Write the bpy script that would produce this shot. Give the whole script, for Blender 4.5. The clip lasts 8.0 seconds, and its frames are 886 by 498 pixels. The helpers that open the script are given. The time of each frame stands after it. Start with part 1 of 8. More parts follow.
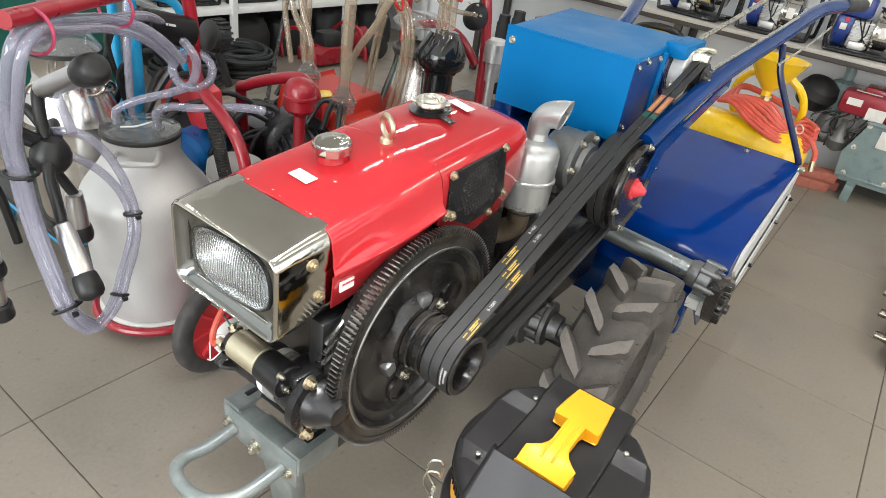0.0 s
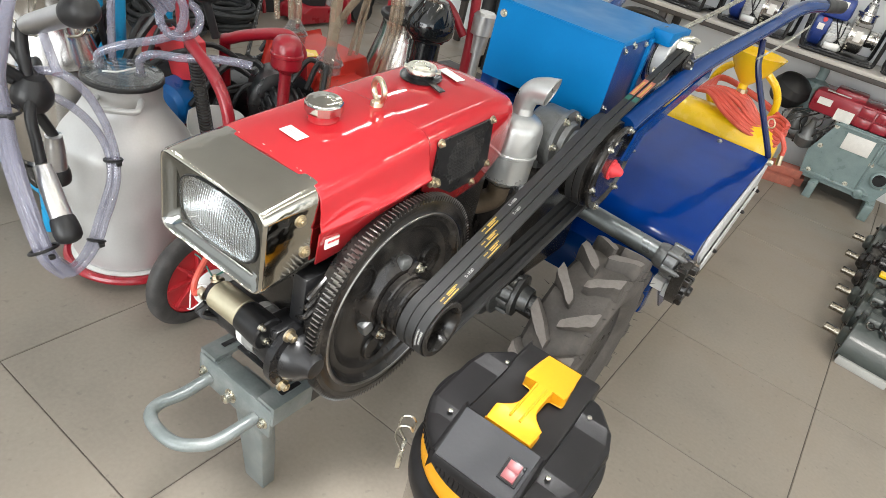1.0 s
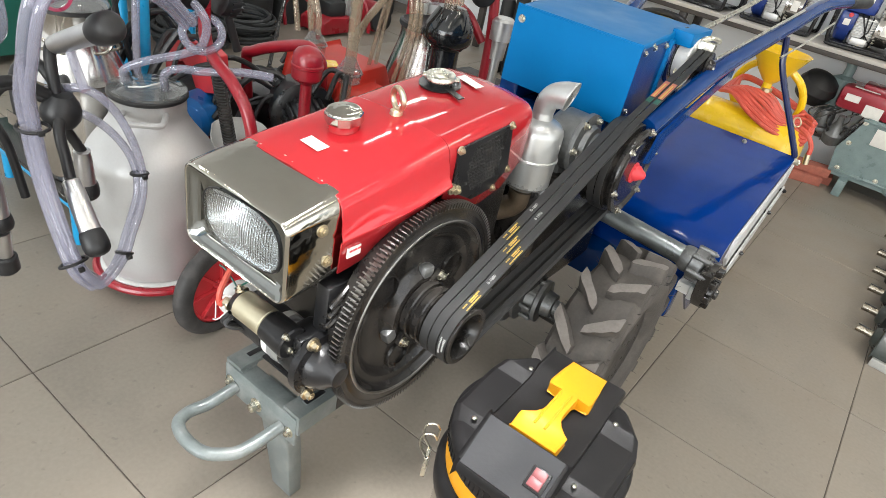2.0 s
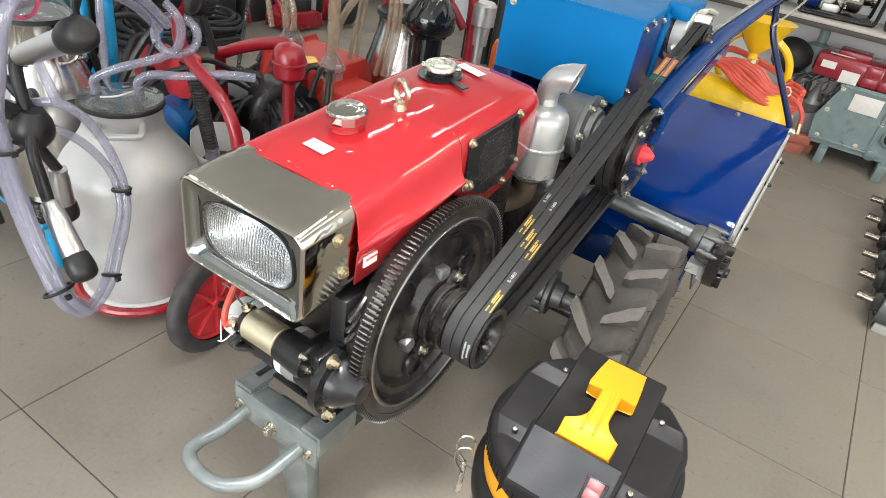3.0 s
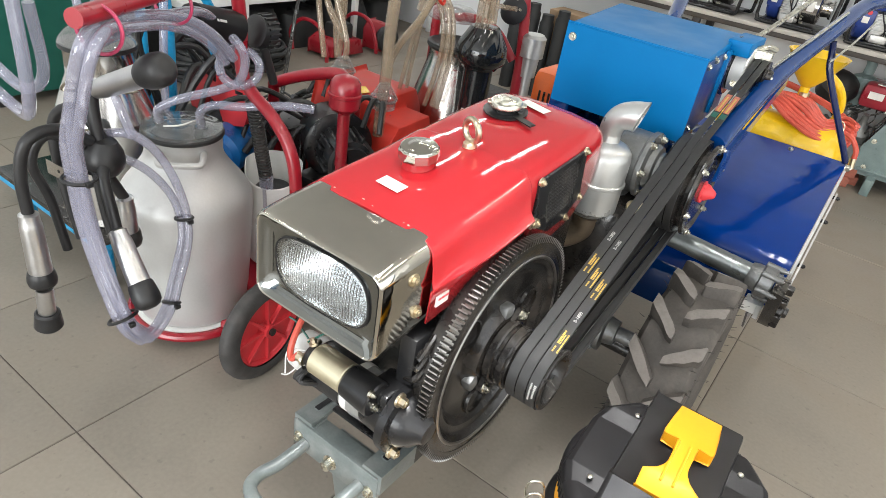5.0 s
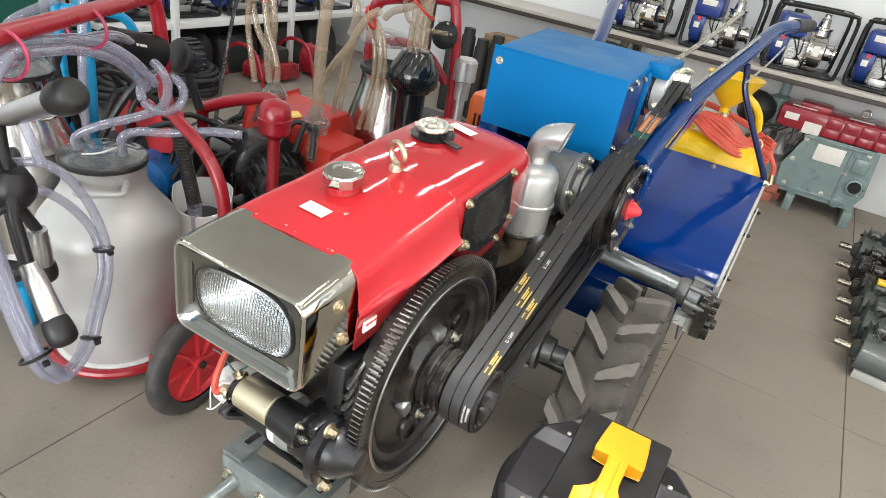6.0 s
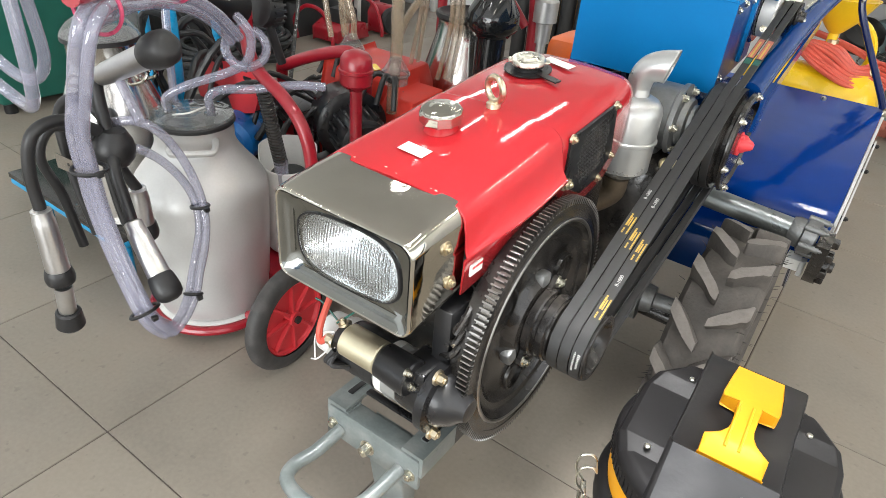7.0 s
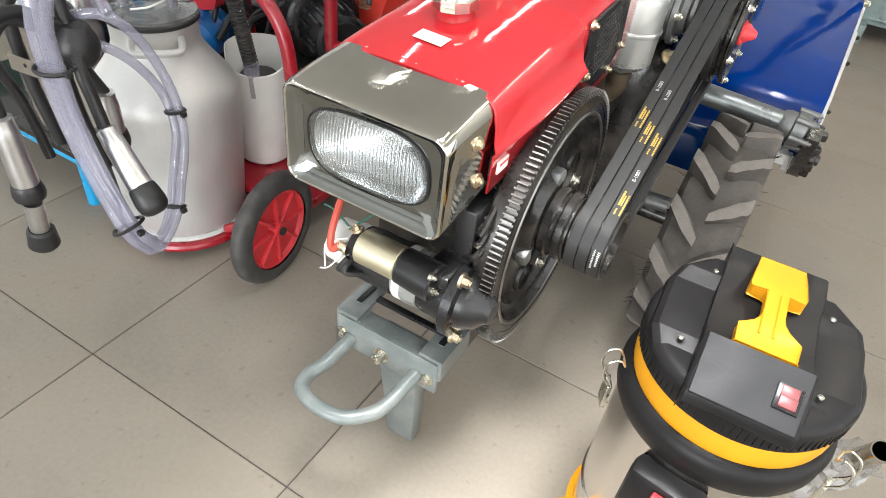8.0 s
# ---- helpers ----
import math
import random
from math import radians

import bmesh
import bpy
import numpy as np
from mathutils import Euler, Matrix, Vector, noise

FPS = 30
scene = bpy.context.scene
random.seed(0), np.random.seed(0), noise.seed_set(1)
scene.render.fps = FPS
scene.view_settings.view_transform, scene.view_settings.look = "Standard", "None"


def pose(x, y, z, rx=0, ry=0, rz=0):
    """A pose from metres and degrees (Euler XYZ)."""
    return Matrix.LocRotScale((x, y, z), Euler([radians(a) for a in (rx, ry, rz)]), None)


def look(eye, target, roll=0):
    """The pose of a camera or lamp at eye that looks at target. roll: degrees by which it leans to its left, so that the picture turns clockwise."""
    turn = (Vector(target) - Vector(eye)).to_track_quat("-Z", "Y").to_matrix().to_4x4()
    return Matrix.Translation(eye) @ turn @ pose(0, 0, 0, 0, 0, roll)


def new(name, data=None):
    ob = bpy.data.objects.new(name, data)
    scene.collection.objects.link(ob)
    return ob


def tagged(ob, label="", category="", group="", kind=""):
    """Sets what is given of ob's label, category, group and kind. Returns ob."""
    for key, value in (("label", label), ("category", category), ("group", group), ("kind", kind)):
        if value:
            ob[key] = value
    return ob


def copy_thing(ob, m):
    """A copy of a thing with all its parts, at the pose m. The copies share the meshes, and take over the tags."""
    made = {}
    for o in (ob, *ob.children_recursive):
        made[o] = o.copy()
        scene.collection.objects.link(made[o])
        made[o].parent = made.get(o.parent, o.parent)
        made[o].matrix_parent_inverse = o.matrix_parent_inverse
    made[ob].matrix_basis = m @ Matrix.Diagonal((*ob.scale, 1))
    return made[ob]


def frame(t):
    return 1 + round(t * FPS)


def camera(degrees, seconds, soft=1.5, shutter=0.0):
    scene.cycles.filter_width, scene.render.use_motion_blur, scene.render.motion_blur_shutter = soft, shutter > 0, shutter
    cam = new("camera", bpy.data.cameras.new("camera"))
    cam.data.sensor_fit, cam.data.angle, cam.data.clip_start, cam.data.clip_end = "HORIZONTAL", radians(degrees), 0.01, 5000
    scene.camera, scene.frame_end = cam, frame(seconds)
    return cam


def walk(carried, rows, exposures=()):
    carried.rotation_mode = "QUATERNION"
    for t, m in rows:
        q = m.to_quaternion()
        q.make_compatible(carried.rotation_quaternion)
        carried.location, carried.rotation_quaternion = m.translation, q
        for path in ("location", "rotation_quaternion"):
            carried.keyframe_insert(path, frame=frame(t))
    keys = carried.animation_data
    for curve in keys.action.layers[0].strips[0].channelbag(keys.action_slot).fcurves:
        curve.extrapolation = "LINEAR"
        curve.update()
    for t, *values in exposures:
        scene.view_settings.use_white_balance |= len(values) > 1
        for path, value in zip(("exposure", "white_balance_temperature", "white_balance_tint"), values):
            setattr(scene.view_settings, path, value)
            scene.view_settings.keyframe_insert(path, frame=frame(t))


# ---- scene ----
cam = camera(69.2, 8.0, 0.75)
PATH = [
    (0, (1.448, -0.419, 1.371), (0.507, 1.031, 0.366), 9.2),
    (0.5, (1.432, -0.439, 1.375), (0.498, 0.986, 0.327), 11.1),
    (1, (1.448, -0.463, 1.373), (0.622, 1.018, 0.313), 14.8),
    (1.2, (1.449, -0.463, 1.363), (0.624, 1.009, 0.289), 15.2),
    (2.3, (1.448, -0.457, 1.378), (0.543, 0.983, 0.326), 11.5),
    (2.5, (1.442, -0.442, 1.374), (0.581, 1.021, 0.316), 9.6),
    (3, (1.349, -0.447, 1.341), (0.533, 1.032, 0.269), 10.0),
    (3.5, (1.251, -0.487, 1.333), (0.421, 0.971, 0.243), 10.8),
    (4, (1.243, -0.499, 1.338), (0.428, 0.987, 0.277), 10.5),
    (4.5, (1.26, -0.493, 1.336), (0.374, 0.944, 0.263), 10.5),
    (5, (1.272, -0.477, 1.351), (0.369, 0.983, 0.325), 9.7),
    (5.2, (1.272, -0.462, 1.352), (0.461, 1.072, 0.357), 10.4),
    (6.3, (1.308, -0.449, 1.355), (0.511, 1.127, 0.418), 10.5),
    (6.5, (1.314, -0.447, 1.359), (0.47, 1.102, 0.417), 9.3),
    (7, (1.238, -0.456, 1.292), (0.309, 0.957, 0.224), 5.3),
    (7.5, (1.137, -0.472, 1.22), (0.328, 0.924, 0.039), 5.2),
    (8, (1.133, -0.492, 1.242), (0.442, 0.884, -0.034), 7.3),
]
walk(cam, [(t, look(eye, target, roll)) for t, eye, target, roll in PATH], [(0.0, 0.0), (3.0, 0.05), (6.5, 0.03), (8.0, 0.15)])

# world, daylight through the shop front, ceiling tubes
world = bpy.data.worlds.new("sky")
scene.world = world
world.use_nodes = True
_nt = world.node_tree
_sky = _nt.nodes.new("ShaderNodeTexSky")
_sky.sky_type = 'NISHITA'
_sky.sun_disc = False
_sky.sun_elevation = radians(33)
_sky.sun_rotation = radians(156)
_nt.links.new(_sky.outputs[0], _nt.nodes["Background"].inputs[0])
_nt.nodes["Background"].inputs[1].default_value = 0.12


def lamp(name, kind, m, power, colour=(1, 1, 1), size=1.0, size_y=None):
    data = bpy.data.lights.new(name, kind)
    data.energy, data.color = power, colour
    if kind == 'AREA':
        data.shape = 'RECTANGLE' if size_y else 'SQUARE'
        data.size = size
        if size_y:
            data.size_y = size_y
    ob = new(name, data)
    ob.matrix_world = m
    return ob


sun = lamp("sun", 'SUN', look((4.0, -9, 6.5), (0, 0, 0)), 1.6, (1.0, 0.96, 0.9))
sun.data.angle = radians(12)
ROOM_X0, ROOM_X1, ROOM_Y0, ROOM_Y1, ROOM_H = -2.9, 3.1, -5.5, 4.5, 3.1
lamp("shopfront_daylight", 'AREA', look((0.9, ROOM_Y0 + 0.12, 1.5), (0.8, 1.0, 0.7)), 270, (0.94, 0.98, 1.0), 4.0, 2.6)
# side fill added from the right to brighten floor and tractor flank
lamp("side_window_daylight", 'AREA', look((ROOM_X1 - 0.04, -0.3, 1.25), (0.0, 0.2, 0.5)), 52, (0.99, 0.965, 0.915), 3.6, 2.0)
TUBES = [(-1.7, -1.3, 5), (0.5, -1.3, 8), (2.2, -1.3, 8), (-2.4, -0.1, 9), (2.3, 0.9, 7), (1.15, 0.45, 16), (-1.9, 3.75, 11), (2.5, 2.5, 22), (-1.0, 2.5, 4), (-0.3, 2.9, 4)]
for x, y, watts in TUBES:
    lamp("tube_light", 'AREA', look((x, y, ROOM_H - 0.09), (x, y + 0.001, 0)), watts, (1.0, 0.94, 0.80) if x > 2 else (0.98, 0.995, 0.985), 0.035, 1.2)

# added soft spot that brightens the floor between tractor and vacuum cleaner
SPOT = (1.10, 0.02, ROOM_H - 0.03)
spot = lamp("downlight", 'SPOT', look(SPOT, (0.98, 0.24, 0.0)), 960, (0.985, 0.98, 0.975))
spot.data.spot_size, spot.data.spot_blend, spot.data.shadow_soft_size = radians(34), 0.95, 0.50

# ---- materials ----
MATS = {}


def mat(name, rgb, rough=0.5, metal=0.0, var=0.12, scale=18.0, bump=0.0, coat=0.0, fine=160.0, rvar=0.12, dirt=None, dirt_amt=0.0):
    """A principled material with two scales of colour and gloss variation."""
    m = bpy.data.materials.new(name)
    m.use_nodes = True
    t = m.node_tree
    b = t.nodes["Principled BSDF"]
    co = t.nodes.new("ShaderNodeTexCoord")
    n1 = t.nodes.new("ShaderNodeTexNoise")
    n1.inputs["Scale"].default_value = scale
    n1.inputs["Detail"].default_value = 6
    n2 = t.nodes.new("ShaderNodeTexNoise")
    n2.inputs["Scale"].default_value = fine
    n2.inputs["Detail"].default_value = 3
    for n in (n1, n2):
        t.links.new(co.outputs["Object"], n.inputs["Vector"])
    add = t.nodes.new("ShaderNodeMath")
    add.operation = 'MULTIPLY_ADD'
    add.inputs[1].default_value = 0.35
    t.links.new(n2.outputs[0], add.inputs[0])
    t.links.new(n1.outputs[0], add.inputs[2])
    ramp = t.nodes.new("ShaderNodeMapRange")
    ramp.inputs[1].default_value, ramp.inputs[2].default_value = 0.4, 0.95
    ramp.inputs[3].default_value, ramp.inputs[4].default_value = 1 - var, 1 + var
    t.links.new(add.outputs[0], ramp.inputs[0])
    mul = t.nodes.new("ShaderNodeVectorMath")
    mul.operation = 'SCALE'
    mul.inputs[0].default_value = rgb
    t.links.new(ramp.outputs[0], mul.inputs["Scale"])
    colour = mul.outputs[0]
    if dirt:
        mask = t.nodes.new("ShaderNodeMapRange")
        mask.interpolation_type = 'SMOOTHSTEP'
        mask.inputs[1].default_value, mask.inputs[2].default_value = 0.42, 0.80
        mask.inputs[3].default_value, mask.inputs[4].default_value = 0.0, dirt_amt
        t.links.new(n1.outputs[0], mask.inputs[0])
        mx = t.nodes.new("ShaderNodeMix")
        mx.data_type = 'RGBA'
        mx.inputs[7].default_value = (*dirt, 1)
        t.links.new(mask.outputs[0], mx.inputs[0])
        t.links.new(colour, mx.inputs[6])
        colour = mx.outputs[2]
    t.links.new(colour, b.inputs["Base Color"])
    rr = t.nodes.new("ShaderNodeMapRange")
    rr.inputs[1].default_value, rr.inputs[2].default_value = 0.35, 0.7
    rr.inputs[3].default_value, rr.inputs[4].default_value = max(0.02, rough * (1 - rvar)), min(1, rough * (1 + 2 * rvar))
    t.links.new(n1.outputs[0], rr.inputs[0])
    t.links.new(rr.outputs[0], b.inputs["Roughness"])
    b.inputs["Metallic"].default_value = metal
    b.inputs["Coat Weight"].default_value = coat
    b.inputs["Coat Roughness"].default_value = 0.06
    if bump:
        bp = t.nodes.new("ShaderNodeBump")
        bp.inputs["Strength"].default_value = 1.0
        bp.inputs["Distance"].default_value = bump
        t.links.new(n2.outputs[0], bp.inputs["Height"])
        t.links.new(bp.outputs[0], b.inputs["Normal"])
    MATS[name] = m
    return m


def clear(name, rgb, share, rough=0.15):
    """Clear or milky plastic: part of the light passes straight through, the rest meets a glossy tinted skin."""
    m = bpy.data.materials.new(name)
    m.use_nodes = True
    t = m.node_tree
    b = t.nodes["Principled BSDF"]
    b.inputs["Base Color"].default_value = (*rgb, 1)
    b.inputs["Roughness"].default_value = rough
    tr = t.nodes.new("ShaderNodeBsdfTransparent")
    tr.inputs[0].default_value = (0.85 + 0.15 * rgb[0], 0.85 + 0.15 * rgb[1], 0.85 + 0.15 * rgb[2], 1)
    noise_ = t.nodes.new("ShaderNodeTexNoise")
    noise_.inputs["Scale"].default_value = 2.5
    rng = t.nodes.new("ShaderNodeMapRange")
    rng.inputs[3].default_value, rng.inputs[4].default_value = share - 0.06, share + 0.06
    t.links.new(noise_.outputs[0], rng.inputs[0])
    mx = t.nodes.new("ShaderNodeMixShader")
    t.links.new(rng.outputs[0], mx.inputs[0])
    t.links.new(b.outputs[0], mx.inputs[1])
    t.links.new(tr.outputs[0], mx.inputs[2])
    skin = t.nodes.new("ShaderNodeBsdfGlossy")
    skin.inputs["Roughness"].default_value = rough
    rim = t.nodes.new("ShaderNodeLayerWeight")
    rim.inputs["Blend"].default_value = 0.5
    power = t.nodes.new("ShaderNodeMath")
    power.operation = 'POWER'
    power.inputs[1].default_value = 3.0
    shine = t.nodes.new("ShaderNodeMath")
    shine.operation = 'MULTIPLY_ADD'
    shine.inputs[1].default_value, shine.inputs[2].default_value = 0.6, 0.05
    t.links.new(rim.outputs["Facing"], power.inputs[0])
    t.links.new(power.outputs[0], shine.inputs[0])
    top = t.nodes.new("ShaderNodeMixShader")
    t.links.new(shine.outputs[0], top.inputs[0])
    t.links.new(mx.outputs[0], top.inputs[1])
    t.links.new(skin.outputs[0], top.inputs[2])
    t.links.new(top.outputs[0], t.nodes["Material Output"].inputs["Surface"])
    return m


RED = mat("red_enamel", (0.42, 0.018, 0.024), 0.045, 0, 0.05, 9, 0.0005, 0.2, 12.0)
RED2 = mat("red_tube_paint", (0.30, 0.008, 0.018), 0.3, 0, 0.1, 20, 0.0001, 0.4)
REDPLASTIC = mat("red_plastic", (0.62, 0.04, 0.05), 0.42, 0, 0.08)
ORANGE = mat("orange_red_paint", (0.50, 0.032, 0.020), 0.4, 0, 0.12, 12, 0.0001, 0.0)
ORANGE.node_tree.nodes["Principled BSDF"].inputs["Specular IOR Level"].default_value = 0.25
MAROON = mat("maroon_paint", (0.32, 0.02, 0.035), 0.3, 0, 0.12, 14, 0.0002, 0.4)
BLUEBOX = mat("sky_blue_enamel", (0.0002, 0.140, 0.375), 0.42, 0, 0.05, 8, 0.0, 0.0)
BLUEBOX.node_tree.nodes["Principled BSDF"].inputs["Specular IOR Level"].default_value = 0.12
# the housing's blue, darkened to paint in the shade on its side
SHADEBLUE = mat("shaded_blue", (0.0005, 0.040, 0.185), 0.35, 0, 0.3, 12, 0.0006)
SHADEBLUE.node_tree.nodes["Principled BSDF"].inputs["Specular IOR Level"].default_value = 0.2
BLUE = mat("deep_blue_enamel", (0.0003, 0.030, 0.145), 0.055, 0, 0.14, 7, 0.00005, 0.0)
BLUE.node_tree.nodes["Principled BSDF"].inputs["Specular IOR Level"].default_value = 0.32
BLUESHEET = mat("deep_blue_sheet", (0.0003, 0.030, 0.20), 0.09, 0, 0.12, 7, 0.0022, 0.0, 8.0)
BLUESHEET.node_tree.nodes["Principled BSDF"].inputs["Specular IOR Level"].default_value = 0.35
NAVY = mat("navy_paint", (0.004, 0.010, 0.060), 0.2, 0, 0.1, 20)
BLUETUBE = mat("cyan_tube_paint", (0.012, 0.30, 0.58), 0.3, 0, 0.1, 20, 0, 0.4)
PUMPBLUE = mat("pump_blue", (0.02, 0.05, 0.25), 0.35, 0, 0.15, 20, 0, 0.3)
CHROME = mat("chrome_shroud", (0.52, 0.50, 0.44), 0.075, 1.0, 0.12, 6, 0.0022, 0, 11.0, rvar=0.5)
DARKREFLECT = mat("chrome_painted_dark_reflection", (0.27, 0.28, 0.27), 0.09, 1.0, 0.08, 9, 0, 0, rvar=0.3)
STEEL = mat("stainless_steel", (0.62, 0.60, 0.57), 0.16, 1.0, 0.08, 10, 0, 0, rvar=0.3)
ZINC = mat("zinc_bolt", (0.62, 0.60, 0.52), 0.28, 1.0, 0.15, 60)
BRASS = mat("yellow_zinc", (0.66, 0.58, 0.43), 0.32, 1.0, 0.14, 30)
SOLENOID = mat("gold_passivated_steel", (0.62, 0.57, 0.42), 0.46, 1.0, 0.08, 20)
ALU = mat("cast_aluminium", (0.55, 0.55, 0.54), 0.42, 0.9, 0.14, 24, 0.0006)
CAN = mat("aluminium_can", (0.56, 0.56, 0.555), 0.46, 0.50, 0.07, 10, 0.00025, rvar=0.2)
CUP = mat("teat_cup_steel", (0.60, 0.60, 0.60), 0.33, 1.0, 0.08, 20)
SILVER = mat("silver_paint", (0.43, 0.44, 0.435), 0.30, 0.6, 0.07, 16, 0.0002, 0.2)
CAST = mat("dark_cast_iron", (0.014, 0.013, 0.0125), 0.22, 0.0, 0.4, 20, 0.0002, dirt=(0.06, 0.052, 0.045), dirt_amt=0.6)
GEARSTEEL = mat("machined_steel", (0.26, 0.25, 0.24), 0.34, 1.0, 0.2, 40, 0.0002)
BLACK = mat("black_paint", (0.012, 0.012, 0.013), 0.3, 0, 0.25, 25, 0.0003, 0.2)
RUBBER = mat("black_rubber", (0.016, 0.016, 0.017), 0.42, 0, 0.2, 30, 0.0003)
GLOSSBLACK = mat("gloss_black", (0.010, 0.011, 0.012), 0.07, 0, 0.1, 20, 0, 0.3)
BELT = mat("belt_rubber", (0.020, 0.020, 0.020), 0.55, 0, 0.25, 40, 0.0004)
TYRE = mat("tyre_rubber", (0.078, 0.070, 0.063), 0.75, 0, 0.3, 16, 0.0012, dirt=(0.14, 0.125, 0.11), dirt_amt=0.7)
PALEPAINT = mat("pale_grey_tiller_paint", (0.50, 0.50, 0.50), 0.45, 0, 0.12, 20)
LUGTOP = mat("worn_tyre_rubber", (0.185, 0.168, 0.153), 0.85, 0, 0.25, 22, 0.0012, dirt=(0.085, 0.075, 0.066), dirt_amt=0.65)
PLASTIC = mat("black_plastic", (0.011, 0.0105, 0.011), 0.40, 0, 0.15, 30, 0.00012)
# grey plastic; on the switch panel it stands for black plastic in light
GREYLITPLASTIC = mat("grey_and_lit_black_plastic", (0.022, 0.0225, 0.025), 0.5, 0, 0.1, 30, 0.00015)
YELLOW = mat("yellow_plastic", (0.70, 0.31, 0.006), 0.4, 0, 0.06, 14, 0.0002)
YELLOW2 = mat("yellow_enamel", (0.85, 0.55, 0.01), 0.28, 0, 0.06, 10, 0, 0.4)
GREY = mat("grey_frame_paint", (0.165, 0.19, 0.188), 0.38, 0.15, 0.16, 20, 0.0004, 0.1, dirt=(0.35, 0.34, 0.32), dirt_amt=0.35)
GREENGREY = mat("green_grey_enamel", (0.20, 0.27, 0.27), 0.30, 0, 0.15, 16, 0.0004, 0.2)
WHITE = mat("white_paint", (0.78, 0.78, 0.76), 0.55, 0, 0.04, 6, 0.0002)
WALL = mat("white_wall_paint", (0.82, 0.835, 0.85), 0.75, 0, 0.04, 3, 0.0004)
WHITEPLASTIC = mat("white_plastic", (0.74, 0.74, 0.72), 0.45, 0, 0.08, 12, 0.0002)
STICKER = mat("white_sticker", (0.82, 0.80, 0.76), 0.4, 0, 0.06, 40)
GOLDPRINT = mat("gold_print", (0.50, 0.33, 0.06), 0.5, 0, 0.1, 60)
WHITEPRINT = mat("white_print", (0.50, 0.50, 0.48), 0.5, 0, 0.1, 60)
BRICK = mat("red_brick", (0.42, 0.14, 0.10), 0.9, 0, 0.2, 30, 0.0015)
BROWN = mat("dark_shelf_edge", (0.06, 0.05, 0.045), 0.5, 0, 0.15, 20)
CLOTH = mat("dark_bags", (0.02, 0.021, 0.022), 0.6, 0, 0.3, 25, 0.001)
HOSERED = mat("red_hose_rubber", (0.58, 0.09, 0.06), 0.4, 0, 0.1, 30)
GREENDARK = mat("dark_green_paint", (0.01, 0.10, 0.075), 0.4, 0, 0.1)
DIRTBROWN = mat("oily_brown_casting", (0.10, 0.075, 0.05), 0.45, 0.4, 0.3, 20, 0.0006)
PINK = mat("pink_tie", (0.45, 0.045, 0.11), 0.3)
SWITCH = mat("red_switch_plastic", (0.22, 0.06, 0.065), 0.3)
WORNRUBBER = mat("worn_grey_rubber", (0.045, 0.043, 0.042), 0.6, 0, 0.3, 25, 0.0004, dirt=(0.11, 0.10, 0.095), dirt_amt=0.5)
LIGHTALU = mat("bright_machined_alloy", (0.66, 0.66, 0.64), 0.38, 0.25, 0.08, 24)
CASTGREY = mat("grey_casting", (0.20, 0.205, 0.205), 0.40, 0.6, 0.25, 26, 0.0007, dirt=(0.06, 0.055, 0.05), dirt_amt=0.6)
for _m, _v in ((CAST, 0.5), (BLACK, 0.35), (RED, 0.45), (PLASTIC, 0.2), (GREYLITPLASTIC, 0.25)):
    _m.node_tree.nodes["Principled BSDF"].inputs["Specular IOR Level"].default_value = _v
PVC = clear("clear_pvc_hose", (0.40, 0.40, 0.51), 0.57, 0.06)
TANPVC = clear("aged_pvc_hose", (0.46, 0.36, 0.25), 0.58, 0.05)
LID = clear("clear_acrylic_lid", (0.28, 0.29, 0.285), 0.80, 0.03)
WRAP = clear("plastic_wrap", (0.75, 0.76, 0.78), 0.6, 0.1)

LENS = bpy.data.materials.new("headlight_glass")
LENS.use_nodes = True
_b = LENS.node_tree.nodes["Principled BSDF"]
_b.inputs["Base Color"].default_value = (0.93, 0.94, 0.94, 1)
_b.inputs["Roughness"].default_value = 0.05
_b.inputs["Transmission Weight"].default_value = 1.0
_b.inputs["IOR"].default_value = 1.45
REFLECTOR = mat("headlight_reflector", (0.62, 0.64, 0.65), 0.20, 1.0, 0.03)


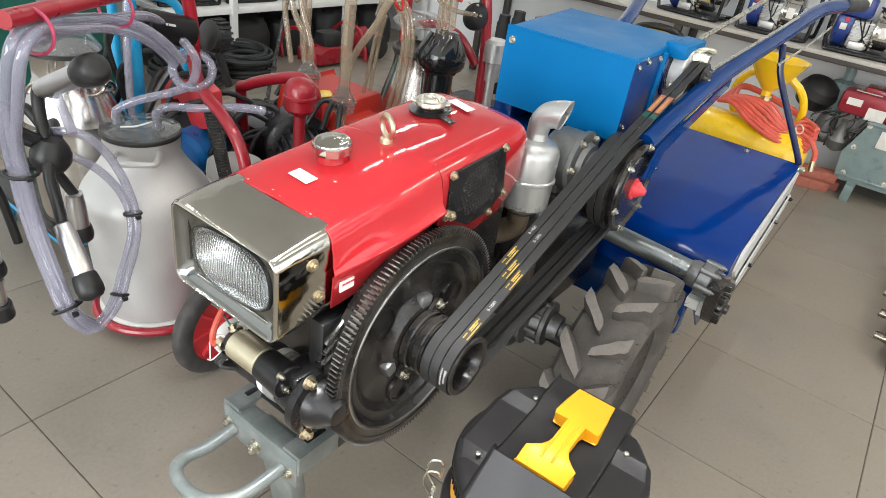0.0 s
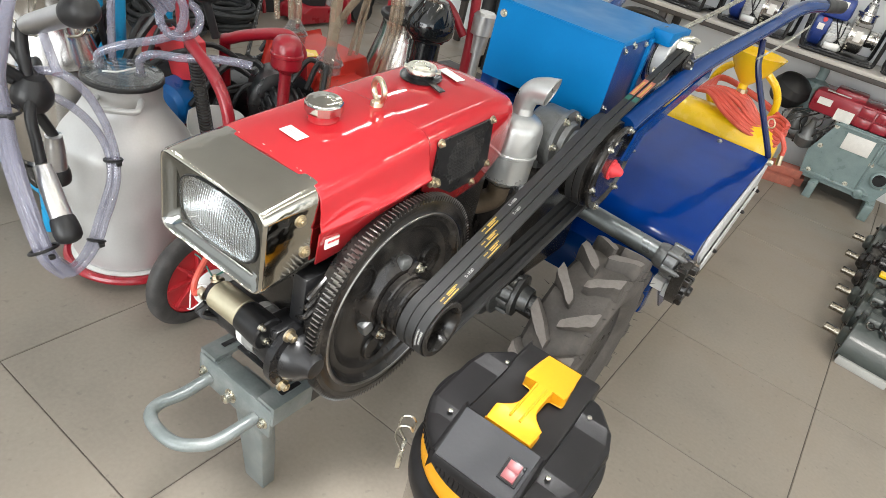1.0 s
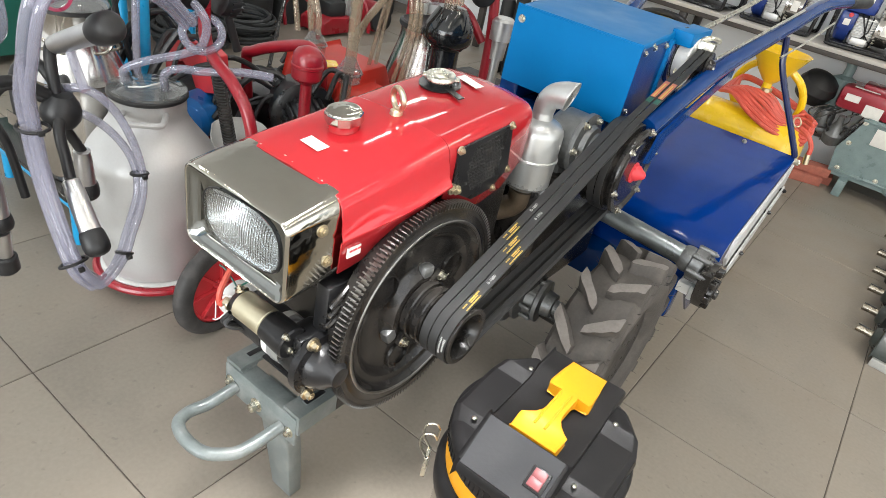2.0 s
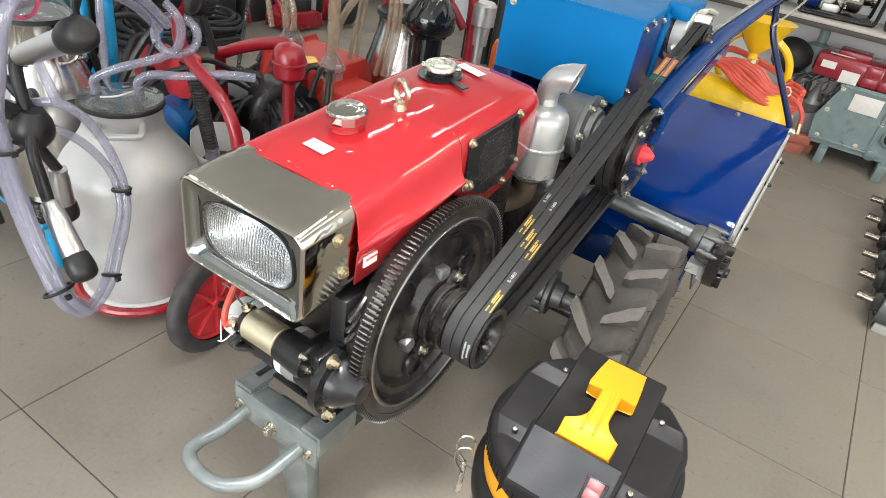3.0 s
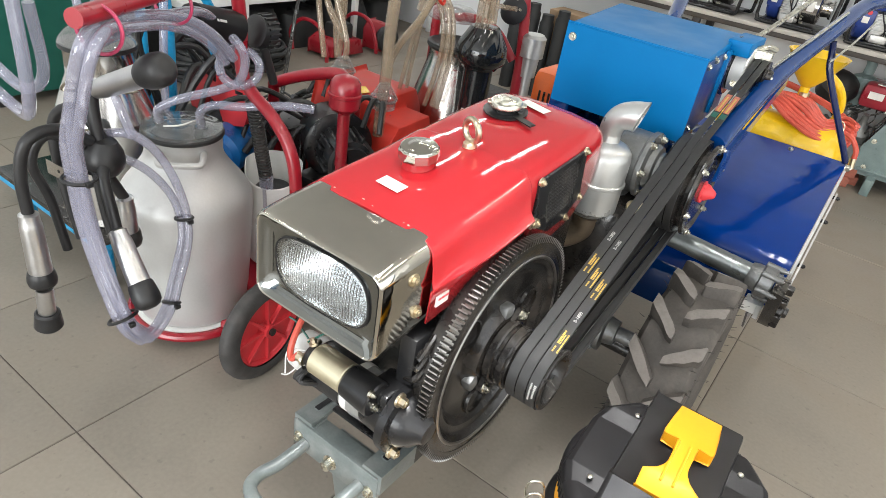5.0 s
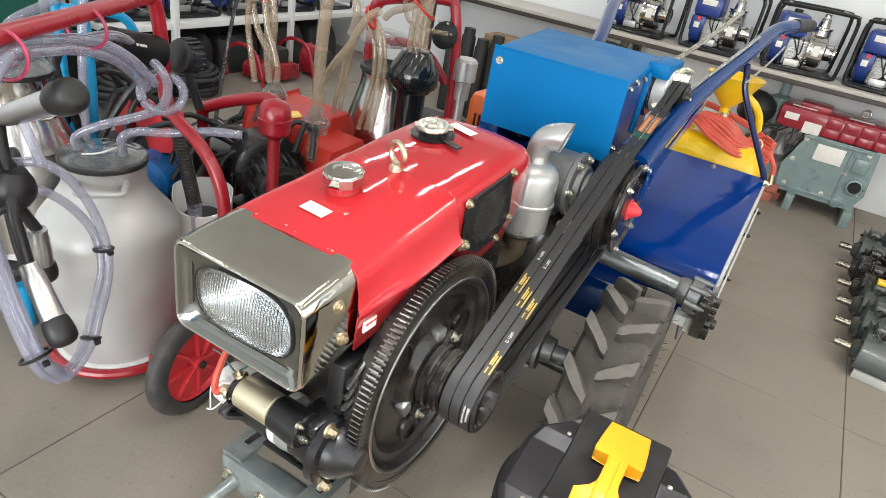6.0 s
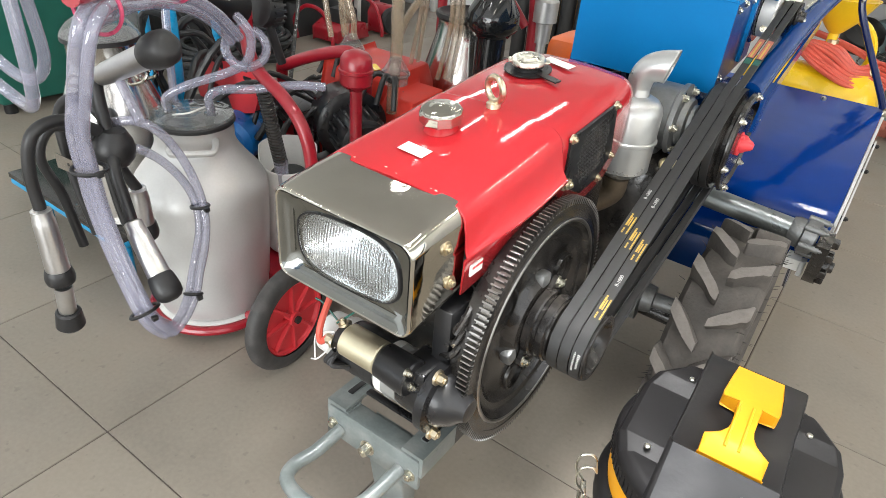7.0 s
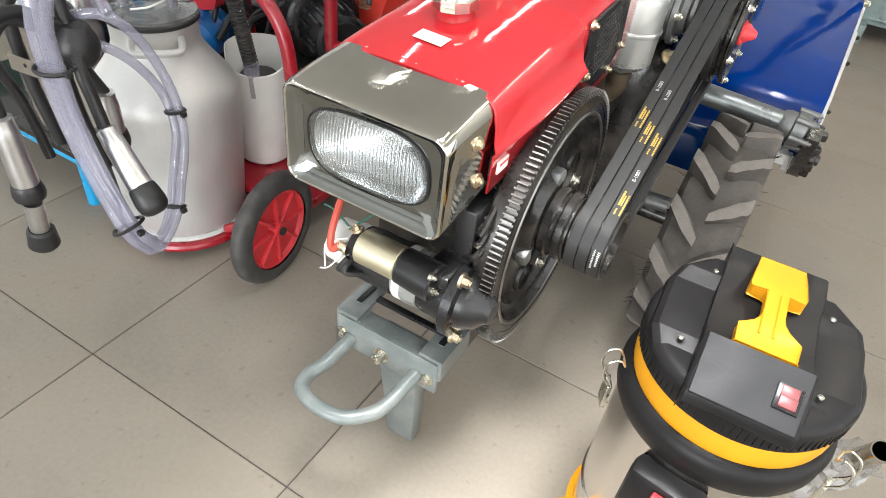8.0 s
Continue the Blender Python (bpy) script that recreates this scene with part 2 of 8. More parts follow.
def floor_material():
    """Glazed beige floor tile with faint clouding and a slightly different tone for each tile."""
    m = mat("beige_floor_tile", (0.262, 0.231, 0.192), 0.40, 0, 0.20, 3.2, 0.00010, 0.0, 85.0, 0.3, (0.185, 0.152, 0.118), 0.35)
    t = m.node_tree
    info = t.nodes.new("ShaderNodeObjectInfo")
    rng = t.nodes.new("ShaderNodeMapRange")
    rng.inputs[3].default_value, rng.inputs[4].default_value = 0.95, 1.05
    t.links.new(info.outputs["Random"], rng.inputs[0])
    b = t.nodes["Principled BSDF"]
    src = b.inputs["Base Color"].links[0].from_socket
    mul = t.nodes.new("ShaderNodeVectorMath")
    mul.operation = 'SCALE'
    t.links.new(src, mul.inputs[0])
    specks = t.nodes.new("ShaderNodeTexNoise")
    specks.inputs["Scale"].default_value, specks.inputs["Detail"].default_value = 38.0, 2.0
    dark = t.nodes.new("ShaderNodeMapRange")
    dark.inputs[1].default_value, dark.inputs[2].default_value = 0.66, 0.74
    dark.inputs[3].default_value, dark.inputs[4].default_value = 1.0, 0.84
    both = t.nodes.new("ShaderNodeMath")
    both.operation = 'MULTIPLY'
    t.links.new(specks.outputs[0], dark.inputs[0])
    t.links.new(rng.outputs[0], both.inputs[0])
    t.links.new(dark.outputs[0], both.inputs[1])
    t.links.new(both.outputs[0], mul.inputs["Scale"])
    t.links.new(mul.outputs[0], b.inputs["Base Color"])
    b.inputs["Specular IOR Level"].default_value = 0.32
    geo = t.nodes.new("ShaderNodeNewGeometry")
    for n in t.nodes:
        if n.type == 'TEX_NOISE':
            for l in list(n.inputs["Vector"].links):
                t.links.remove(l)
            t.links.new(geo.outputs["Position"], n.inputs["Vector"])
    return m


TILE = floor_material()
GROUT = mat("dark_grout", (0.10, 0.085, 0.07), 0.9, 0, 0.2, 30, 0.0005)
CEIL = mat("ceiling_paint", (0.75, 0.75, 0.74), 0.8, 0, 0.03, 4)


# ---- builders ----
def thing(name, at, label, category, group=""):
    e = new(name)
    e.empty_display_size = 0.05
    e.location = at
    return tagged(e, label, category, group)


def part(name, bm, material, parent, label="", smooth=35, solid=0.0):
    """Links a bmesh, built in world coordinates, as one mesh under a thing or a part of it."""
    bmesh.ops.recalc_face_normals(bm, faces=bm.faces)
    me = bpy.data.meshes.new(name)
    bm.to_mesh(me)
    bm.free()
    me.materials.append(material)
    if smooth:
        me.shade_smooth()
        me.set_sharp_from_angle(angle=radians(smooth))
    ob = new(name, me)
    if parent is not None:
        ob.parent = parent
        base = Matrix.Translation(parent.location) if parent.parent is None else Matrix.Translation(parent.parent.location)
        ob.matrix_parent_inverse = base.inverted() if parent.parent is None else Matrix.Identity(4)
    if solid:
        md = ob.modifiers.new("thickness", 'SOLIDIFY')
        md.thickness = solid
        md.offset = -1
    if label:
        tagged(ob, label)
    return ob


def B():
    return bmesh.new()


def box(bm, lo, hi, bevel=0.0, m=None, seg=2):
    lo, hi = Vector(lo), Vector(hi)
    made = bmesh.ops.create_cube(bm, size=1.0)["verts"]
    c, s = (lo + hi) / 2, hi - lo
    for v in made:
        v.co = Vector((v.co.x * s.x, v.co.y * s.y, v.co.z * s.z)) + c
    if bevel:
        edges = list({e for v in made for e in v.link_edges})
        res = bmesh.ops.bevel(bm, geom=edges, offset=bevel, segments=seg, affect='EDGES', profile=0.5)
        made = list({v for f in res["faces"] for v in f.verts} | {v for v in made if v.is_valid})
    if m is not None:
        for v in made:
            v.co = m @ v.co
    return bm


def frame_of(axis):
    a = Vector(axis).normalized()
    u = a.orthogonal().normalized()
    return a, u, a.cross(u)


def lathe(bm, p0, axis, profile, seg=32, cap=True):
    """Rings of (distance along the axis, radius) from p0."""
    a, u, w = frame_of(axis)
    p0 = Vector(p0)
    rings = []
    for d, r in profile:
        c = p0 + a * d
        if r < 1e-6:
            rings.append([bm.verts.new(c)])
        else:
            rings.append([bm.verts.new(c + (u * math.cos(k * math.tau / seg) + w * math.sin(k * math.tau / seg)) * r) for k in range(seg)])
    for r0, r1 in zip(rings, rings[1:]):
        for k in range(seg):
            q = [r0[k % len(r0)], r0[(k + 1) % len(r0)], r1[(k + 1) % len(r1)], r1[k % len(r1)]]
            q = [v for i, v in enumerate(q) if v not in q[:i]]
            if len(q) > 2:
                bm.faces.new(q)
    if cap:
        for r in (rings[0], rings[-1]):
            if len(r) > 2:
                bm.faces.new(r)
    return bm


def cyl(bm, p0, p1, r0, r1=None, seg=24, edge=0.0):
    d = (Vector(p1) - Vector(p0))
    r1 = r0 if r1 is None else r1
    n = d.length
    if edge:
        prof = [(0, r0 - edge), (edge, r0), (n - edge, r1), (n, r1 - edge)]
    else:
        prof = [(0, r0), (n, r1)]
    return lathe(bm, p0, d, prof, seg)


def spline(pts, n=6):
    P = [Vector(p) for p in pts]
    P = [2 * P[0] - P[1]] + P + [2 * P[-1] - P[-2]]
    out = []
    for i in range(1, len(P) - 2):
        a, b, c, d = P[i - 1:i + 3]
        for k in range(n):
            t = k / n
            out.append(0.5 * ((2 * b) + (c - a) * t + (2 * a - 5 * b + 4 * c - d) * t * t + (3 * b - a - 3 * c + d) * t ** 3))
    out.append(P[-2])
    return out


def tube(bm, pts, r, seg=10, n=6, closed=False, taper=None):
    """A round tube along a smooth line through the points."""
    L = spline(list(pts) + ([pts[0]] if closed else []), n) if n > 1 else [Vector(p) for p in pts]
    if closed:
        L = L[:-1]
    m = len(L)
    tang = [(L[(i + 1) % m] - L[i - 1]) if closed else (L[min(i + 1, m - 1)] - L[max(i - 1, 0)]) for i in range(m)]
    u = tang[0].orthogonal().normalized()
    rings = []
    for i in range(m):
        t = tang[i].normalized()
        u = (u - t * u.dot(t)).normalized()
        w = t.cross(u)
        rr = r if taper is None else r + (taper - r) * i / (m - 1)
        rings.append([bm.verts.new(L[i] + (u * math.cos(k * math.tau / seg) + w * math.sin(k * math.tau / seg)) * rr) for k in range(seg)])
    for i in range(m if closed else m - 1):
        r0, r1 = rings[i], rings[(i + 1) % m]
        for k in range(seg):
            bm.faces.new((r0[k], r0[(k + 1) % seg], r1[(k + 1) % seg], r1[k]))
    if not closed:
        bm.faces.new(rings[0]), bm.faces.new(rings[-1])
    return bm


def ring(bm, c, axis, R, r, seg=32, sub=10):
    a, u, w = frame_of(axis)
    c = Vector(c)
    return tube(bm, [c + (u * math.cos(k * math.tau / seg) + w * math.sin(k * math.tau / seg)) * R for k in range(seg)], r, sub, 1, True)


def prism(bm, poly, axis, a0, a1):
    """A polygon given in the other two coordinates, drawn out along an axis from a0 to a1."""
    def at(p, q, a):
        return {"x": (a, p, q), "y": (p, a, q), "z": (p, q, a)}[axis]
    lo = [bm.verts.new(at(p, q, a0)) for p, q in poly]
    hi = [bm.verts.new(at(p, q, a1)) for p, q in poly]
    bm.faces.new(lo), bm.faces.new(hi)
    for k in range(len(poly)):
        j = (k + 1) % len(poly)
        bm.faces.new((lo[k], lo[j], hi[j], hi[k]))
    return bm


def soften(bm, off, seg=2, angle=40):
    bm.normal_update()
    es = [e for e in bm.edges if len(e.link_faces) == 2 and e.calc_face_angle(0) > radians(angle)]
    bmesh.ops.bevel(bm, geom=es, offset=off, segments=seg, affect='EDGES', profile=0.5, clamp_overlap=True)
    return bm


def loft(bm, rows, closed=False, cap=False):
    V = [[bm.verts.new(p) for p in row] for row in rows]
    n = len(rows[0])
    for a, b in zip(V, V[1:]):
        for k in range(n if closed else n - 1):
            j = (k + 1) % n
            bm.faces.new((a[k], a[j], b[j], b[k]))
    if cap:
        bm.faces.new(V[0]), bm.faces.new(V[-1])
    return bm


def bolt(bm, p, d, r=0.007, h=0.006):
    a = Vector(d).normalized()
    p = Vector(p)
    cyl(bm, p - a * 0.003, p + a * 0.0015, r * 1.5, None, 16)
    cyl(bm, p, p + a * h, r, None, 6)
    cyl(bm, p, p + a * (h + 0.003), r * 0.5, None, 10)
    return bm


def bars(bm, origin, right, up, words, height):
    """Print that cannot be read: short bars along a line."""
    o, r, u = Vector(origin), Vector(right), Vector(up)
    nrm = r.cross(u).normalized()
    x = 0.0
    for w in words:
        a, b = o + r * x, o + r * (x + w)
        vs = [bm.verts.new(q) for q in (a, b, b + u * height, a + u * height)]
        hs = [bm.verts.new(v.co + nrm * 0.0004) for v in vs]
        bm.faces.new(hs)
        for k in range(4):
            bm.faces.new((vs[k], vs[(k + 1) % 4], hs[(k + 1) % 4], hs[k]))
        x += w + height * 0.35
    return bm


def pieces(name, bm, material, parent, label="", smooth=35):
    """Every connected shape of the bmesh becomes a part of its own."""
    bm.verts.ensure_lookup_table()
    bm.verts.index_update()
    seen = set()
    for v in bm.verts:
        if v.index in seen:
            continue
        stack, island = [v], []
        seen.add(v.index)
        while stack:
            q = stack.pop()
            island.append(q)
            for e in q.link_edges:
                o = e.other_vert(q)
                if o.index not in seen:
                    seen.add(o.index)
                    stack.append(o)
        nb, new_of = bmesh.new(), {}
        for q in island:
            new_of[q.index] = nb.verts.new(q.co)
        for f in {f for q in island for f in q.link_faces}:
            nb.faces.new([new_of[q.index] for q in f.verts])
        part(name, nb, material, parent, label, smooth)
    bm.free()


def each(name, material, parent, fn, items, label="", smooth=35):
    """One part of its own for every item, built by fn(bm, *item)."""
    for item in items:
        bm = B()
        fn(bm, *item)
        part(name, bm, material, parent, label, smooth)


def structure(name, bm, material, label="", smooth=0):
    ob = part(name, bm, material, None, "", smooth)
    return tagged(ob, label, "", "", "structure")

# ---- the room ----
T = 0.6
structure("floor", box(B(), (ROOM_X0 - 0.2, ROOM_Y0 - 0.2, -0.12), (ROOM_X1 + 0.2, ROOM_Y1 + 0.2, -0.0025)), GROUT, "beige tiled shop floor with dark joints")
structure("wall_north", box(B(), (ROOM_X0 - 0.2, ROOM_Y1, -0.1), (ROOM_X1 + 0.2, ROOM_Y1 + 0.2, ROOM_H)), WALL, "plain white painted shop wall")
structure("wall_west", box(B(), (ROOM_X0 - 0.2, ROOM_Y0, -0.1), (ROOM_X0, ROOM_Y1, ROOM_H)), WALL, "plain white painted side wall")
# unseen side wall; its opening is made up for the side fill
bm = B()
for y0, y1, z0, z1 in ((ROOM_Y0, -2.2, -0.1, ROOM_H), (-2.2, 1.6, -0.1, 0.2), (-2.2, 1.6, 2.4, ROOM_H), (1.6, ROOM_Y1, -0.1, ROOM_H), (-0.95, -0.85, 0.2, 2.4), (0.35, 0.45, 0.2, 2.4)):
    box(bm, (ROOM_X1, y0, z0), (ROOM_X1 + 0.2, y1, z1))
structure("wall_east", bm, WALL, "white painted side wall with an added, unseen opening for the side fill")
structure("ceiling", box(B(), (ROOM_X0 - 0.2, ROOM_Y0 - 0.2, ROOM_H), (ROOM_X1 + 0.2, ROOM_Y1 + 0.2, ROOM_H + 0.15)), CEIL, "plain white ceiling")
bm = B()
box(bm, (ROOM_X0 - 0.2, ROOM_Y0 - 0.2, -0.1), (ROOM_X1 + 0.2, ROOM_Y0, 0.15))
box(bm, (ROOM_X0 - 0.2, ROOM_Y0 - 0.2, 2.9), (ROOM_X1 + 0.2, ROOM_Y0, ROOM_H))
for x in (-3.1, -1.5, -0.05, 1.4, 2.85):
    box(bm, (x, ROOM_Y0 - 0.2, 0.15), (x + 0.25 if x in (-3.1, 2.85) else x + 0.1, ROOM_Y0, 2.9))
structure("wall_south", bm, WALL, "shop front with tall glazed openings between posts")

# ---- walking tractor ----
tractor = thing("walking_tractor", (0.75, 1.1, 0), "red and blue diesel walking tractor with open flywheel and belts", "walking tractor")

# chrome headlight shroud
bm = B()
def shroud_row(y, x0, x1, z0, z1, r, n=5):
    pts = []
    for cx, cz, a0 in ((x1 - r, z1 - r, 0), (x0 + r, z1 - r, 90), (x0 + r, z0 + r, 180), (x1 - r, z0 + r, 270)):
        for k in range(n + 1):
            a = radians(a0 + 90 * k / n)
            pts.append((cx + r * math.cos(a), y, cz + r * math.sin(a)))
    return pts
rows = [shroud_row(0.107, 0.5635, 0.8195, 0.6935, 0.8425, 0.018), shroud_row(0.105, 0.5620, 0.821, 0.692, 0.844, 0.019),
        shroud_row(0.106, 0.5595, 0.823, 0.690, 0.846, 0.020), shroud_row(0.113, 0.5565, 0.825, 0.6885, 0.8485, 0.021),
        shroud_row(0.135, 0.5563, 0.8265, 0.690, 0.8545, 0.024), shroud_row(0.16, 0.5565, 0.8275, 0.693, 0.8595, 0.026), shroud_row(0.19, 0.5572, 0.8287, 0.6965, 0.8650, 0.029), shroud_row(0.222, 0.558, 0.8295, 0.70, 0.8695, 0.031)]
loft(bm, rows, closed=True)
shroud = part("headlight_shroud", bm, CHROME, tractor, "polished steel headlight shroud", 50)
each("bolt", BRASS, shroud, bolt, [(p, (1, 0, 0.05), 0.0075) for p in ((0.8285, 0.175, 0.818), (0.829, 0.192, 0.752))])
# face plate round the lamp: chrome, its colour darkened to stand for dark reflections
bm = B()
loft(bm, [shroud_row(0.107, 0.5635, 0.8195, 0.6935, 0.8425, 0.018), shroud_row(0.117, 0.570, 0.812, 0.700, 0.836, 0.02), shroud_row(0.118, 0.574, 0.809, 0.704, 0.832, 0.022), shroud_row(0.124, 0.578, 0.806, 0.708, 0.829, 0.022), shroud_row(0.1245, 0.600, 0.788, 0.72, 0.818, 0.04)], closed=True)
part("face_plate", bm, DARKREFLECT, shroud, "polished lamp surround with dark reflections put into its colour", 50)
# lamp: reflector bowl and ribbed glass
def lens_row(y, k, bulge=0.0):
    cx, cz = 0.690, 0.767
    pts = []
    for i in range(48):
        a = math.tau * i / 48
        c, s = math.cos(a), math.sin(a)
        x = math.copysign(abs(c) ** 0.62, c) * 0.099 * k
        z = math.copysign(abs(s) ** 0.70, s) * 0.055 * k
        pts.append((cx + x - 0.006 * z / 0.05, y - bulge * (1 - k * k), cz + z + 0.005 * (x / 0.09)))
    return pts
lampo = part("headlight", loft(B(), [lens_row(0.1245, 1.045), lens_row(0.1215, 1.035), lens_row(0.121, 1.0)], closed=True), BLACK, tractor, "oblong headlight with ribbed clear glass")
part("reflector", loft(B(), [lens_row(0.123, 1.0), lens_row(0.150, 0.85), lens_row(0.168, 0.5), lens_row(0.175, 0.12)], closed=True, cap=False), REFLECTOR, lampo, "", 60)
bm = B()
glass = []
for k in (1.0, 0.96, 0.88, 0.75, 0.6, 0.42, 0.22, 0.06):
    glass.append(lens_row(0.1205, k, 0.011))
loft(bm, glass, closed=True, cap=True)
ob = part("lens", bm, LENS, lampo, "ribbed clear glass", 60)
ob.visible_shadow = False
bm = B()
for k in range(30):
    x = 0.614 + 0.0055 * k
    u = (x - 0.694) / 0.094
    h = 0.050 * (1 - abs(u) ** 3.2) ** 0.5 if abs(u) < 0.99 else 0.0
    if h > 0.01:
        tube(bm, [(x, 0.1215 - 0.010 * (1 - u * u) * (1 - (q * 0.95) ** 2), 0.768 + h * q) for q in (-0.95, -0.5, 0, 0.5, 0.95)], 0.0016, 6, 2)
ob = part("lens_rib", bm, LENS, lampo, "", 60)
ob.visible_shadow = False

# red hood: front shell and rear shell
def hood_z(y):
    return 0.871 + 0.126 * (y - 0.21) + 0.014 * math.sin(math.pi * min(1, (y - 0.21) / 0.6))
def hood_row(y, skirt, lip):
    t = min(1, max(0, (y - 0.21) / 0.2))
    t = t * t * (3 - 2 * t)
    cx, hw = 0.694 + 0.011 * t, 0.1395
    zt = hood_z(y)
    r = 0.028 + 0.010 * t
    pts = [(cx - hw - 0.008, y, 0.72 + 0.05 * t), (cx - hw - 0.004, y, 0.80), (cx - hw, y, zt - r - 0.01)]
    for k in range(7):
        a = radians(180 - 90 * k / 6)
        pts.append((cx - hw + r + r * math.cos(a), y, zt - r + r * math.sin(a) - 0.006))
    for q in (-0.5, 0, 0.5):
        pts.append((cx + q * (hw - r) * 1.1, y, zt - 0.006 + 0.006 * (1 - q * q)))
    for k in range(7):
        a = radians(90 - 90 * k / 6)
        pts.append((cx + hw - r + r * math.cos(a), y, zt - r + r * math.sin(a) - 0.006))
    e = 0.35 + 0.65 * min(1, (y - 0.21) / 0.11)
    pts += [(cx + hw + 0.003, y, lip + 0.035), (cx + hw + 0.003 + 0.005 * e, y, lip + 0.014), (cx + hw + 0.003 + 0.014 * e, y, lip + 0.002), (cx + hw + 0.003 + 0.017 * e, y, lip), (cx + hw + 0.003 + 0.016 * e, y, lip - 0.005), (cx + hw + 0.006, y, lip - 0.007), (cx + hw + 0.004, y, skirt)]
    return pts
rows = []
for k in (0, 0.03, 1, 2, 3, 4, 5, 6, 7, 8, 8.97, 9):
    y = 0.212 + (0.474 - 0.212) * k / 9
    q = k / 9
    rows.append(hood_row(y, 0.722 + 0.095 * q ** 1.6, 0.790 + 0.040 * q))
hood = part("hood", loft(B(), rows), RED, tractor, "glossy red sheet-metal hood", 50, 0.003)
def rear_row(y, inset=0.0, low=0.77):
    zt = hood_z(y) - 0.0030 - inset * 0.9
    cx, hw, r = 0.705, 0.1385 - inset, 0.037
    pts = [(cx - hw - 0.004, y, low), (cx - hw, y, zt - r - 0.01)]
    for k in range(7):
        a = radians(180 - 90 * k / 6)
        pts.append((cx - hw + r + r * math.cos(a), y, zt - r + r * math.sin(a) - 0.006))
    for q in (-0.5, 0, 0.5):
        pts.append((cx + q * (hw - r) * 1.1, y, zt - 0.006 + 0.006 * (1 - q * q)))
    for k in range(7):
        a = radians(90 - 90 * k / 6)
        pts.append((cx + hw - r + r * math.cos(a), y, zt - r + r * math.sin(a) - 0.006))
    pts += [(cx + hw, y, zt - r - 0.01), (cx + hw, y, low)]
    return pts
rows = [rear_row(y, i, l) for y, i, l in ((0.4785, 0, 0.79), (0.4795, 0, 0.79), (0.49, 0, 0.785), (0.55, 0, 0.745), (0.62, 0, 0.735), (0.70, 0, 0.75), (0.75, 0, 0.79), (0.775, 0.003, 0.80), (0.79, 0.010, 0.80), (0.80, 0.024, 0.80))]
rear = part("rear_hood", loft(B(), rows, cap=False), RED, tractor, "glossy red rear hood shell", 50, 0.003)
bm = B()
prism(bm, [(0.595, 0.80), (0.815, 0.80), (0.815, 0.90), (0.79, 0.918), (0.62, 0.918), (0.595, 0.90)], "y", 0.794, 0.80)
part("rear_plate", bm, RED, tractor)
# black grille on the side of the rear shell
GY0, GY1 = 0.497, 0.712
bm = B()
prism(bm, [(GY0, 0.892), (GY0 + 0.185, 0.908), (0.706, 0.80), (0.655, 0.765), (0.58, 0.760), (GY0 + 0.004, 0.80)], "x", 0.8420, 0.8475)
grille = part("side_grille", bm, BLACK, tractor, "black perforated radiator side panel")
bm = B()
for i in range(17):
    for j in range(11):
        y, z = 0.522 + 0.0095 * i + 0.00475 * (j % 2), 0.782 + 0.0095 * j + 0.02 * (i / 17)
        if (y - 0.605) ** 2 + (z - 0.838) ** 2 < 0.064 ** 2:
            ring(bm, (0.848, y, z), (1, 0, 0), 0.0036, 0.0009, 8, 4)
tagged(part("perforation", bm, CAST, grille), kind="stuff")
each("bolt", BRASS, grille, bolt, [((0.847, y, z), (1, 0, 0), 0.006) for y, z in ((0.505, 0.889), (0.680, 0.905), (0.705, 0.798), (0.658, 0.765))])
each("hood_bolt", BRASS, tractor, bolt, [((0.850, 0.497, 0.809), (1, 0, 0), 0.008), ((0.850, 0.515, 0.802), (1, 0, 0), 0.007)])
# caps, lifting eye, stickers
HN = Vector((0, -0.13, 1)).normalized()
fc = Vector((0.676, 0.362, hood_z(0.362) - 0.016))
fuel = part("fuel_cap", lathe(B(), fc, HN, [(0.028, 0.033), (0.030, 0.036), (0.046, 0.036), (0.0485, 0.0345), (0.0488, 0.0)], 10), CHROME, tractor, "chromed fluted fuel filler cap", 20)
part("cap_dome", lathe(B(), fc, HN, [(0.048, 0.0335), (0.0505, 0.0325), (0.052, 0.028), (0.0515, 0.022), (0.053, 0.017), (0.0555, 0.012), (0.056, 0)], 30), CHROME, fuel)
part("filler_neck", lathe(B(), fc, HN, [(-0.01, 0.036), (0.006, 0.034), (0.016, 0.029), (0.028, 0.029)], 28), RED, fuel, "red neck")
rc = Vector((0.668, 0.648, hood_z(0.648)))
bm = B()
lathe(bm, rc, HN, [(0.0005, 0.046), (0.003, 0.046), (0.003, 0.0)], 32)
box(bm, (-0.03, -0.008, 0.0005), (0.06, 0.006, 0.003), 0, Matrix.Translation(rc) @ pose(0, 0, 0, 9.7, 0, -20) @ Matrix.Translation((0.028, 0, 0)))
part("cap_opening", bm, BLACK, tractor)
rad = part("radiator_cap", lathe(B(), rc, HN, [(0.010, 0.030), (0.014, 0.033), (0.020, 0.033), (0.023, 0.031), (0.024, 0.024), (0.028, 0.020), (0.029, 0.010), (0.032, 0.008), (0.033, 0)], 28), ZINC, tractor, "plated pressed-steel radiator cap")
part("radiator_neck", lathe(B(), rc, HN, [(-0.02, 0.027), (0.011, 0.027)], 24), BLACK, rad)
bm = B()
box(bm, (-0.040, -0.008, 0.014), (0.040, 0.008, 0.020), 0.002, Matrix.Translation(rc) @ pose(0, 0, 0, 9.7, 0, 35))
part("cap_ears", bm, ZINC, rad)
eb = Vector((0.706, 0.468, hood_z(0.468)))
bm = B()
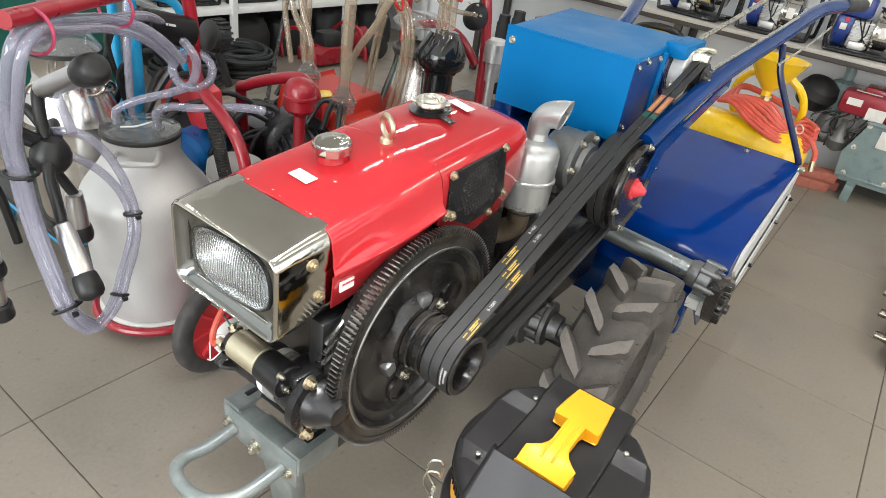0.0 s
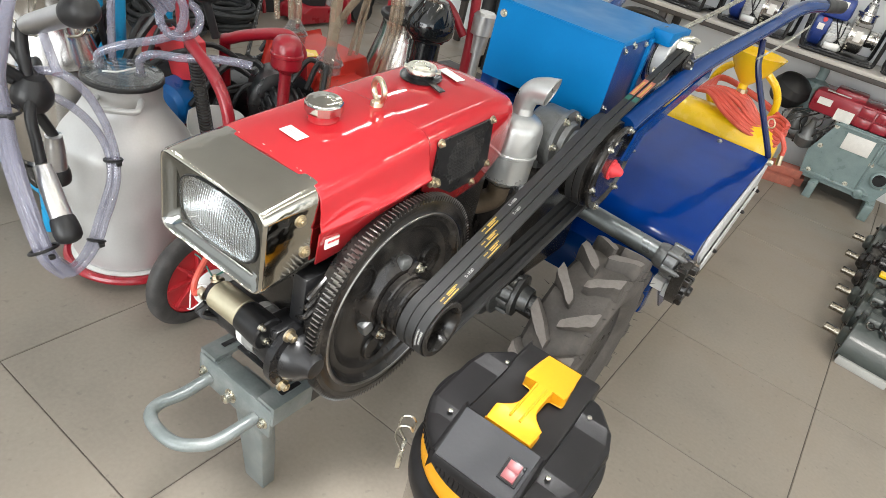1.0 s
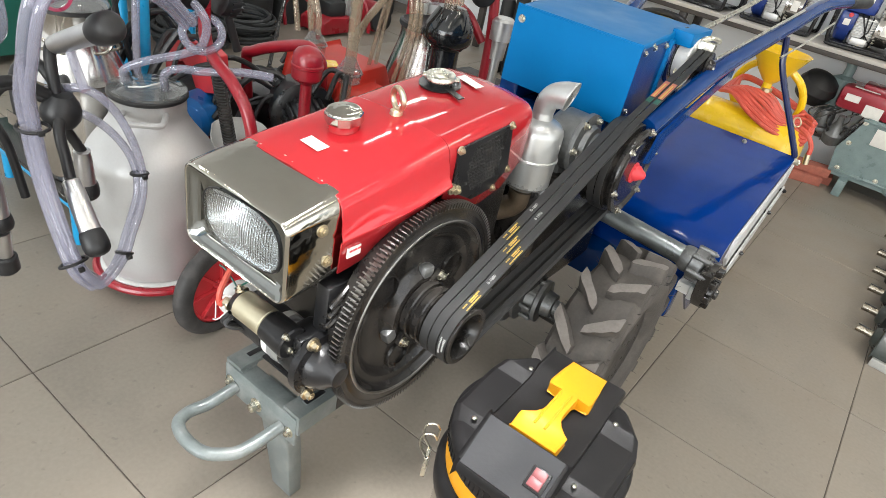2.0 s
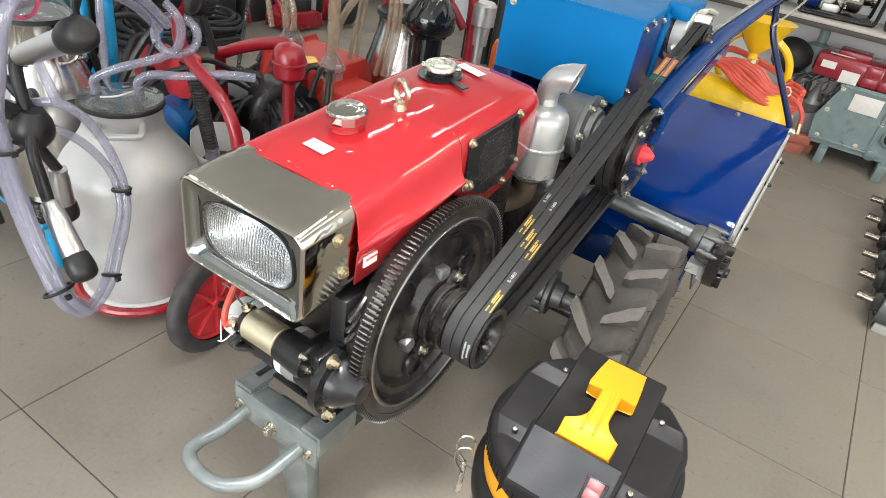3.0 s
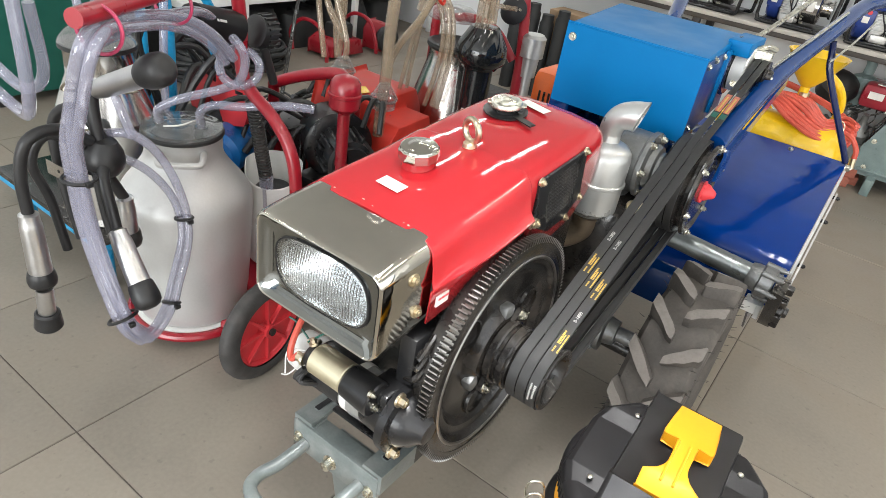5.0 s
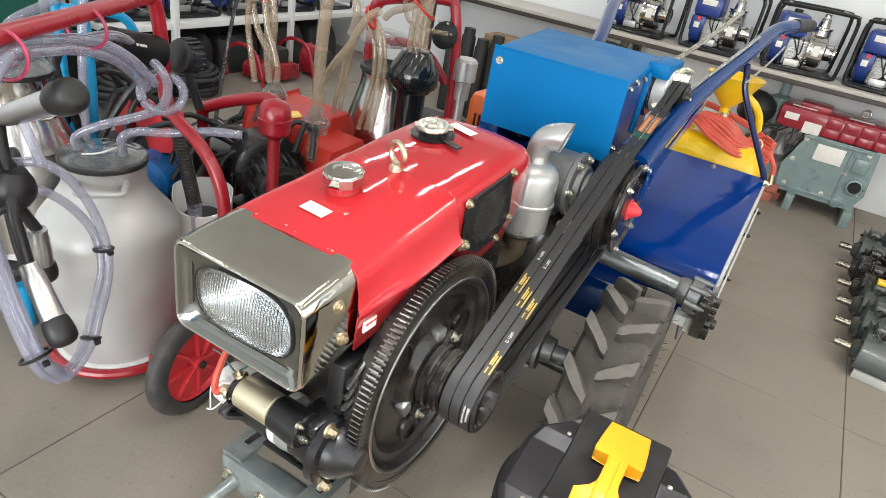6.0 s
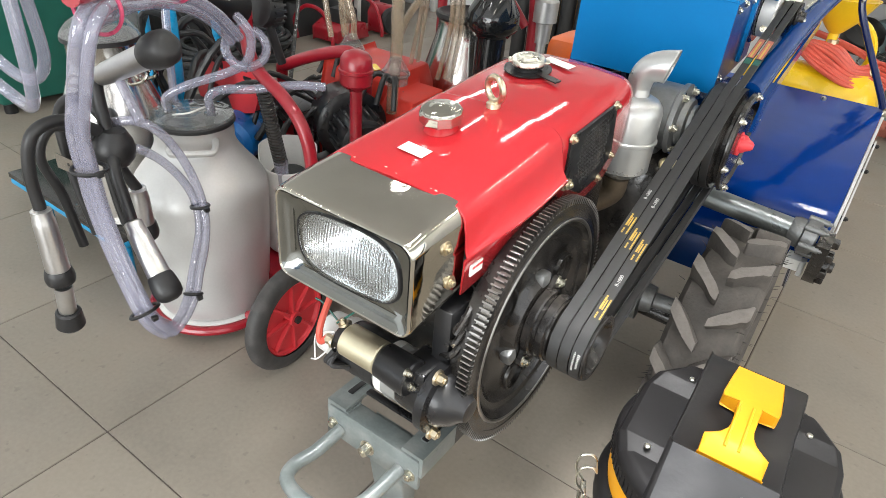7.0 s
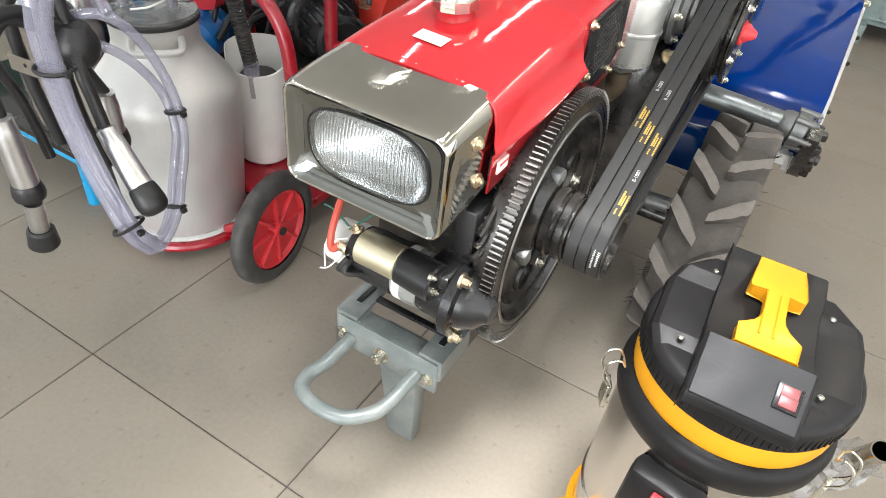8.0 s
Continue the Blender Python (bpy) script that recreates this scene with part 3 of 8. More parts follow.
ring(bm, eb + Vector((0, 0, 0.030)), (0.35, 1, 0.1), 0.0205, 0.0058, 28, 10)
lathe(bm, eb - Vector((0, 0, 0.004)), (0, 0, 1), [(0, 0.013), (0.01, 0.0125), (0.013, 0.009)], 20)
part("lifting_eye", bm, BRASS, tractor, "plated lifting eye bolt")
def edge_glints(bm, seed, n):
    """Small uneven pale marks that paint the highlight along the hood's front edge."""
    e = random.Random(seed)
    for _ in range(n):
        x, y = e.uniform(0.60, 0.79), 0.2165 + abs(e.gauss(0, 0.003))
        r = e.uniform(0.0006, 0.0016)
        z = hood_z(y) + 0.0008 - 0.006 * min(1.0, ((x - 0.70) / 0.115) ** 2) ** 2
        bm.faces.new([bm.verts.new((x + 2.2 * r * e.uniform(0.6, 1.2) * math.cos(math.tau * k / 6), y + r * e.uniform(0.6, 1.2) * math.sin(math.tau * k / 6), z + 0.13 * r * math.sin(math.tau * k / 6))) for k in range(6)])
    return bm
GLINT = mat("painted_highlight", (0.55, 0.42, 0.34), 0.6, 0, 0.2, 60)
tagged(part("chipped_paint", edge_glints(B(), 17, 6), GLINT, tractor, "pale marks painted as edge highlights", 0), kind="stuff")
def flat_patch(c, u, v, n, w, h, material, name, lift=0.0012, thick=0.0006):
    c, u, v, n = Vector(c), Vector(u).normalized(), Vector(v).normalized(), Vector(n).normalized()
    bm = B()
    m = Matrix((u, v, n)).transposed().to_4x4()
    m.translation = c + n * lift
    box(bm, (-w / 2, -h / 2, 0), (w / 2, h / 2, thick), 0, m)
    return part(name, bm, material, tractor)
U1, V1 = Vector((0.998, -0.06, -0.01)), Vector((0.06, 0.99, 0.13))
N1 = U1.cross(V1)
flat_patch((0.684, 0.282, hood_z(0.282) + 0.0005), U1, V1, N1, 0.050, 0.026, STICKER, "sticker")
p0 = Vector((0.684, 0.282, hood_z(0.282) + 0.0026)) - U1.normalized() * 0.016 - V1.normalized() * 0.002
part("sticker_print", bars(B(), p0, U1.normalized(), V1.normalized(), (0.006, 0.004, 0.008, 0.005), 0.0028), mat("faded_print", (0.45, 0.42, 0.42), 0.6), tractor)
flat_patch((0.70, 0.715, hood_z(0.715) + 0.001), (1, -0.3, 0), (0.3, 1, 0.15), N1, 0.07, 0.022, STICKER, "sticker")
bm = B()
box(bm, (0.8395, 0.226, 0.750), (0.8425, 0.258, 0.769), 0, None)
part("side_sticker", bm, STICKER, tractor)
part("side_sticker_print", bars(B(), (0.8426, 0.230, 0.761), (0, 1, 0), (0, 0, 1), (0.007, 0.01, 0.008), 0.004), REDPLASTIC, tractor)

# engine block under the hood
bm = B()
box(bm, (0.585, 0.30, 0.42), (0.825, 0.78, 0.80), 0.02)
box(bm, (0.56, 0.66, 0.50), (0.76, 0.80, 0.78), 0.015)
cyl(bm, (0.82, 0.425, 0.566), (0.838, 0.425, 0.566), 0.16, None, 40)
part("engine_block", bm, CAST, tractor, "black oily cast engine block")

# flywheel with ring gear
FY, FZ, FR = 0.425, 0.566, 0.2405
bm = B()
lathe(bm, (0.0, FY, FZ), (1, 0, 0), [(0.836, 0.10), (0.836, 0.222), (0.840, 0.2265), (0.880, 0.2265), (0.8815, 0.225), (0.8818, 0.206), (0.8835, 0.2035), (0.8850, 0.2022), (0.8848, 0.1975), (0.8820, 0.194), (0.876, 0.190), (0.872, 0.186), (0.8700, 0.181), (0.8690, 0.170), (0.860, 0.160), (0.857, 0.150), (0.857, 0.104), (0.864, 0.092), (0.878, 0.080), (0.880, 0.0)], 96)
flywheel = part("flywheel", bm, CAST, tractor, "black cast flywheel with ring gear and pulley")
bm = B()
NT = 150
gear = []
for k in range(NT):
    for a, r in ((0.0, 0.2290), (0.24, 0.2290), (0.36, FR), (0.62, FR), (0.74, 0.2290)):
        an = math.tau * (k + a) / NT
        gear.append((FY + r * math.cos(an), FZ + r * math.sin(an)))
GX0, GX1 = 0.8635, 0.8822
lo = [bm.verts.new((GX0, p, q)) for p, q in gear]
hi = [bm.verts.new((GX1, p, q)) for p, q in gear]
li = [bm.verts.new((GX0, FY + 0.219 * math.cos(math.tau * (k + 0.5) / NT), FZ + 0.219 * math.sin(math.tau * (k + 0.5) / NT))) for k in range(NT)]
hi2 = [bm.verts.new((GX1, v.co.y, v.co.z)) for v in li]
for k in range(len(gear)):
    j = (k + 1) % len(gear)
    bm.faces.new((lo[k], lo[j], hi[j], hi[k]))
for k in range(NT):
    j = (k + 1) % NT
    for outer, inner in ((lo, li), (hi, hi2)):
        bm.faces.new([outer[5 * k + q] for q in range(5)] + [outer[(5 * j) % len(gear)], inner[j], inner[k]])
ringgear = part("ring_gear", bm, GEARSTEEL, flywheel, "bright toothed ring gear", 20)
ringgear.data.materials.append(CAST)
for f in ringgear.data.polygons:
    if abs(f.normal[0]) > 0.9:
        f.material_index = 1
part("rim_edge", lathe(B(), (0.8848, FY, FZ), (1, 0, 0), [(-0.004, 0.2045), (-0.0005, 0.2032), (0.0008, 0.2018), (0.0008, 0.1990), (-0.0008, 0.1962), (-0.004, 0.1942)], 96, False), GEARSTEEL, flywheel, "worn bright edge")
# round holes cast into the web
bm = B()
for a in (21, 141, 261):
    an = radians(a)
    c = Vector((0.8575, FY + 0.128 * math.cos(an), FZ + 0.128 * math.sin(an)))
    lathe(bm, c, (-1, 0, 0), [(0.0, 0.036), (-0.006, 0.034), (-0.006, 0.030), (0.02, 0.028), (0.02, 0)], 28, False)
pieces("web_hole", bm, CAST, flywheel)
PZ = FZ + 0.004
bm = B()
cyl(bm, (0.879, FY, PZ), (0.897, FY, PZ), 0.066, None, 40, 0.003)
cyl(bm, (0.897, FY, PZ), (0.904, FY, PZ), 0.056, None, 40)
cyl(bm, (0.904, FY, PZ), (0.922, FY, PZ), 0.064, None, 40, 0.003)
for a in (62, 228, 330):
    m = Matrix.Translation((0, FY, PZ)) @ Matrix.Rotation(radians(a), 4, 'X')
    prism(bm, [(0.03, -0.030), (0.074, -0.015), (0.089, -0.008), (0.089, 0.008), (0.074, 0.015), (0.03, 0.030)], "x", 0.880, 0.889)
    for v in list(bm.verts)[-12:]:
        v.co = m @ v.co
part("pulley_flange", bm, CAST, flywheel, "black cast pulley flange with three ears")
def cast_lug(bm, a):
    m = Matrix.Translation((0, FY, FZ)) @ Matrix.Rotation(radians(a), 4, 'X')
    return box(bm, (0.855, 0.072, -0.017), (0.881, 0.100, 0.017), 0.008, m)
each("cast_lug", CASTGREY, flywheel, cast_lug, [(84,), (204,), (324,)], "rough grey casting lug")
each("flange_bolt", ZINC, flywheel, bolt, [((0.889, FY + 0.079 * math.cos(radians(a)), PZ + 0.079 * math.sin(radians(a))), (1, 0, 0), 0.0075, 0.010) for a in (62, 228, 330)])
each("cotter_pin", ZINC, flywheel, lambda bm, a: tube(bm, [(0.896, FY + 0.072 * math.cos(radians(a + 8)), PZ + 0.072 * math.sin(radians(a + 8))), (0.897, FY + 0.088 * math.cos(radians(a - 9)), PZ + 0.088 * math.sin(radians(a - 9)))], 0.0016, 6, 2), [(62,), (228,)])
bm = B()
prof = [(0.918, 0.058), (0.926, 0.058), (0.928, 0.050), (0.931, 0.050)]
for k in range(3):
    x = 0.932 + 0.0213 * k
    prof += [(x, 0.062), (x + 0.003, 0.062), (x + 0.007, 0.050), (x + 0.015, 0.050), (x + 0.0193, 0.062)]
prof += [(0.999, 0.0625), (1.001, 0.061), (1.001, 0.0515), (0.999, 0.0500), (0.955, 0.045), (0.952, 0.0)]
lathe(bm, (0, FY, PZ), (1, 0, 0), prof, 56)
part("drive_pulley", bm, CAST, flywheel, "black grooved drive pulley with hollow end")

# clutch pulley
RY, RZ = 1.045, 0.775
bm = B()
prof = [(0.925, 0.04), (0.925, 0.105)]
for k in range(4):
    x = 0.930 + 0.0205 * k
    prof += [(x, 0.113), (x + 0.003, 0.113), (x + 0.007, 0.100), (x + 0.014, 0.100), (x + 0.0185, 0.113)]
prof += [(1.014, 0.113), (1.018, 0.111), (1.020, 0.100), (1.012, 0.094), (1.010, 0.082), (1.016, 0.078), (1.016, 0.0)]
lathe(bm, (0, RY, RZ), (1, 0, 0), prof, 56)
clutch = part("clutch_pulley", bm, CAST, tractor, "black grooved clutch pulley")
each("clutch_bolt", ZINC, clutch, bolt, [((1.019, RY + 0.104 * math.cos(math.tau * k / 6 + 0.3), RZ + 0.104 * math.sin(math.tau * k / 6 + 0.3)), (1, 0, 0), 0.0065, 0.007) for k in range(6)])
bm = B()
lathe(bm, (1.014, RY, RZ), (1, 0, 0), [(0, 0.026), (0.004, 0.026), (0.006, 0.0215), (0.014, 0.020), (0.021, 0.014), (0.029, 0.010), (0.033, 0.006), (0.033, 0)], 20)
for k in range(3):
    an = math.tau * k / 3
    box(bm, (1.014, RY + 0.020 * math.cos(an) - 0.007, RZ + 0.020 * math.sin(an) - 0.007), (1.024, RY + 0.020 * math.cos(an) + 0.007, RZ + 0.020 * math.sin(an) + 0.007), 0.003)
part("clutch_cap", bm, REDPLASTIC, clutch, "red plastic clutch cap")

# belts: tangent loops round two pulleys
def belt_loop(bm, x0, x1, c0, r0, c1, r1, thick=0.009):
    (y0, z0), (y1, z1) = c0, c1
    d = math.hypot(y1 - y0, z1 - z0)
    base = math.atan2(z1 - z0, y1 - y0)
    al = math.acos((r0 - r1) / d)
    line = []
    for k in range(17):
        a = base + al + (math.tau - 2 * al) * k / 16
        line.append((y0, z0, r0, a))
    for k in range(17):
        a = base - al + 2 * al * k / 16
        line.append((y1, z1, r1, a))
    rows = []
    for y, z, r, a in line:
        c, s = math.cos(a), math.sin(a)
        rows.append([bm.verts.new((x, y + (r + o) * c, z + (r + o) * s)) for x, o in ((x0 + 0.003, -thick), (x0, 0.0), (x0 + 0.001, 0.001), (x1 - 0.001, 0.001), (x1, 0.0), (x1 - 0.003, -thick))])
    for a, b in zip(rows, rows[1:] + rows[:1]):
        for k in range(6):
            j = (k + 1) % 6
            bm.faces.new((a[k], a[j], b[j], b[k]))
    return line
for k in range(3):
    bm = B()
    belt_loop(bm, 0.9330 + 0.0213 * k, 0.9528 + 0.0213 * k, (FY, PZ), 0.0645, (RY, RZ), 0.115)
    part("v_belt", bm, BELT, tractor, "black rubber V-belt with gold and white print")
AY, AZ = 1.44, 0.988
for k in range(2):
    bm = B()
    belt_loop(bm, 0.9535 + 0.0195 * k, 0.9705 + 0.0195 * k, (RY, RZ), 0.1165, (AY, AZ), 0.037)
    part("v_belt", bm, BELT, tractor, "black rubber V-belt")
_dg = math.hypot(AY - RY, AZ - RZ)
_bg = math.atan2(AZ - RZ, AY - RY) + math.acos((0.1165 - 0.037) / _dg)
_g0 = Vector((0, RY + 0.118 * math.cos(_bg), RZ + 0.118 * math.sin(_bg)))
_g1 = Vector((0, AY + 0.0385 * math.cos(_bg), AZ + 0.0385 * math.sin(_bg)))
for k in range(2):
    for s, wds, m in ((0.125, (0.022,), GREENDARK), (0.153, (0.085,), BRICK)):
        part("belt_print", bars(B(), _g0 + (_g1 - _g0).normalized() * s + Vector((0.9685 + 0.0195 * k, 0, 0)), (_g1 - _g0).normalized(), Vector((-1, 0, 0)), wds, 0.013), m, tractor)
    part("belt_print", bars(B(), _g0 + (_g1 - _g0).normalized() * 0.155 + Vector((0.9640 + 0.0195 * k, 0, 0)) + Vector((0, -0.0006, 0.0006)), (_g1 - _g0).normalized(), Vector((-1, 0, 0)), (0.03, 0.012, 0.025), 0.004), GOLDPRINT, tractor)
# print on the upper run
_d = math.hypot(RY - FY, RZ - PZ)
_base = math.atan2(RZ - PZ, RY - FY)
_al = math.acos((0.0645 - 0.115) / _d)
_ta = _base + _al
_s0 = Vector((0, FY + 0.0660 * math.cos(_ta), PZ + 0.0660 * math.sin(_ta)))
_s1 = Vector((0, RY + 0.1165 * math.cos(_ta), RZ + 0.1165 * math.sin(_ta)))
_run = (_s1 - _s0).normalized()
def belt_text(k, s, words, material, row=0.0, h=0.0052):
    o = _s0 + _run * s + Vector((0.9505 + 0.0213 * k - row, 0, 0))
    part("belt_print", bars(B(), o, _run, Vector((-1, 0, 0)), words, h), material, tractor)
for k, s in ((2, 0.015), (1, 0.175), (2, 0.155), (0, 0.205)):
    belt_text(k, s, (0.004, 0.003, 0.004, 0.006, 0.005, 0.010, 0.003, 0.003), GOLDPRINT, -0.0005, 0.0030)
    belt_text(k, s, (0.004, 0.003, 0.004), GOLDPRINT, 0.0085, 0.0030)
    belt_text(k, s + 0.020, (0.018, 0.008, 0.003), GOLDPRINT, 0.0085, 0.0036)
    belt_text(k, s + 0.020, (0.006, 0.016), GOLDPRINT, 0.0052, 0.0022)
def lettering(name, words, m, size, material, parent):
    """Raised lettering in the built-in font, turned into a mesh."""
    cu = bpy.data.curves.new(name, 'FONT')
    cu.body, cu.size, cu.extrude = words, size, 0.0002
    tmp = new(name + "_curve", cu)
    me = bpy.data.meshes.new_from_object(tmp.evaluated_get(bpy.context.evaluated_depsgraph_get()))
    bpy.data.objects.remove(tmp)
    me.transform(m)
    bm = B()
    bm.from_mesh(me)
    part(name, bm, material, parent, "", 0)
_nrm = _run.cross(Vector((-1, 0, 0))).normalized()
for k, s in ((2, 0.090), (1, 0.285), (0, 0.30)):
    m = Matrix((_run, Vector((-1, 0, 0)), _nrm)).transposed().to_4x4()
    m.translation = _s0 + _run * s + Vector((0.9462 + 0.0213 * k, 0, 0)) + _nrm * 0.0006
    lettering("belt_lettering", "B-1880", m, 0.0092, WHITEPRINT, tractor)

def wrap_print(bm, x, a, w):
    """Short printed stroke on the belt where it bends round the drive pulley."""
    m = Matrix.Translation((x, FY, PZ)) @ Matrix.Rotation(radians(a), 4, 'X')
    return box(bm, (-w / 2, 0.0652, -0.0008), (w / 2, 0.0665, 0.0008), 0, m)
bm = B()
for k in range(9):
    wrap_print(bm, 0.9895, 163 + 2.9 * k, 0.0048 if k < 3 else 0.0034)
for k in range(12):
    wrap_print(bm, 0.9820, 161 + 2.9 * k, 0.0034 if k % 4 else 0.0018)
pieces("belt_print", bm, WHITEPRINT, tractor)

# starter motor
SY, SZ = 0.192, 0.528
bm = B()
lathe(bm, (0.582, SY, SZ), (1, 0, 0), [(0, 0.030), (0.004, 0.038), (0.04, 0.041), (0.042, 0.044), (0.064, 0.044)], 32)
starter = part("starter_motor", bm, WHITEPLASTIC, tractor, "starter motor with brass-coloured solenoid")
bm = B()
cyl(bm, (0.640, SY, SZ), (0.722, SY, SZ), 0.0445, None, 32, 0.001)
part("label_sleeve", bm, PLASTIC, starter, "black printed sleeve")
part("sleeve_print", bars(B(), (0.650, SY - 0.0445, SZ + 0.004), (1, 0, 0), (0, 0, 1), (0.008, 0.012, 0.006, 0.01), 0.004), WHITEPRINT, starter)
bm = B()
cyl(bm, (0.722, SY, SZ), (0.768, SY, SZ), 0.0448, None, 32, 0.001)
part("field_frame", bm, SILVER, starter)
bm = B()
lathe(bm, (0.766, SY, SZ), (1, 0, 0), [(0, 0.045), (0.02, 0.048), (0.058, 0.050), (0.060, 0.066), (0.076, 0.066), (0.078, 0.050), (0.088, 0.048), (0.106, 0.038), (0.118, 0.024), (0.126, 0.020), (0.128, 0)], 32)
box(bm, (0.775, SY - 0.040, SZ - 0.01), (0.826, SY + 0.03, SZ + 0.062), 0.008)
part("nose_cone", bm, BLACK, starter, "black cast nose housing")
SO = Vector((0, SY - 0.040, SZ + 0.050))
bm = B()
cyl(bm, SO + Vector((0.666, 0, 0)), SO + Vector((0.742, 0, 0)), 0.029, None, 28, 0.002)
part("solenoid", bm, SOLENOID, starter, "brass-coloured solenoid can")
bm = B()
cyl(bm, SO + Vector((0.742, 0, 0)), SO + Vector((0.806, 0, -0.004)), 0.0305, 0.033, 28, 0.003)
pieces("solenoid_cap", cyl(B(), SO + Vector((0.650, 0, 0)), SO + Vector((0.672, 0, 0)), 0.023, 0.027, 20, 0.003), BLACK, starter)
part("solenoid_end", bm, BLACK, starter)
each("starter_bolt", BRASS, starter, bolt, [((0.843, SY - 0.026, SZ + 0.062), (1, 0, 0), 0.009, 0.012), ((0.843, SY - 0.03, SZ - 0.056), (1, 0, 0), 0.009, 0.012)])
each("starter_bolt", ZINC, starter, bolt, [((0.806, SY - 0.046, SZ + 0.034), (1, 0, 0), 0.005, 0.007), ((0.806, SY - 0.058, SZ + 0.072), (1, 0, 0), 0.005, 0.007)])
bm = B()
cyl(bm, SO + Vector((0.650, 0.012, 0.01)), SO + Vector((0.630, 0.012, 0.01)), 0.005, None, 10)
cyl(bm, SO + Vector((0.650, -0.012, -0.006)), SO + Vector((0.628, -0.012, -0.006)), 0.005, None, 10)
pieces("terminal", bm, BRASS, starter)
bm = B()
tube(bm, [SO + Vector((0.632, -0.012, -0.006)), SO + Vector((0.618, -0.018, -0.02)), SO + Vector((0.612, -0.01, 0.01)), (0.60, SY + 0.0, SZ + 0.115)], 0.006, 8)
part("cable", bm, HOSERED, starter, "red battery cable")
bm = B()
for k in range(14):
    ring(bm, (0.600 - 0.0002 * k, SY + 0.002 * (k % 2), SZ + 0.112 + 0.0055 * k), (0.05, 0, 1), 0.0085, 0.0028, 14, 6)
part("cable_sleeve", bm, RUBBER, starter, "corrugated black sleeve")
bm = B()
tube(bm, [SO + Vector((0.634, 0.012, 0.01)), (0.600, SY - 0.03, SZ + 0.085), (0.585, SY - 0.035, SZ + 0.092)], 0.0018, 6)
tube(bm, [SO + Vector((0.64, 0.0, 0.02)), (0.69, SY - 0.02, SZ + 0.125), (0.70, SY - 0.01, SZ + 0.145)], 0.0018, 6)
pieces("wire", bm, GREENDARK, starter, "thin green wire")
bm = B()
tube(bm, [SO + Vector((0.645, -0.01, -0.01)), (0.62, SY - 0.05, SZ + 0.0), (0.605, SY - 0.055, SZ - 0.02), (0.585, SY - 0.05, SZ - 0.035)], 0.0015, 6)
tube(bm, [SO + Vector((0.645, -0.01, 0.01)), (0.60, SY - 0.05, SZ + 0.03), (0.60, SY - 0.055, SZ - 0.02)], 0.0015, 6)
pieces("thin_wire", bm, WHITEPLASTIC, starter)
def tape(bm):
    """Black tape wound unevenly round the motor body."""
    rows, e = [], random.Random(8)
    for i in range(11):
        x = 0.642 + 0.0080 * i
        rr = 0.0462 + e.uniform(-0.0010, 0.0014)
        rows.append([(x + 0.004 * math.sin(math.tau * k / 28), SY + (rr + e.uniform(-0.0006, 0.0006)) * math.cos(math.tau * k / 28), SZ + (rr + e.uniform(-0.0006, 0.0006)) * math.sin(math.tau * k / 28)) for k in range(28)])
    return loft(bm, rows, closed=True, cap=True)
part("tape_wrap", tape(B()), RUBBER, starter, "black tape wrap")
part("field_strap", cyl(B(), (0.727, SY, SZ), (0.743, SY, SZ), 0.0475, None, 32, 0.001), WHITEPLASTIC, starter, "white tape band")
def crumple(bm):
    """Creased foil left on the motor body beside the white band."""
    e = random.Random(3)
    rows = []
    for i in range(6):
        rows.append([(0.743 + 0.0062 * i, SY + rr * math.cos(math.tau * k / 22), SZ + rr * math.sin(math.tau * k / 22)) for k in range(22) for rr in (0.0462 + e.uniform(-0.001, 0.0028),)])
    return loft(bm, rows, closed=True, cap=True)
part("foil_wrap", crumple(B()), SILVER, starter, "creased silvery wrap", 12)
each("terminal_nut", BRASS, starter, bolt, [(SO + Vector((0.648, 0.014, 0.012)), (-1, 0, 0.3), 0.007, 0.010), (SO + Vector((0.646, -0.016, -0.006)), (-1, -0.2, 0), 0.008, 0.012), (SO + Vector((0.655, 0.0, 0.026)), (-0.4, 0, 1), 0.006, 0.008)])
each("lead", RUBBER, starter, lambda bm, k: tube(bm, [SO + Vector((0.652, -0.02 + 0.012 * k, -0.02)), SO + Vector((0.640 + 0.006 * k, -0.028, -0.045)), (0.650 + 0.012 * k, SY - 0.046, SZ - 0.004)], 0.0045, 8), [(k,) for k in range(3)])
each("oil_pipe", CAST, tractor, lambda bm, k: tube(bm, [(0.82, 0.205 + 0.02 * k, 0.60 + 0.03 * k), (0.845, 0.20, 0.62 + 0.02 * k), (0.84, 0.25, 0.66 + 0.015 * k), (0.80, 0.30, 0.68)], 0.006, 8), [(k,) for k in range(3)])
# black mounting bracket between engine and starter
bm = B()
box(bm, (0.80, 0.20, 0.44), (0.835, 0.30, 0.69), 0.006)
box(bm, (0.74, 0.225, 0.655), (0.85, 0.30, 0.672), 0.003)
part("starter_bracket", bm, BLACK, tractor)

# grey front frame, stand and bumper loop
bm = B()
prism(bm, [(0.158, 0.308), (0.168, 0.308), (0.168, 0.372), (0.200, 0.372), (0.200, 0.382), (0.158, 0.382)], "x", 0.610, 0.826)
frame_front = part("front_frame", soften(bm, 0.003), GREY, tractor, "grey painted steel front frame")
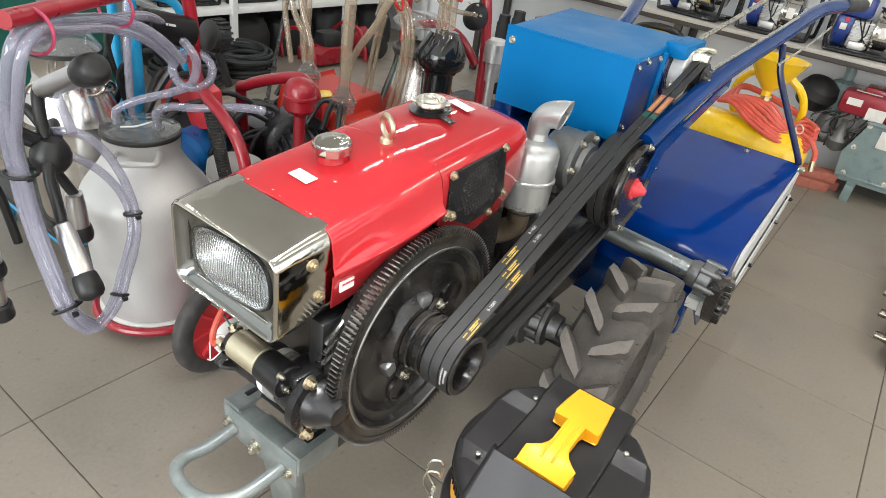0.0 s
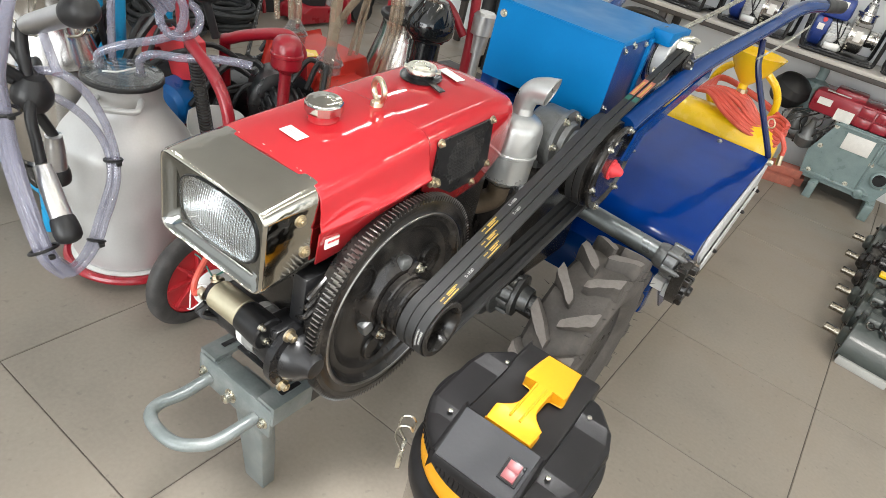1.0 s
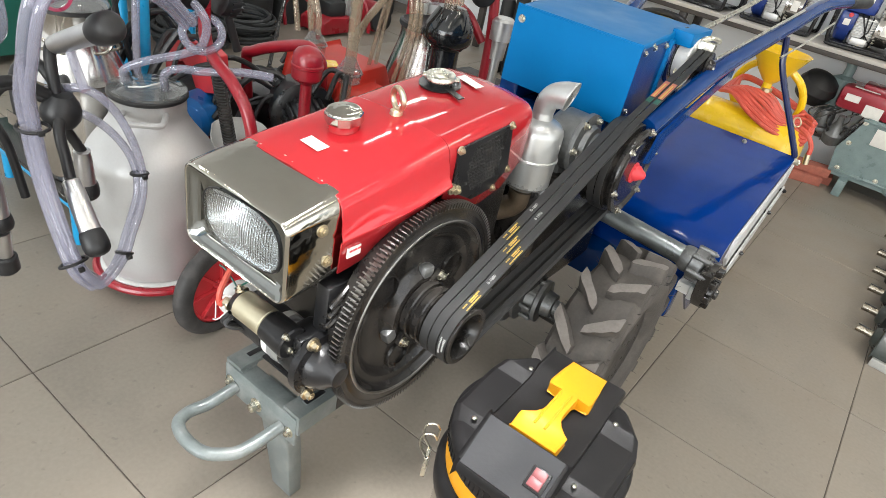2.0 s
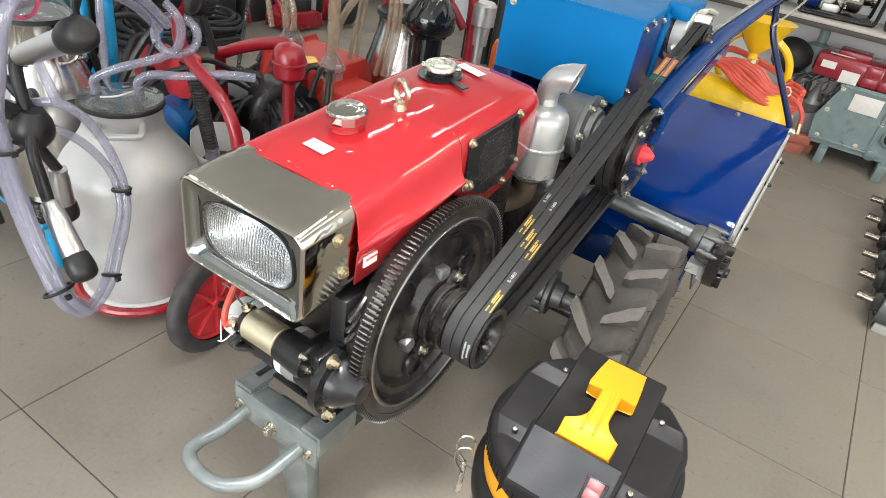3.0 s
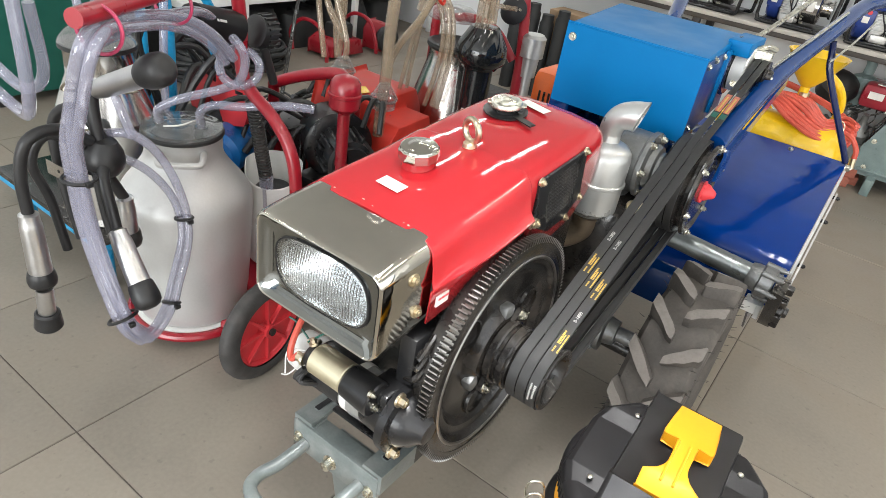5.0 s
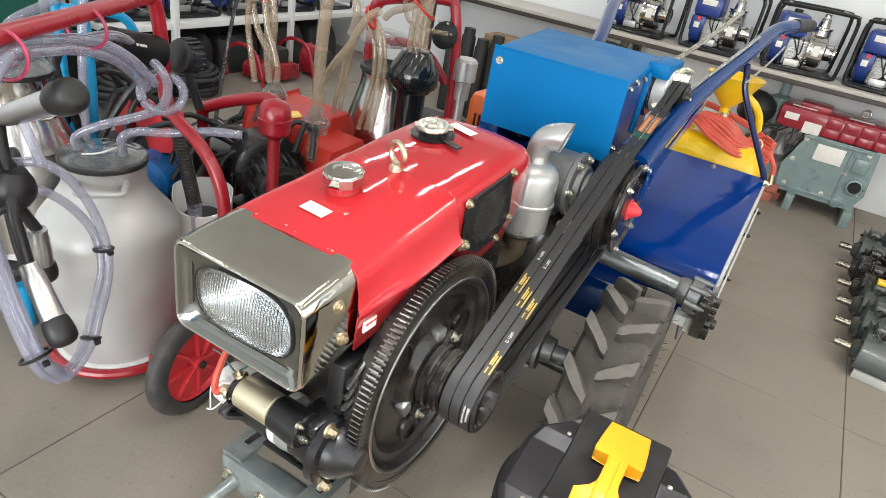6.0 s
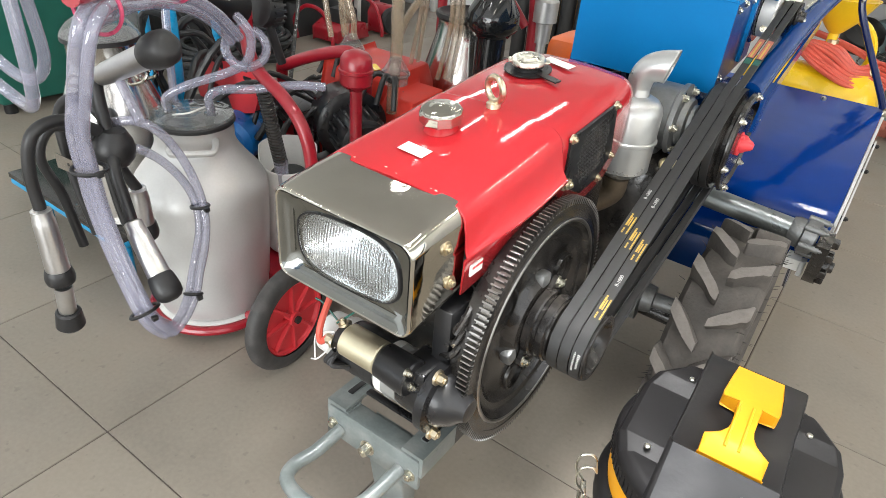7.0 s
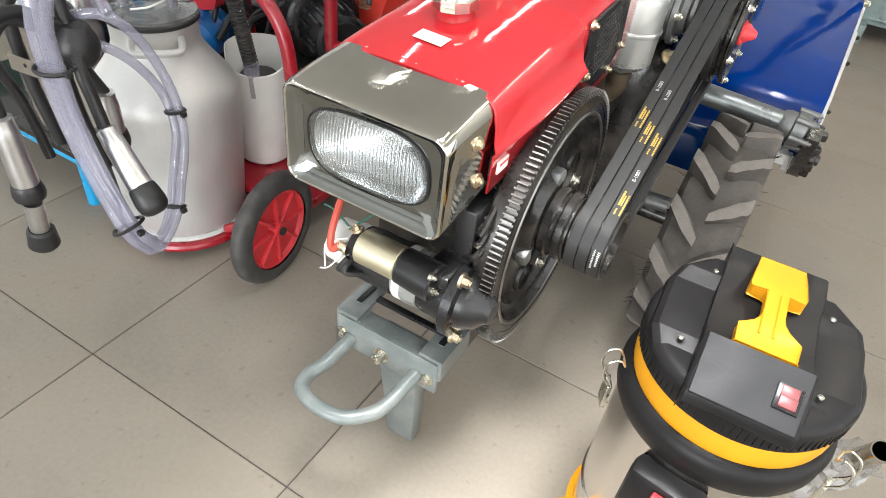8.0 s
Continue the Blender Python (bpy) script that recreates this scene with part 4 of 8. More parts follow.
for _x, _m, _y0, _y1 in ((0.606, GREY, 0.160, 0.62), (0.786, GREY, 0.160, 0.262), (0.786, BLACK, 0.263, 0.62)):
    each("side_rail", _m, frame_front, lambda bm, x, y0, y1: prism(bm, [(x, 0.394), (x + 0.046, 0.394), (x + 0.046, 0.386), (x + 0.008, 0.386), (x + 0.008, 0.345), (x, 0.345)] if x < 0.7 else [(x, 0.394), (x + 0.046, 0.394), (x + 0.046, 0.345), (x + 0.038, 0.345), (x + 0.038, 0.386), (x, 0.386)], "y", y0, y1), [(_x, _y0, _y1)])
each("slot", BLACK, frame_front, lambda bm, x: box(bm, (x - 0.0065, 0.196, 0.392), (x + 0.0065, 0.246, 0.3950), 0.0005), [(0.629,), (0.808,)])
each("slot_rim", GREY, frame_front, lambda bm, x: tube(bm, [(x - 0.0075, 0.198, 0.3942), (x - 0.0055, 0.1945, 0.3942), (x + 0.0055, 0.1945, 0.3942), (x + 0.0075, 0.198, 0.3942), (x + 0.0075, 0.244, 0.3942), (x + 0.0055, 0.2475, 0.3942), (x - 0.0055, 0.2475, 0.3942), (x - 0.0075, 0.244, 0.3942)], 0.0012, 6, 1, True), [(0.629,), (0.808,)])
each("weld", GREY, frame_front, lambda bm, p, q: tube(bm, [Vector(p).lerp(Vector(q), i / 9) + Vector((0, 0, 0.0008 * (i % 2))) for i in range(10)], 0.0032, 8, 2), [((0.606, 0.201, 0.384), (0.652, 0.201, 0.384)), ((0.786, 0.201, 0.384), (0.832, 0.201, 0.384)), ((0.785, 0.163, 0.383), (0.785, 0.198, 0.383)), ((0.653, 0.163, 0.383), (0.653, 0.198, 0.383))])
part("cross_strap", box(B(), (0.654, 0.272, 0.386), (0.840, 0.279, 0.402), 0.001), BLACK, frame_front, "black steel strap")
each("strap_bolt", ZINC, frame_front, bolt, [((x, 0.2715, 0.395), (0, -1, 0.2), 0.0042, 0.004) for x in (0.668, 0.735, 0.80)])
each("frame_bolt", ZINC, frame_front, bolt, [((0.623, 0.158, 0.343), (0, -1, 0), 0.008, 0.009), ((0.708, 0.158, 0.335), (0, -1, 0), 0.011, 0.016), ((0.808, 0.158, 0.338), (0, -1, 0), 0.008, 0.009)])
bm = B()
tube(bm, [(0.640, 0.16, 0.335), (0.632, 0.10, 0.320), (0.622, 0.058, 0.316), (0.633, 0.028, 0.316), (0.672, 0.015, 0.316), (0.722, 0.020, 0.316), (0.754, 0.046, 0.316), (0.772, 0.08, 0.318), (0.785, 0.16, 0.335)], 0.0130, 16, 5)
part("bumper_loop", bm, GREY, tractor, "bent grey tube bumper loop")
bm = B()
loft(bm, [[(0.683, 0.172, 0.36), (0.768, 0.172, 0.36), (0.768, 0.215, 0.36), (0.683, 0.215, 0.36)],
          [(0.684, 0.205, 0.18), (0.764, 0.205, 0.18), (0.764, 0.245, 0.18), (0.684, 0.245, 0.18)],
          [(0.688, 0.232, 0.0), (0.752, 0.232, 0.0), (0.752, 0.268, 0.0), (0.688, 0.268, 0.0)]], closed=True, cap=True)
part("stand_leg", soften(bm, 0.004), GREY, tractor, "grey folding front stand")
bm = B()
for x in (0.66, 0.74):
    cyl(bm, (x, 0.30, 0.375), (x, 0.30, 0.46), 0.016, 0.02, 16)
box(bm, (0.63, 0.29, 0.394), (0.80, 0.40, 0.43), 0.01)
box(bm, (0.655, 0.212, 0.396), (0.80, 0.226, 0.402), 0.001)
part("engine_foot", bm, BLACK, tractor)

# muffler with elbow
MX, MY = 0.820, 0.862
bm = B()
lathe(bm, (MX, MY, 0.672), (0, 0, 1), [(0, 0.020), (0.02, 0.020), (0.024, 0.036), (0.034, 0.052), (0.044, 0.0615), (0.106, 0.062), (0.109, 0.0655), (0.114, 0.0655), (0.117, 0.062), (0.172, 0.062), (0.186, 0.0585), (0.197, 0.050), (0.204, 0.036), (0.207, 0.026), (0.225, 0.024)], 36)
muff = part("muffler", bm, SILVER, tractor, "silver painted exhaust muffler")
bm = B()
path = [(MX, MY, 0.885), (MX, MY, 0.900), (MX + 0.004, MY, 0.920), (MX + 0.017, MY + 0.002, 0.937), (MX + 0.036, MY + 0.004, 0.945), (MX + 0.056, MY + 0.006, 0.948)]
L = spline(path, 6)
rows = []
for i, c in enumerate(L):
    tg = (L[min(i + 1, len(L) - 1)] - L[max(i - 1, 0)]).normalized()
    u = Vector((0.1, -0.99, 0)).normalized()
    w = tg.cross(u).normalized()
    q = i / (len(L) - 1)
    r = 0.0245 + 0.0095 * q ** 1.5
    cut = 0.013 * max(0, (q - 0.5) * 2)
    rows.append([c + (u * math.cos(math.tau * k / 28) * (1 - 0.12 * q) + w * math.sin(math.tau * k / 28)) * r + tg * cut * (w.z / abs(w.z)) * math.sin(math.tau * k / 28) for k in range(28)])
loft(bm, rows, closed=True)
part("elbow", bm, SILVER, muff, "silver bent exhaust outlet", 50, 0.002)
bm = B()
tube(bm, [(MX, MY, 0.69), (MX - 0.005, MY, 0.65), (MX - 0.04, MY - 0.02, 0.62), (0.74, 0.80, 0.62)], 0.03, 14)
part("exhaust_pipe", bm, DIRTBROWN, tractor, "rusty brown exhaust manifold")

# transmission, axle and grey castings
bm = B()
box(bm, (0.60, 0.86, 0.36), (0.90, 1.30, 0.72), 0.03)
box(bm, (0.66, 1.2, 0.34), (0.86, 1.5, 0.60), 0.03)
part("gearbox", bm, CAST, tractor, "dark cast gearbox")
bm = B()
lathe(bm, (0.80, 1.0, 0.805), (1, 0.02, 0), [(0, 0.06), (0.02, 0.074), (0.075, 0.074), (0.078, 0.080), (0.090, 0.080), (0.093, 0.055), (0.106, 0.050), (0.110, 0.040), (0.118, 0.040), (0.121, 0.032), (0.135, 0.030)], 36)
box(bm, (0.76, 0.96, 0.66), (0.86, 1.10, 0.82), 0.02)
each("housing_bolt", ZINC, tractor, bolt, [((0.891, 1.0 + 0.068 * math.cos(math.tau * k / 6), 0.805 + 0.068 * math.sin(math.tau * k / 6)), (1, 0, 0), 0.008, 0.010) for k in range(6)])
part("clutch_housing", bm, CASTGREY, tractor, "grey cast clutch housing")
bm = B()
box(bm, (0.68, 0.90, 0.24), (0.86, 1.16, 0.46), 0.03)
lathe(bm, (0.84, 1.0, 0.32), (1, 0.1, 0), [(0, 0.085), (0.02, 0.085), (0.035, 0.06), (0.06, 0.055), (0.066, 0.065), (0.078, 0.065), (0.082, 0.04), (0.11, 0.036), (0.112, 0.022), (0.17, 0.022), (0.17, 0)], 28)
for k in range(8):
    a = math.tau * k / 8
    box(bm, (0.86, 1.0 + 0.06 * math.cos(a) - 0.006, 0.32 + 0.06 * math.sin(a) - 0.006), (0.91, 1.0 + 0.06 * math.cos(a) + 0.006, 0.32 + 0.06 * math.sin(a) + 0.006), 0.003)
part("axle_housing", bm, CASTGREY, tractor, "grey cast axle housing")
bm = B()
cyl(bm, (0.35, 1.01, 0.290), (1.15, 1.01, 0.290), 0.022, None, 16)
part("axle", bm, CAST, tractor)
bm = B()
bolt(bm, (0.90, 0.93, 0.72), (0.7, -0.4, 0.5), 0.011, 0.03)
part("drain_plug", bm, BRASS, tractor)

# tyres with chevron lugs
def tyre(cx, side):
    cy, cz, R, w = 1.010, 0.290, 0.263, 0.080
    bm = B()
    prof = [(-0.055, 0.14), (-0.072, 0.155), (-w, 0.185), (-w - 0.001, 0.215), (-0.078, 0.236), (-0.066, 0.252), (-0.04, 0.260), (0, R), (0.04, 0.260), (0.066, 0.252), (0.078, 0.236), (w + 0.001, 0.215), (w, 0.185), (0.072, 0.155), (0.055, 0.14)]
    lathe(bm, (cx, cy, cz), (1, 0, 0), prof, 64, False)
    wheel = part("wheel", bm, TYRE, tractor, "dusty black lugged tractor tyre")
    bm = B()
    lathe(bm, (cx, cy, cz), (1, 0, 0), [(-0.058, 0.143), (-0.05, 0.130), (-0.03, 0.11), (-0.02, 0.06), (0.0, 0.06), (0.02, 0.06), (0.03, 0.11), (0.05, 0.130), (0.058, 0.143)], 40)
    part("rim", bm, BLACK, wheel, "dark steel rim")
    rnd = random.Random(5)
    N = 15
    for k in range(N):
        for s in (-1, 1):
            a0 = math.tau * k / N + radians(129.5 if s < 0 else 117.5)
            bm = B()
            lines = []
            for q in (0, 0.06, 0.2, 0.4, 0.6, 0.8, 0.94, 1.0, 1.05):
                x = s * (0.001 + (w - 0.004) * min(q, 1.02))
                a = a0 - (0.25 if s < 0 else 0.19) * q
                fall = 0.020 * max(0, q - 0.8)
                base = R - 0.018 - 0.10 * max(0, q - 0.7)
                top = R + 0.029 - fall - (0.012 if q > 1.0 else 0)
                hw = (0.0085 if q < 0.03 else 0.0130 if q < 0.1 else 0.0155 + 0.002 * q if q < 0.97 else 0.0150) + rnd.uniform(-0.0026, 0.0026)
                row = []
                for da, r in ((-hw * 1.30, base), (-hw * 1.03, top - 0.006), (-hw * 0.90, top), (hw * 0.90, top), (hw * 1.03, top - 0.006), (hw * 1.30, base)):
                    ang = a + da / R
                    r += rnd.uniform(-0.0008, 0.0008)
                    row.append((cx + x, cy + r * math.cos(ang), cz + r * math.sin(ang)))
                lines.append(row)
            loft(bm, lines, closed=True, cap=True)
            lug = part("lug", bm, TYRE, wheel, "", 40)
            lug.data.materials.append(LUGTOP)
            for f in lug.data.polygons:
                out = Vector((0, f.center[1] - cy, f.center[2] - cz)).normalized()
                if f.normal.dot(out) > 0.72:
                    f.material_index = 1
    bm = B()
    for k in range(240):
        a, s = rnd.uniform(0, math.tau), rnd.choice((-1, 1))
        x = cx + s * rnd.uniform(0.060, 0.083)
        r = rnd.choice((0.230, 0.252))
        d = Vector((s * 0.8, math.cos(a) * 0.6, math.sin(a) * 0.6))
        p = Vector((x, cy + r * math.cos(a), cz + r * math.sin(a)))
        cyl(bm, p, p + d * rnd.uniform(0.008, 0.022), 0.0008, 0.0004, 4)
    tagged(part("rubber_hair", bm, RUBBER, wheel), kind="stuff")
tyre(1.110, 1)
tyre(0.40, -1)

# tiller: blue cover, side drive, white end plate
bm = B()
cover = [(1.352, 0.405), (1.350, 0.48), (1.354, 0.512), (1.366, 0.538), (1.388, 0.556), (1.42, 0.566), (1.69, 0.612), (1.875, 0.644), (1.90, 0.648), (2.035, 0.674), (2.045, 0.668), (2.05, 0.60), (2.04, 0.60), (2.03, 0.662), (1.90, 0.638), (1.86, 0.632), (1.70, 0.602), (1.42, 0.556), (1.395, 0.546), (1.375, 0.530), (1.363, 0.508), (1.359, 0.48), (1.361, 0.405)]
prism(bm, cover, "x", 0.50, 1.255)
tiller = part("tiller_cover", bm, BLUESHEET, tractor, "glossy deep blue sheet-metal tiller cover", 30)
bm = B()
prism(bm, [(1.37, 0.36), (1.375, 0.50), (1.41, 0.545), (2.02, 0.655), (2.02, 0.28), (1.9, 0.20), (1.55, 0.20)], "x", 1.20, 1.206)
part("inner_end_plate", bm, BLUE, tiller)
bm = B()
box(bm, (0.52, 1.37, 0.24), (1.18, 1.43, 0.40), 0.01)
part("front_apron", bm, BLUE, tiller)
bm = B()
prism(bm, [(1.41, 0.50), (1.43, 0.556), (2.0, 0.658), (2.0, 0.57), (1.50, 0.430)], "x", 1.257, 1.265)
end = part("end_plate", soften(bm, 0.002), PALEPAINT, tractor, "pale grey painted end plate of the tiller")
bm = B()
prism(bm, [(1.465, 0.445), (1.48, 0.470), (1.93, 0.598), (1.945, 0.588), (1.945, 0.566), (1.52, 0.425), (1.48, 0.425)], "x", 1.270, 1.275)
part("outer_plate", bm, PALEPAINT, end)
each("end_bolt", BLACK, end, bolt, [((1.262, y, z), (1, 0, 0), 0.007, 0.022) for y, z in ((1.56, 0.47), (1.78, 0.545), (1.92, 0.585))])
each("cover_bolt", ZINC, tiller, bolt, [((x, 2.0, 0.671), (0, -0.3, 1), 0.006, 0.005) for x in (0.80, 1.08)] + [((1.256, 2.03, 0.66), (1, 0, 0), 0.012, 0.016)])
def lowered(bm):
    """Sets the side drive, drawn about its own axis, at its place on the tiller."""
    bmesh.ops.translate(bm, verts=bm.verts, vec=(0.0, -0.152, 0.050))
    return bm
bm = B()
cyl(bm, (0.86, 1.42, 0.487), (1.20, 1.42, 0.468), 0.029, None, 28)
side = part("side_tube", lowered(bm), mat("dark_steel_tube", (0.24, 0.26, 0.26), 0.30, 0.7, 0.15, 20, 0.0003), tractor, "dark polished drive tube")
bm = B()
lathe(bm, (1.168, 1.42, 0.468), (1, 0, -0.06), [(0, 0.034), (0.014, 0.039), (0.03, 0.039), (0.034, 0.046), (0.064, 0.046), (0.068, 0.040), (0.068, 0)], 28)
flange = part("drive_flange", lowered(bm), CASTGREY, tractor, "grey cast end flange")
def boss(bm, k):
    a = math.tau * k / 6 + 0.2
    y, z = 1.42 + 0.045 * math.cos(a), 0.466 + 0.045 * math.sin(a)
    cyl(bm, (1.200, y, z), (1.246, y, z - 0.002), 0.0085, None, 12, 0.002)
    bolt(bm, (1.247, y, z - 0.002), (1, 0, 0), 0.006, 0.008)
    return lowered(bm)
each("boss", CASTGREY, flange, boss, [(k,) for k in range(6)])
bm = B()
prism(bm, [(1.37, 0.47), (1.42, 0.49), (1.48, 0.47), (1.50, 0.40), (1.49, 0.34), (1.45, 0.325), (1.40, 0.38)], "x", 1.240, 1.272)
for k in range(7):
    a = math.tau * k / 7
    box(bm, (1.268, 1.445 + 0.038 * math.cos(a) - 0.01, 0.405 + 0.055 * math.sin(a) - 0.01), (1.288, 1.445 + 0.038 * math.cos(a) + 0.01, 0.405 + 0.055 * math.sin(a) + 0.01), 0.003)
lathe(bm, (1.262, 1.455, 0.385), (1, 0, 0), [(0, 0.034), (0.022, 0.034), (0.026, 0.028), (0.026, 0.016), (0.036, 0.014), (0.036, 0.0)], 20)
part("side_case", lowered(soften(bm, 0.005)), CAST, tractor, "black cast side drive case")
bm = B()
box(bm, (1.186, 1.44, 0.348), (1.222, 1.49, 0.380), 0.002)
box(bm, (1.222, 1.452, 0.330), (1.236, 1.480, 0.375), 0.002)
part("depth_bracket", lowered(bm), WHITE, tractor, "white plastic bracket")

# light blue generator housing with alternator
bm = B()
def bxrow(y, z0, z1, x0, x1):
    return [(x0, y, z0), (x1, y, z0), (x1, y, z1), (x0, y, z1)]
loft(bm, [bxrow(1.10, 0.852, 1.050, 0.556, 0.912), bxrow(1.52, 0.852, 1.062, 0.515, 0.886)], closed=True, cap=True)
gen = part("generator_box", soften(bm, 0.004), BLUEBOX, tractor, "sky-blue folded sheet-metal housing")
bm = B()
box(bm, (0.555, 1.0985, 1.0485), (0.914, 1.104, 1.052), 0.001)
part("seam", bm, BLUEBOX, gen)
each("box_bolt", ZINC, gen, bolt, [((0.573, 1.099, 1.018), (0, -1, 0), 0.007, 0.006)] + [((0.912 - 0.062 * (y - 1.1), y, z), (1, 0.06, 0), 0.008, 0.008) for y, z in ((1.13, 1.03), (1.30, 1.03), (1.13, 0.88), (1.2, 1.035))])
bm = B()
box(bm, (0.884, 1.37, 1.028), (0.945, 1.53, 1.066), 0.003)
part("guard", bm, BLUEBOX, gen, "small blue guard")
def side_x(y):
    return 0.912 - 0.062 * (y - 1.10)
bm = B()
quad = [(1.106, 0.858), (1.514, 0.858), (1.514, 1.040), (1.106, 1.040)]
loft(bm, [[(side_x(y) + d, y, z) for y, z in quad] for d in (0.0, 0.0025)], closed=True, cap=True)
part("side_panel", bm, SHADEBLUE, gen, "blue side panel darkened to stand for shade")
bm = B()
loft(bm, [[(side_x(y) + d, y, z) for y, z in ((1.318, 0.880), (1.336, 0.880), (1.352, 1.042), (1.330, 1.042))] for d in (0.0025, 0.012)], closed=True, cap=True)
strip = part("angle_strip", soften(bm, 0.0015), BLUEBOX, gen, "slotted sky-blue angle strip")
each("slot", SHADEBLUE, strip, lambda bm, y, z: box(bm, (side_x(y) + 0.0115, y - 0.0045, z - 0.009), (side_x(y) + 0.0135, y + 0.0045, z + 0.009), 0.0006), [(1.329, 0.905), (1.333, 0.950), (1.337, 0.990), (1.340, 1.022)])
part("rear_bell", lathe(B(), (0.893, AY, AZ), (1, 0, 0), [(0, 0.060), (0.0, 0.078), (0.007, 0.080), (0.013, 0.074), (0.014, 0.060)], 40), NAVY, gen, "dark blue alternator flange")
bm = B()
lathe(bm, (0.885, AY, AZ), (1, 0, 0), [(0.0, 0.062), (0.022, 0.062), (0.022, 0.040), (0.026, 0.040), (0.026, 0.060), (0.058, 0.062), (0.062, 0.058), (0.064, 0.024), (0.085, 0.020)], 36)
alt = part("alternator", bm, LIGHTALU, tractor, "bright alternator body")
def fan_fin(bm, k):
    m = Matrix.Translation((0, AY, AZ)) @ Matrix.Rotation(math.tau * k / 22, 4, 'X')
    return box(bm, (0.9085, 0.030, -0.0012), (0.9150, 0.059, 0.0012), 0, m)
each("fan_fin", CAST, alt, fan_fin, [(k,) for k in range(22)])
bm = B()
lathe(bm, (0.950, AY, AZ), (1, 0, 0), [(0, 0.026), (0.002, 0.036), (0.005, 0.030), (0.017, 0.030), (0.021, 0.036), (0.023, 0.030), (0.036, 0.030), (0.041, 0.037), (0.044, 0.037), (0.046, 0.02), (0.058, 0.014), (0.058, 0)], 30)
part("alternator_pulley", bm, CAST, alt)
bm = B()
bolt(bm, (0.996, AY, AZ - 0.004), (1, 0, 0), 0.009, 0.012)
part("pulley_nut", bm, ZINC, alt)
bm = B()
box(bm, (0.925, AY - 0.005, AZ + 0.030), (0.990, AY + 0.020, AZ + 0.058), 0.004)
tube(bm, [(0.94, AY, AZ + 0.05), (0.965, AY + 0.02, AZ + 0.065), (0.985, AY + 0.05, AZ + 0.06)], 0.008, 8)
pieces("tension_bracket", bm, ZINC, alt, "plated slotted bracket")
each("bracket_bolt", ZINC, alt, bolt, [((0.955, AY - 0.006, AZ + 0.046), (0, -1, 0.2), 0.007, 0.008), ((0.975, AY - 0.002, AZ + 0.05), (0.2, -1, 0.3), 0.006, 0.008), ((0.93, AY - 0.055, AZ - 0.03), (0.5, -1, 0.2), 0.006, 0.01)])
bm = B()
box(bm, (0.50, 1.05, 0.74), (0.94, 1.48, 0.80), 0.006)
box(bm, (0.54, 1.12, 0.80), (0.60, 1.36, 0.858), 0.004)
box(bm, (0.82, 1.12, 0.80), (0.88, 1.36, 0.858), 0.004)
prism(bm, [(1.3, 0.45), (1.5, 0.52), (1.5, 0.80), (1.3, 0.80)], "x", 0.62, 0.85)
part("chassis", bm, BLUE, tractor, "deep blue chassis plate")

# handlebars, control rods, strut
bm = B()
tube(bm, [(0.995, 1.08, 0.875), (0.998, 1.3, 0.928), (1.010, 1.6, 0.990), (1.048, 2.0, 1.066), (1.075, 2.28, 1.122), (1.10, 2.40, 1.142), (1.135, 2.53, 1.150)], 0.0275, 18, 5, False, 0.0240)
hbar = part("handlebar", bm, BLUE, tractor, "long deep blue tubular handlebar")
part("side_plate", soften(prism(B(), [(1.10, 0.872), (1.10, 0.812), (1.30, 0.872), (1.72, 0.982), (1.72, 1.004), (1.30, 0.922)], "x", 0.994, 1.006), 0.002), BLUE, hbar)
bm = B()
cyl(bm, (1.128, 2.50, 1.150), (1.175, 2.66, 1.152), 0.026, 0.024, 18, 0.004)
part("grip", bm, RUBBER, hbar, "black rubber grip")
bm = B()
tube(bm, [(0.66, 1.30, 0.81), (0.65, 1.56, 0.98), (0.605, 1.8, 1.046), (0.50, 2.2, 1.12), (0.46, 2.45, 1.15)], 0.0235, 16, 5)
part("handlebar", bm, BLUE, tractor, "long deep blue tubular handlebar")
bm = B()
prism(bm, [(1.06, 0.80), (1.10, 0.87), (1.60, 0.975), (1.60, 0.945), (1.16, 0.85), (1.10, 0.79)], "x", 1.024, 1.030)
part("handle_bracket", bm, BLUE, tractor)
bm = B()
tube(bm, [(1.064, 1.985, 1.04), (1.075, 1.99, 1.0), (1.10, 1.99, 0.93), (1.235, 2.01, 0.71), (1.248, 2.015, 0.68)], 0.0105, 10, 4)
part("strut", bm, NAVY, tractor, "thin blue support strut")
bm = B()
tube(bm, [(0.90, 1.42, 1.03), (0.955, 1.75, 1.12), (0.99, 2.0, 1.19)], 0.0075, 10, 3)
part("control_rod", bm, ZINC, tractor, "bright steel control rod")
bm = B()
tube(bm, [(0.99, 1.50, 1.0), (1.03, 1.8, 1.065), (1.06, 2.1, 1.12)], 0.004, 8, 3)
tube(bm, [(1.085, 1.9, 0.99), (1.11, 2.15, 1.03), (1.13, 2.4, 1.08)], 0.0035, 8, 3)
pieces("control_rod", bm, ZINC, tractor)
# ceiling tube fittings
for x, y, watts in TUBES:
    tl = thing("ceiling_light", (x, y, ROOM_H), "white ceiling batten with a fluorescent tube", "ceiling light", "ceiling lights")
    part("batten", box(B(), (x - 0.06, y - 0.62, ROOM_H - 0.07), (x + 0.06, y + 0.62, ROOM_H - 0.002), 0.005), WHITE, tl)

# ring added at the fill spot, out of view
dl = thing("downlight_fitting", (SPOT[0], SPOT[1], ROOM_H), "round white ring added round the unseen fill spot", "ceiling light")
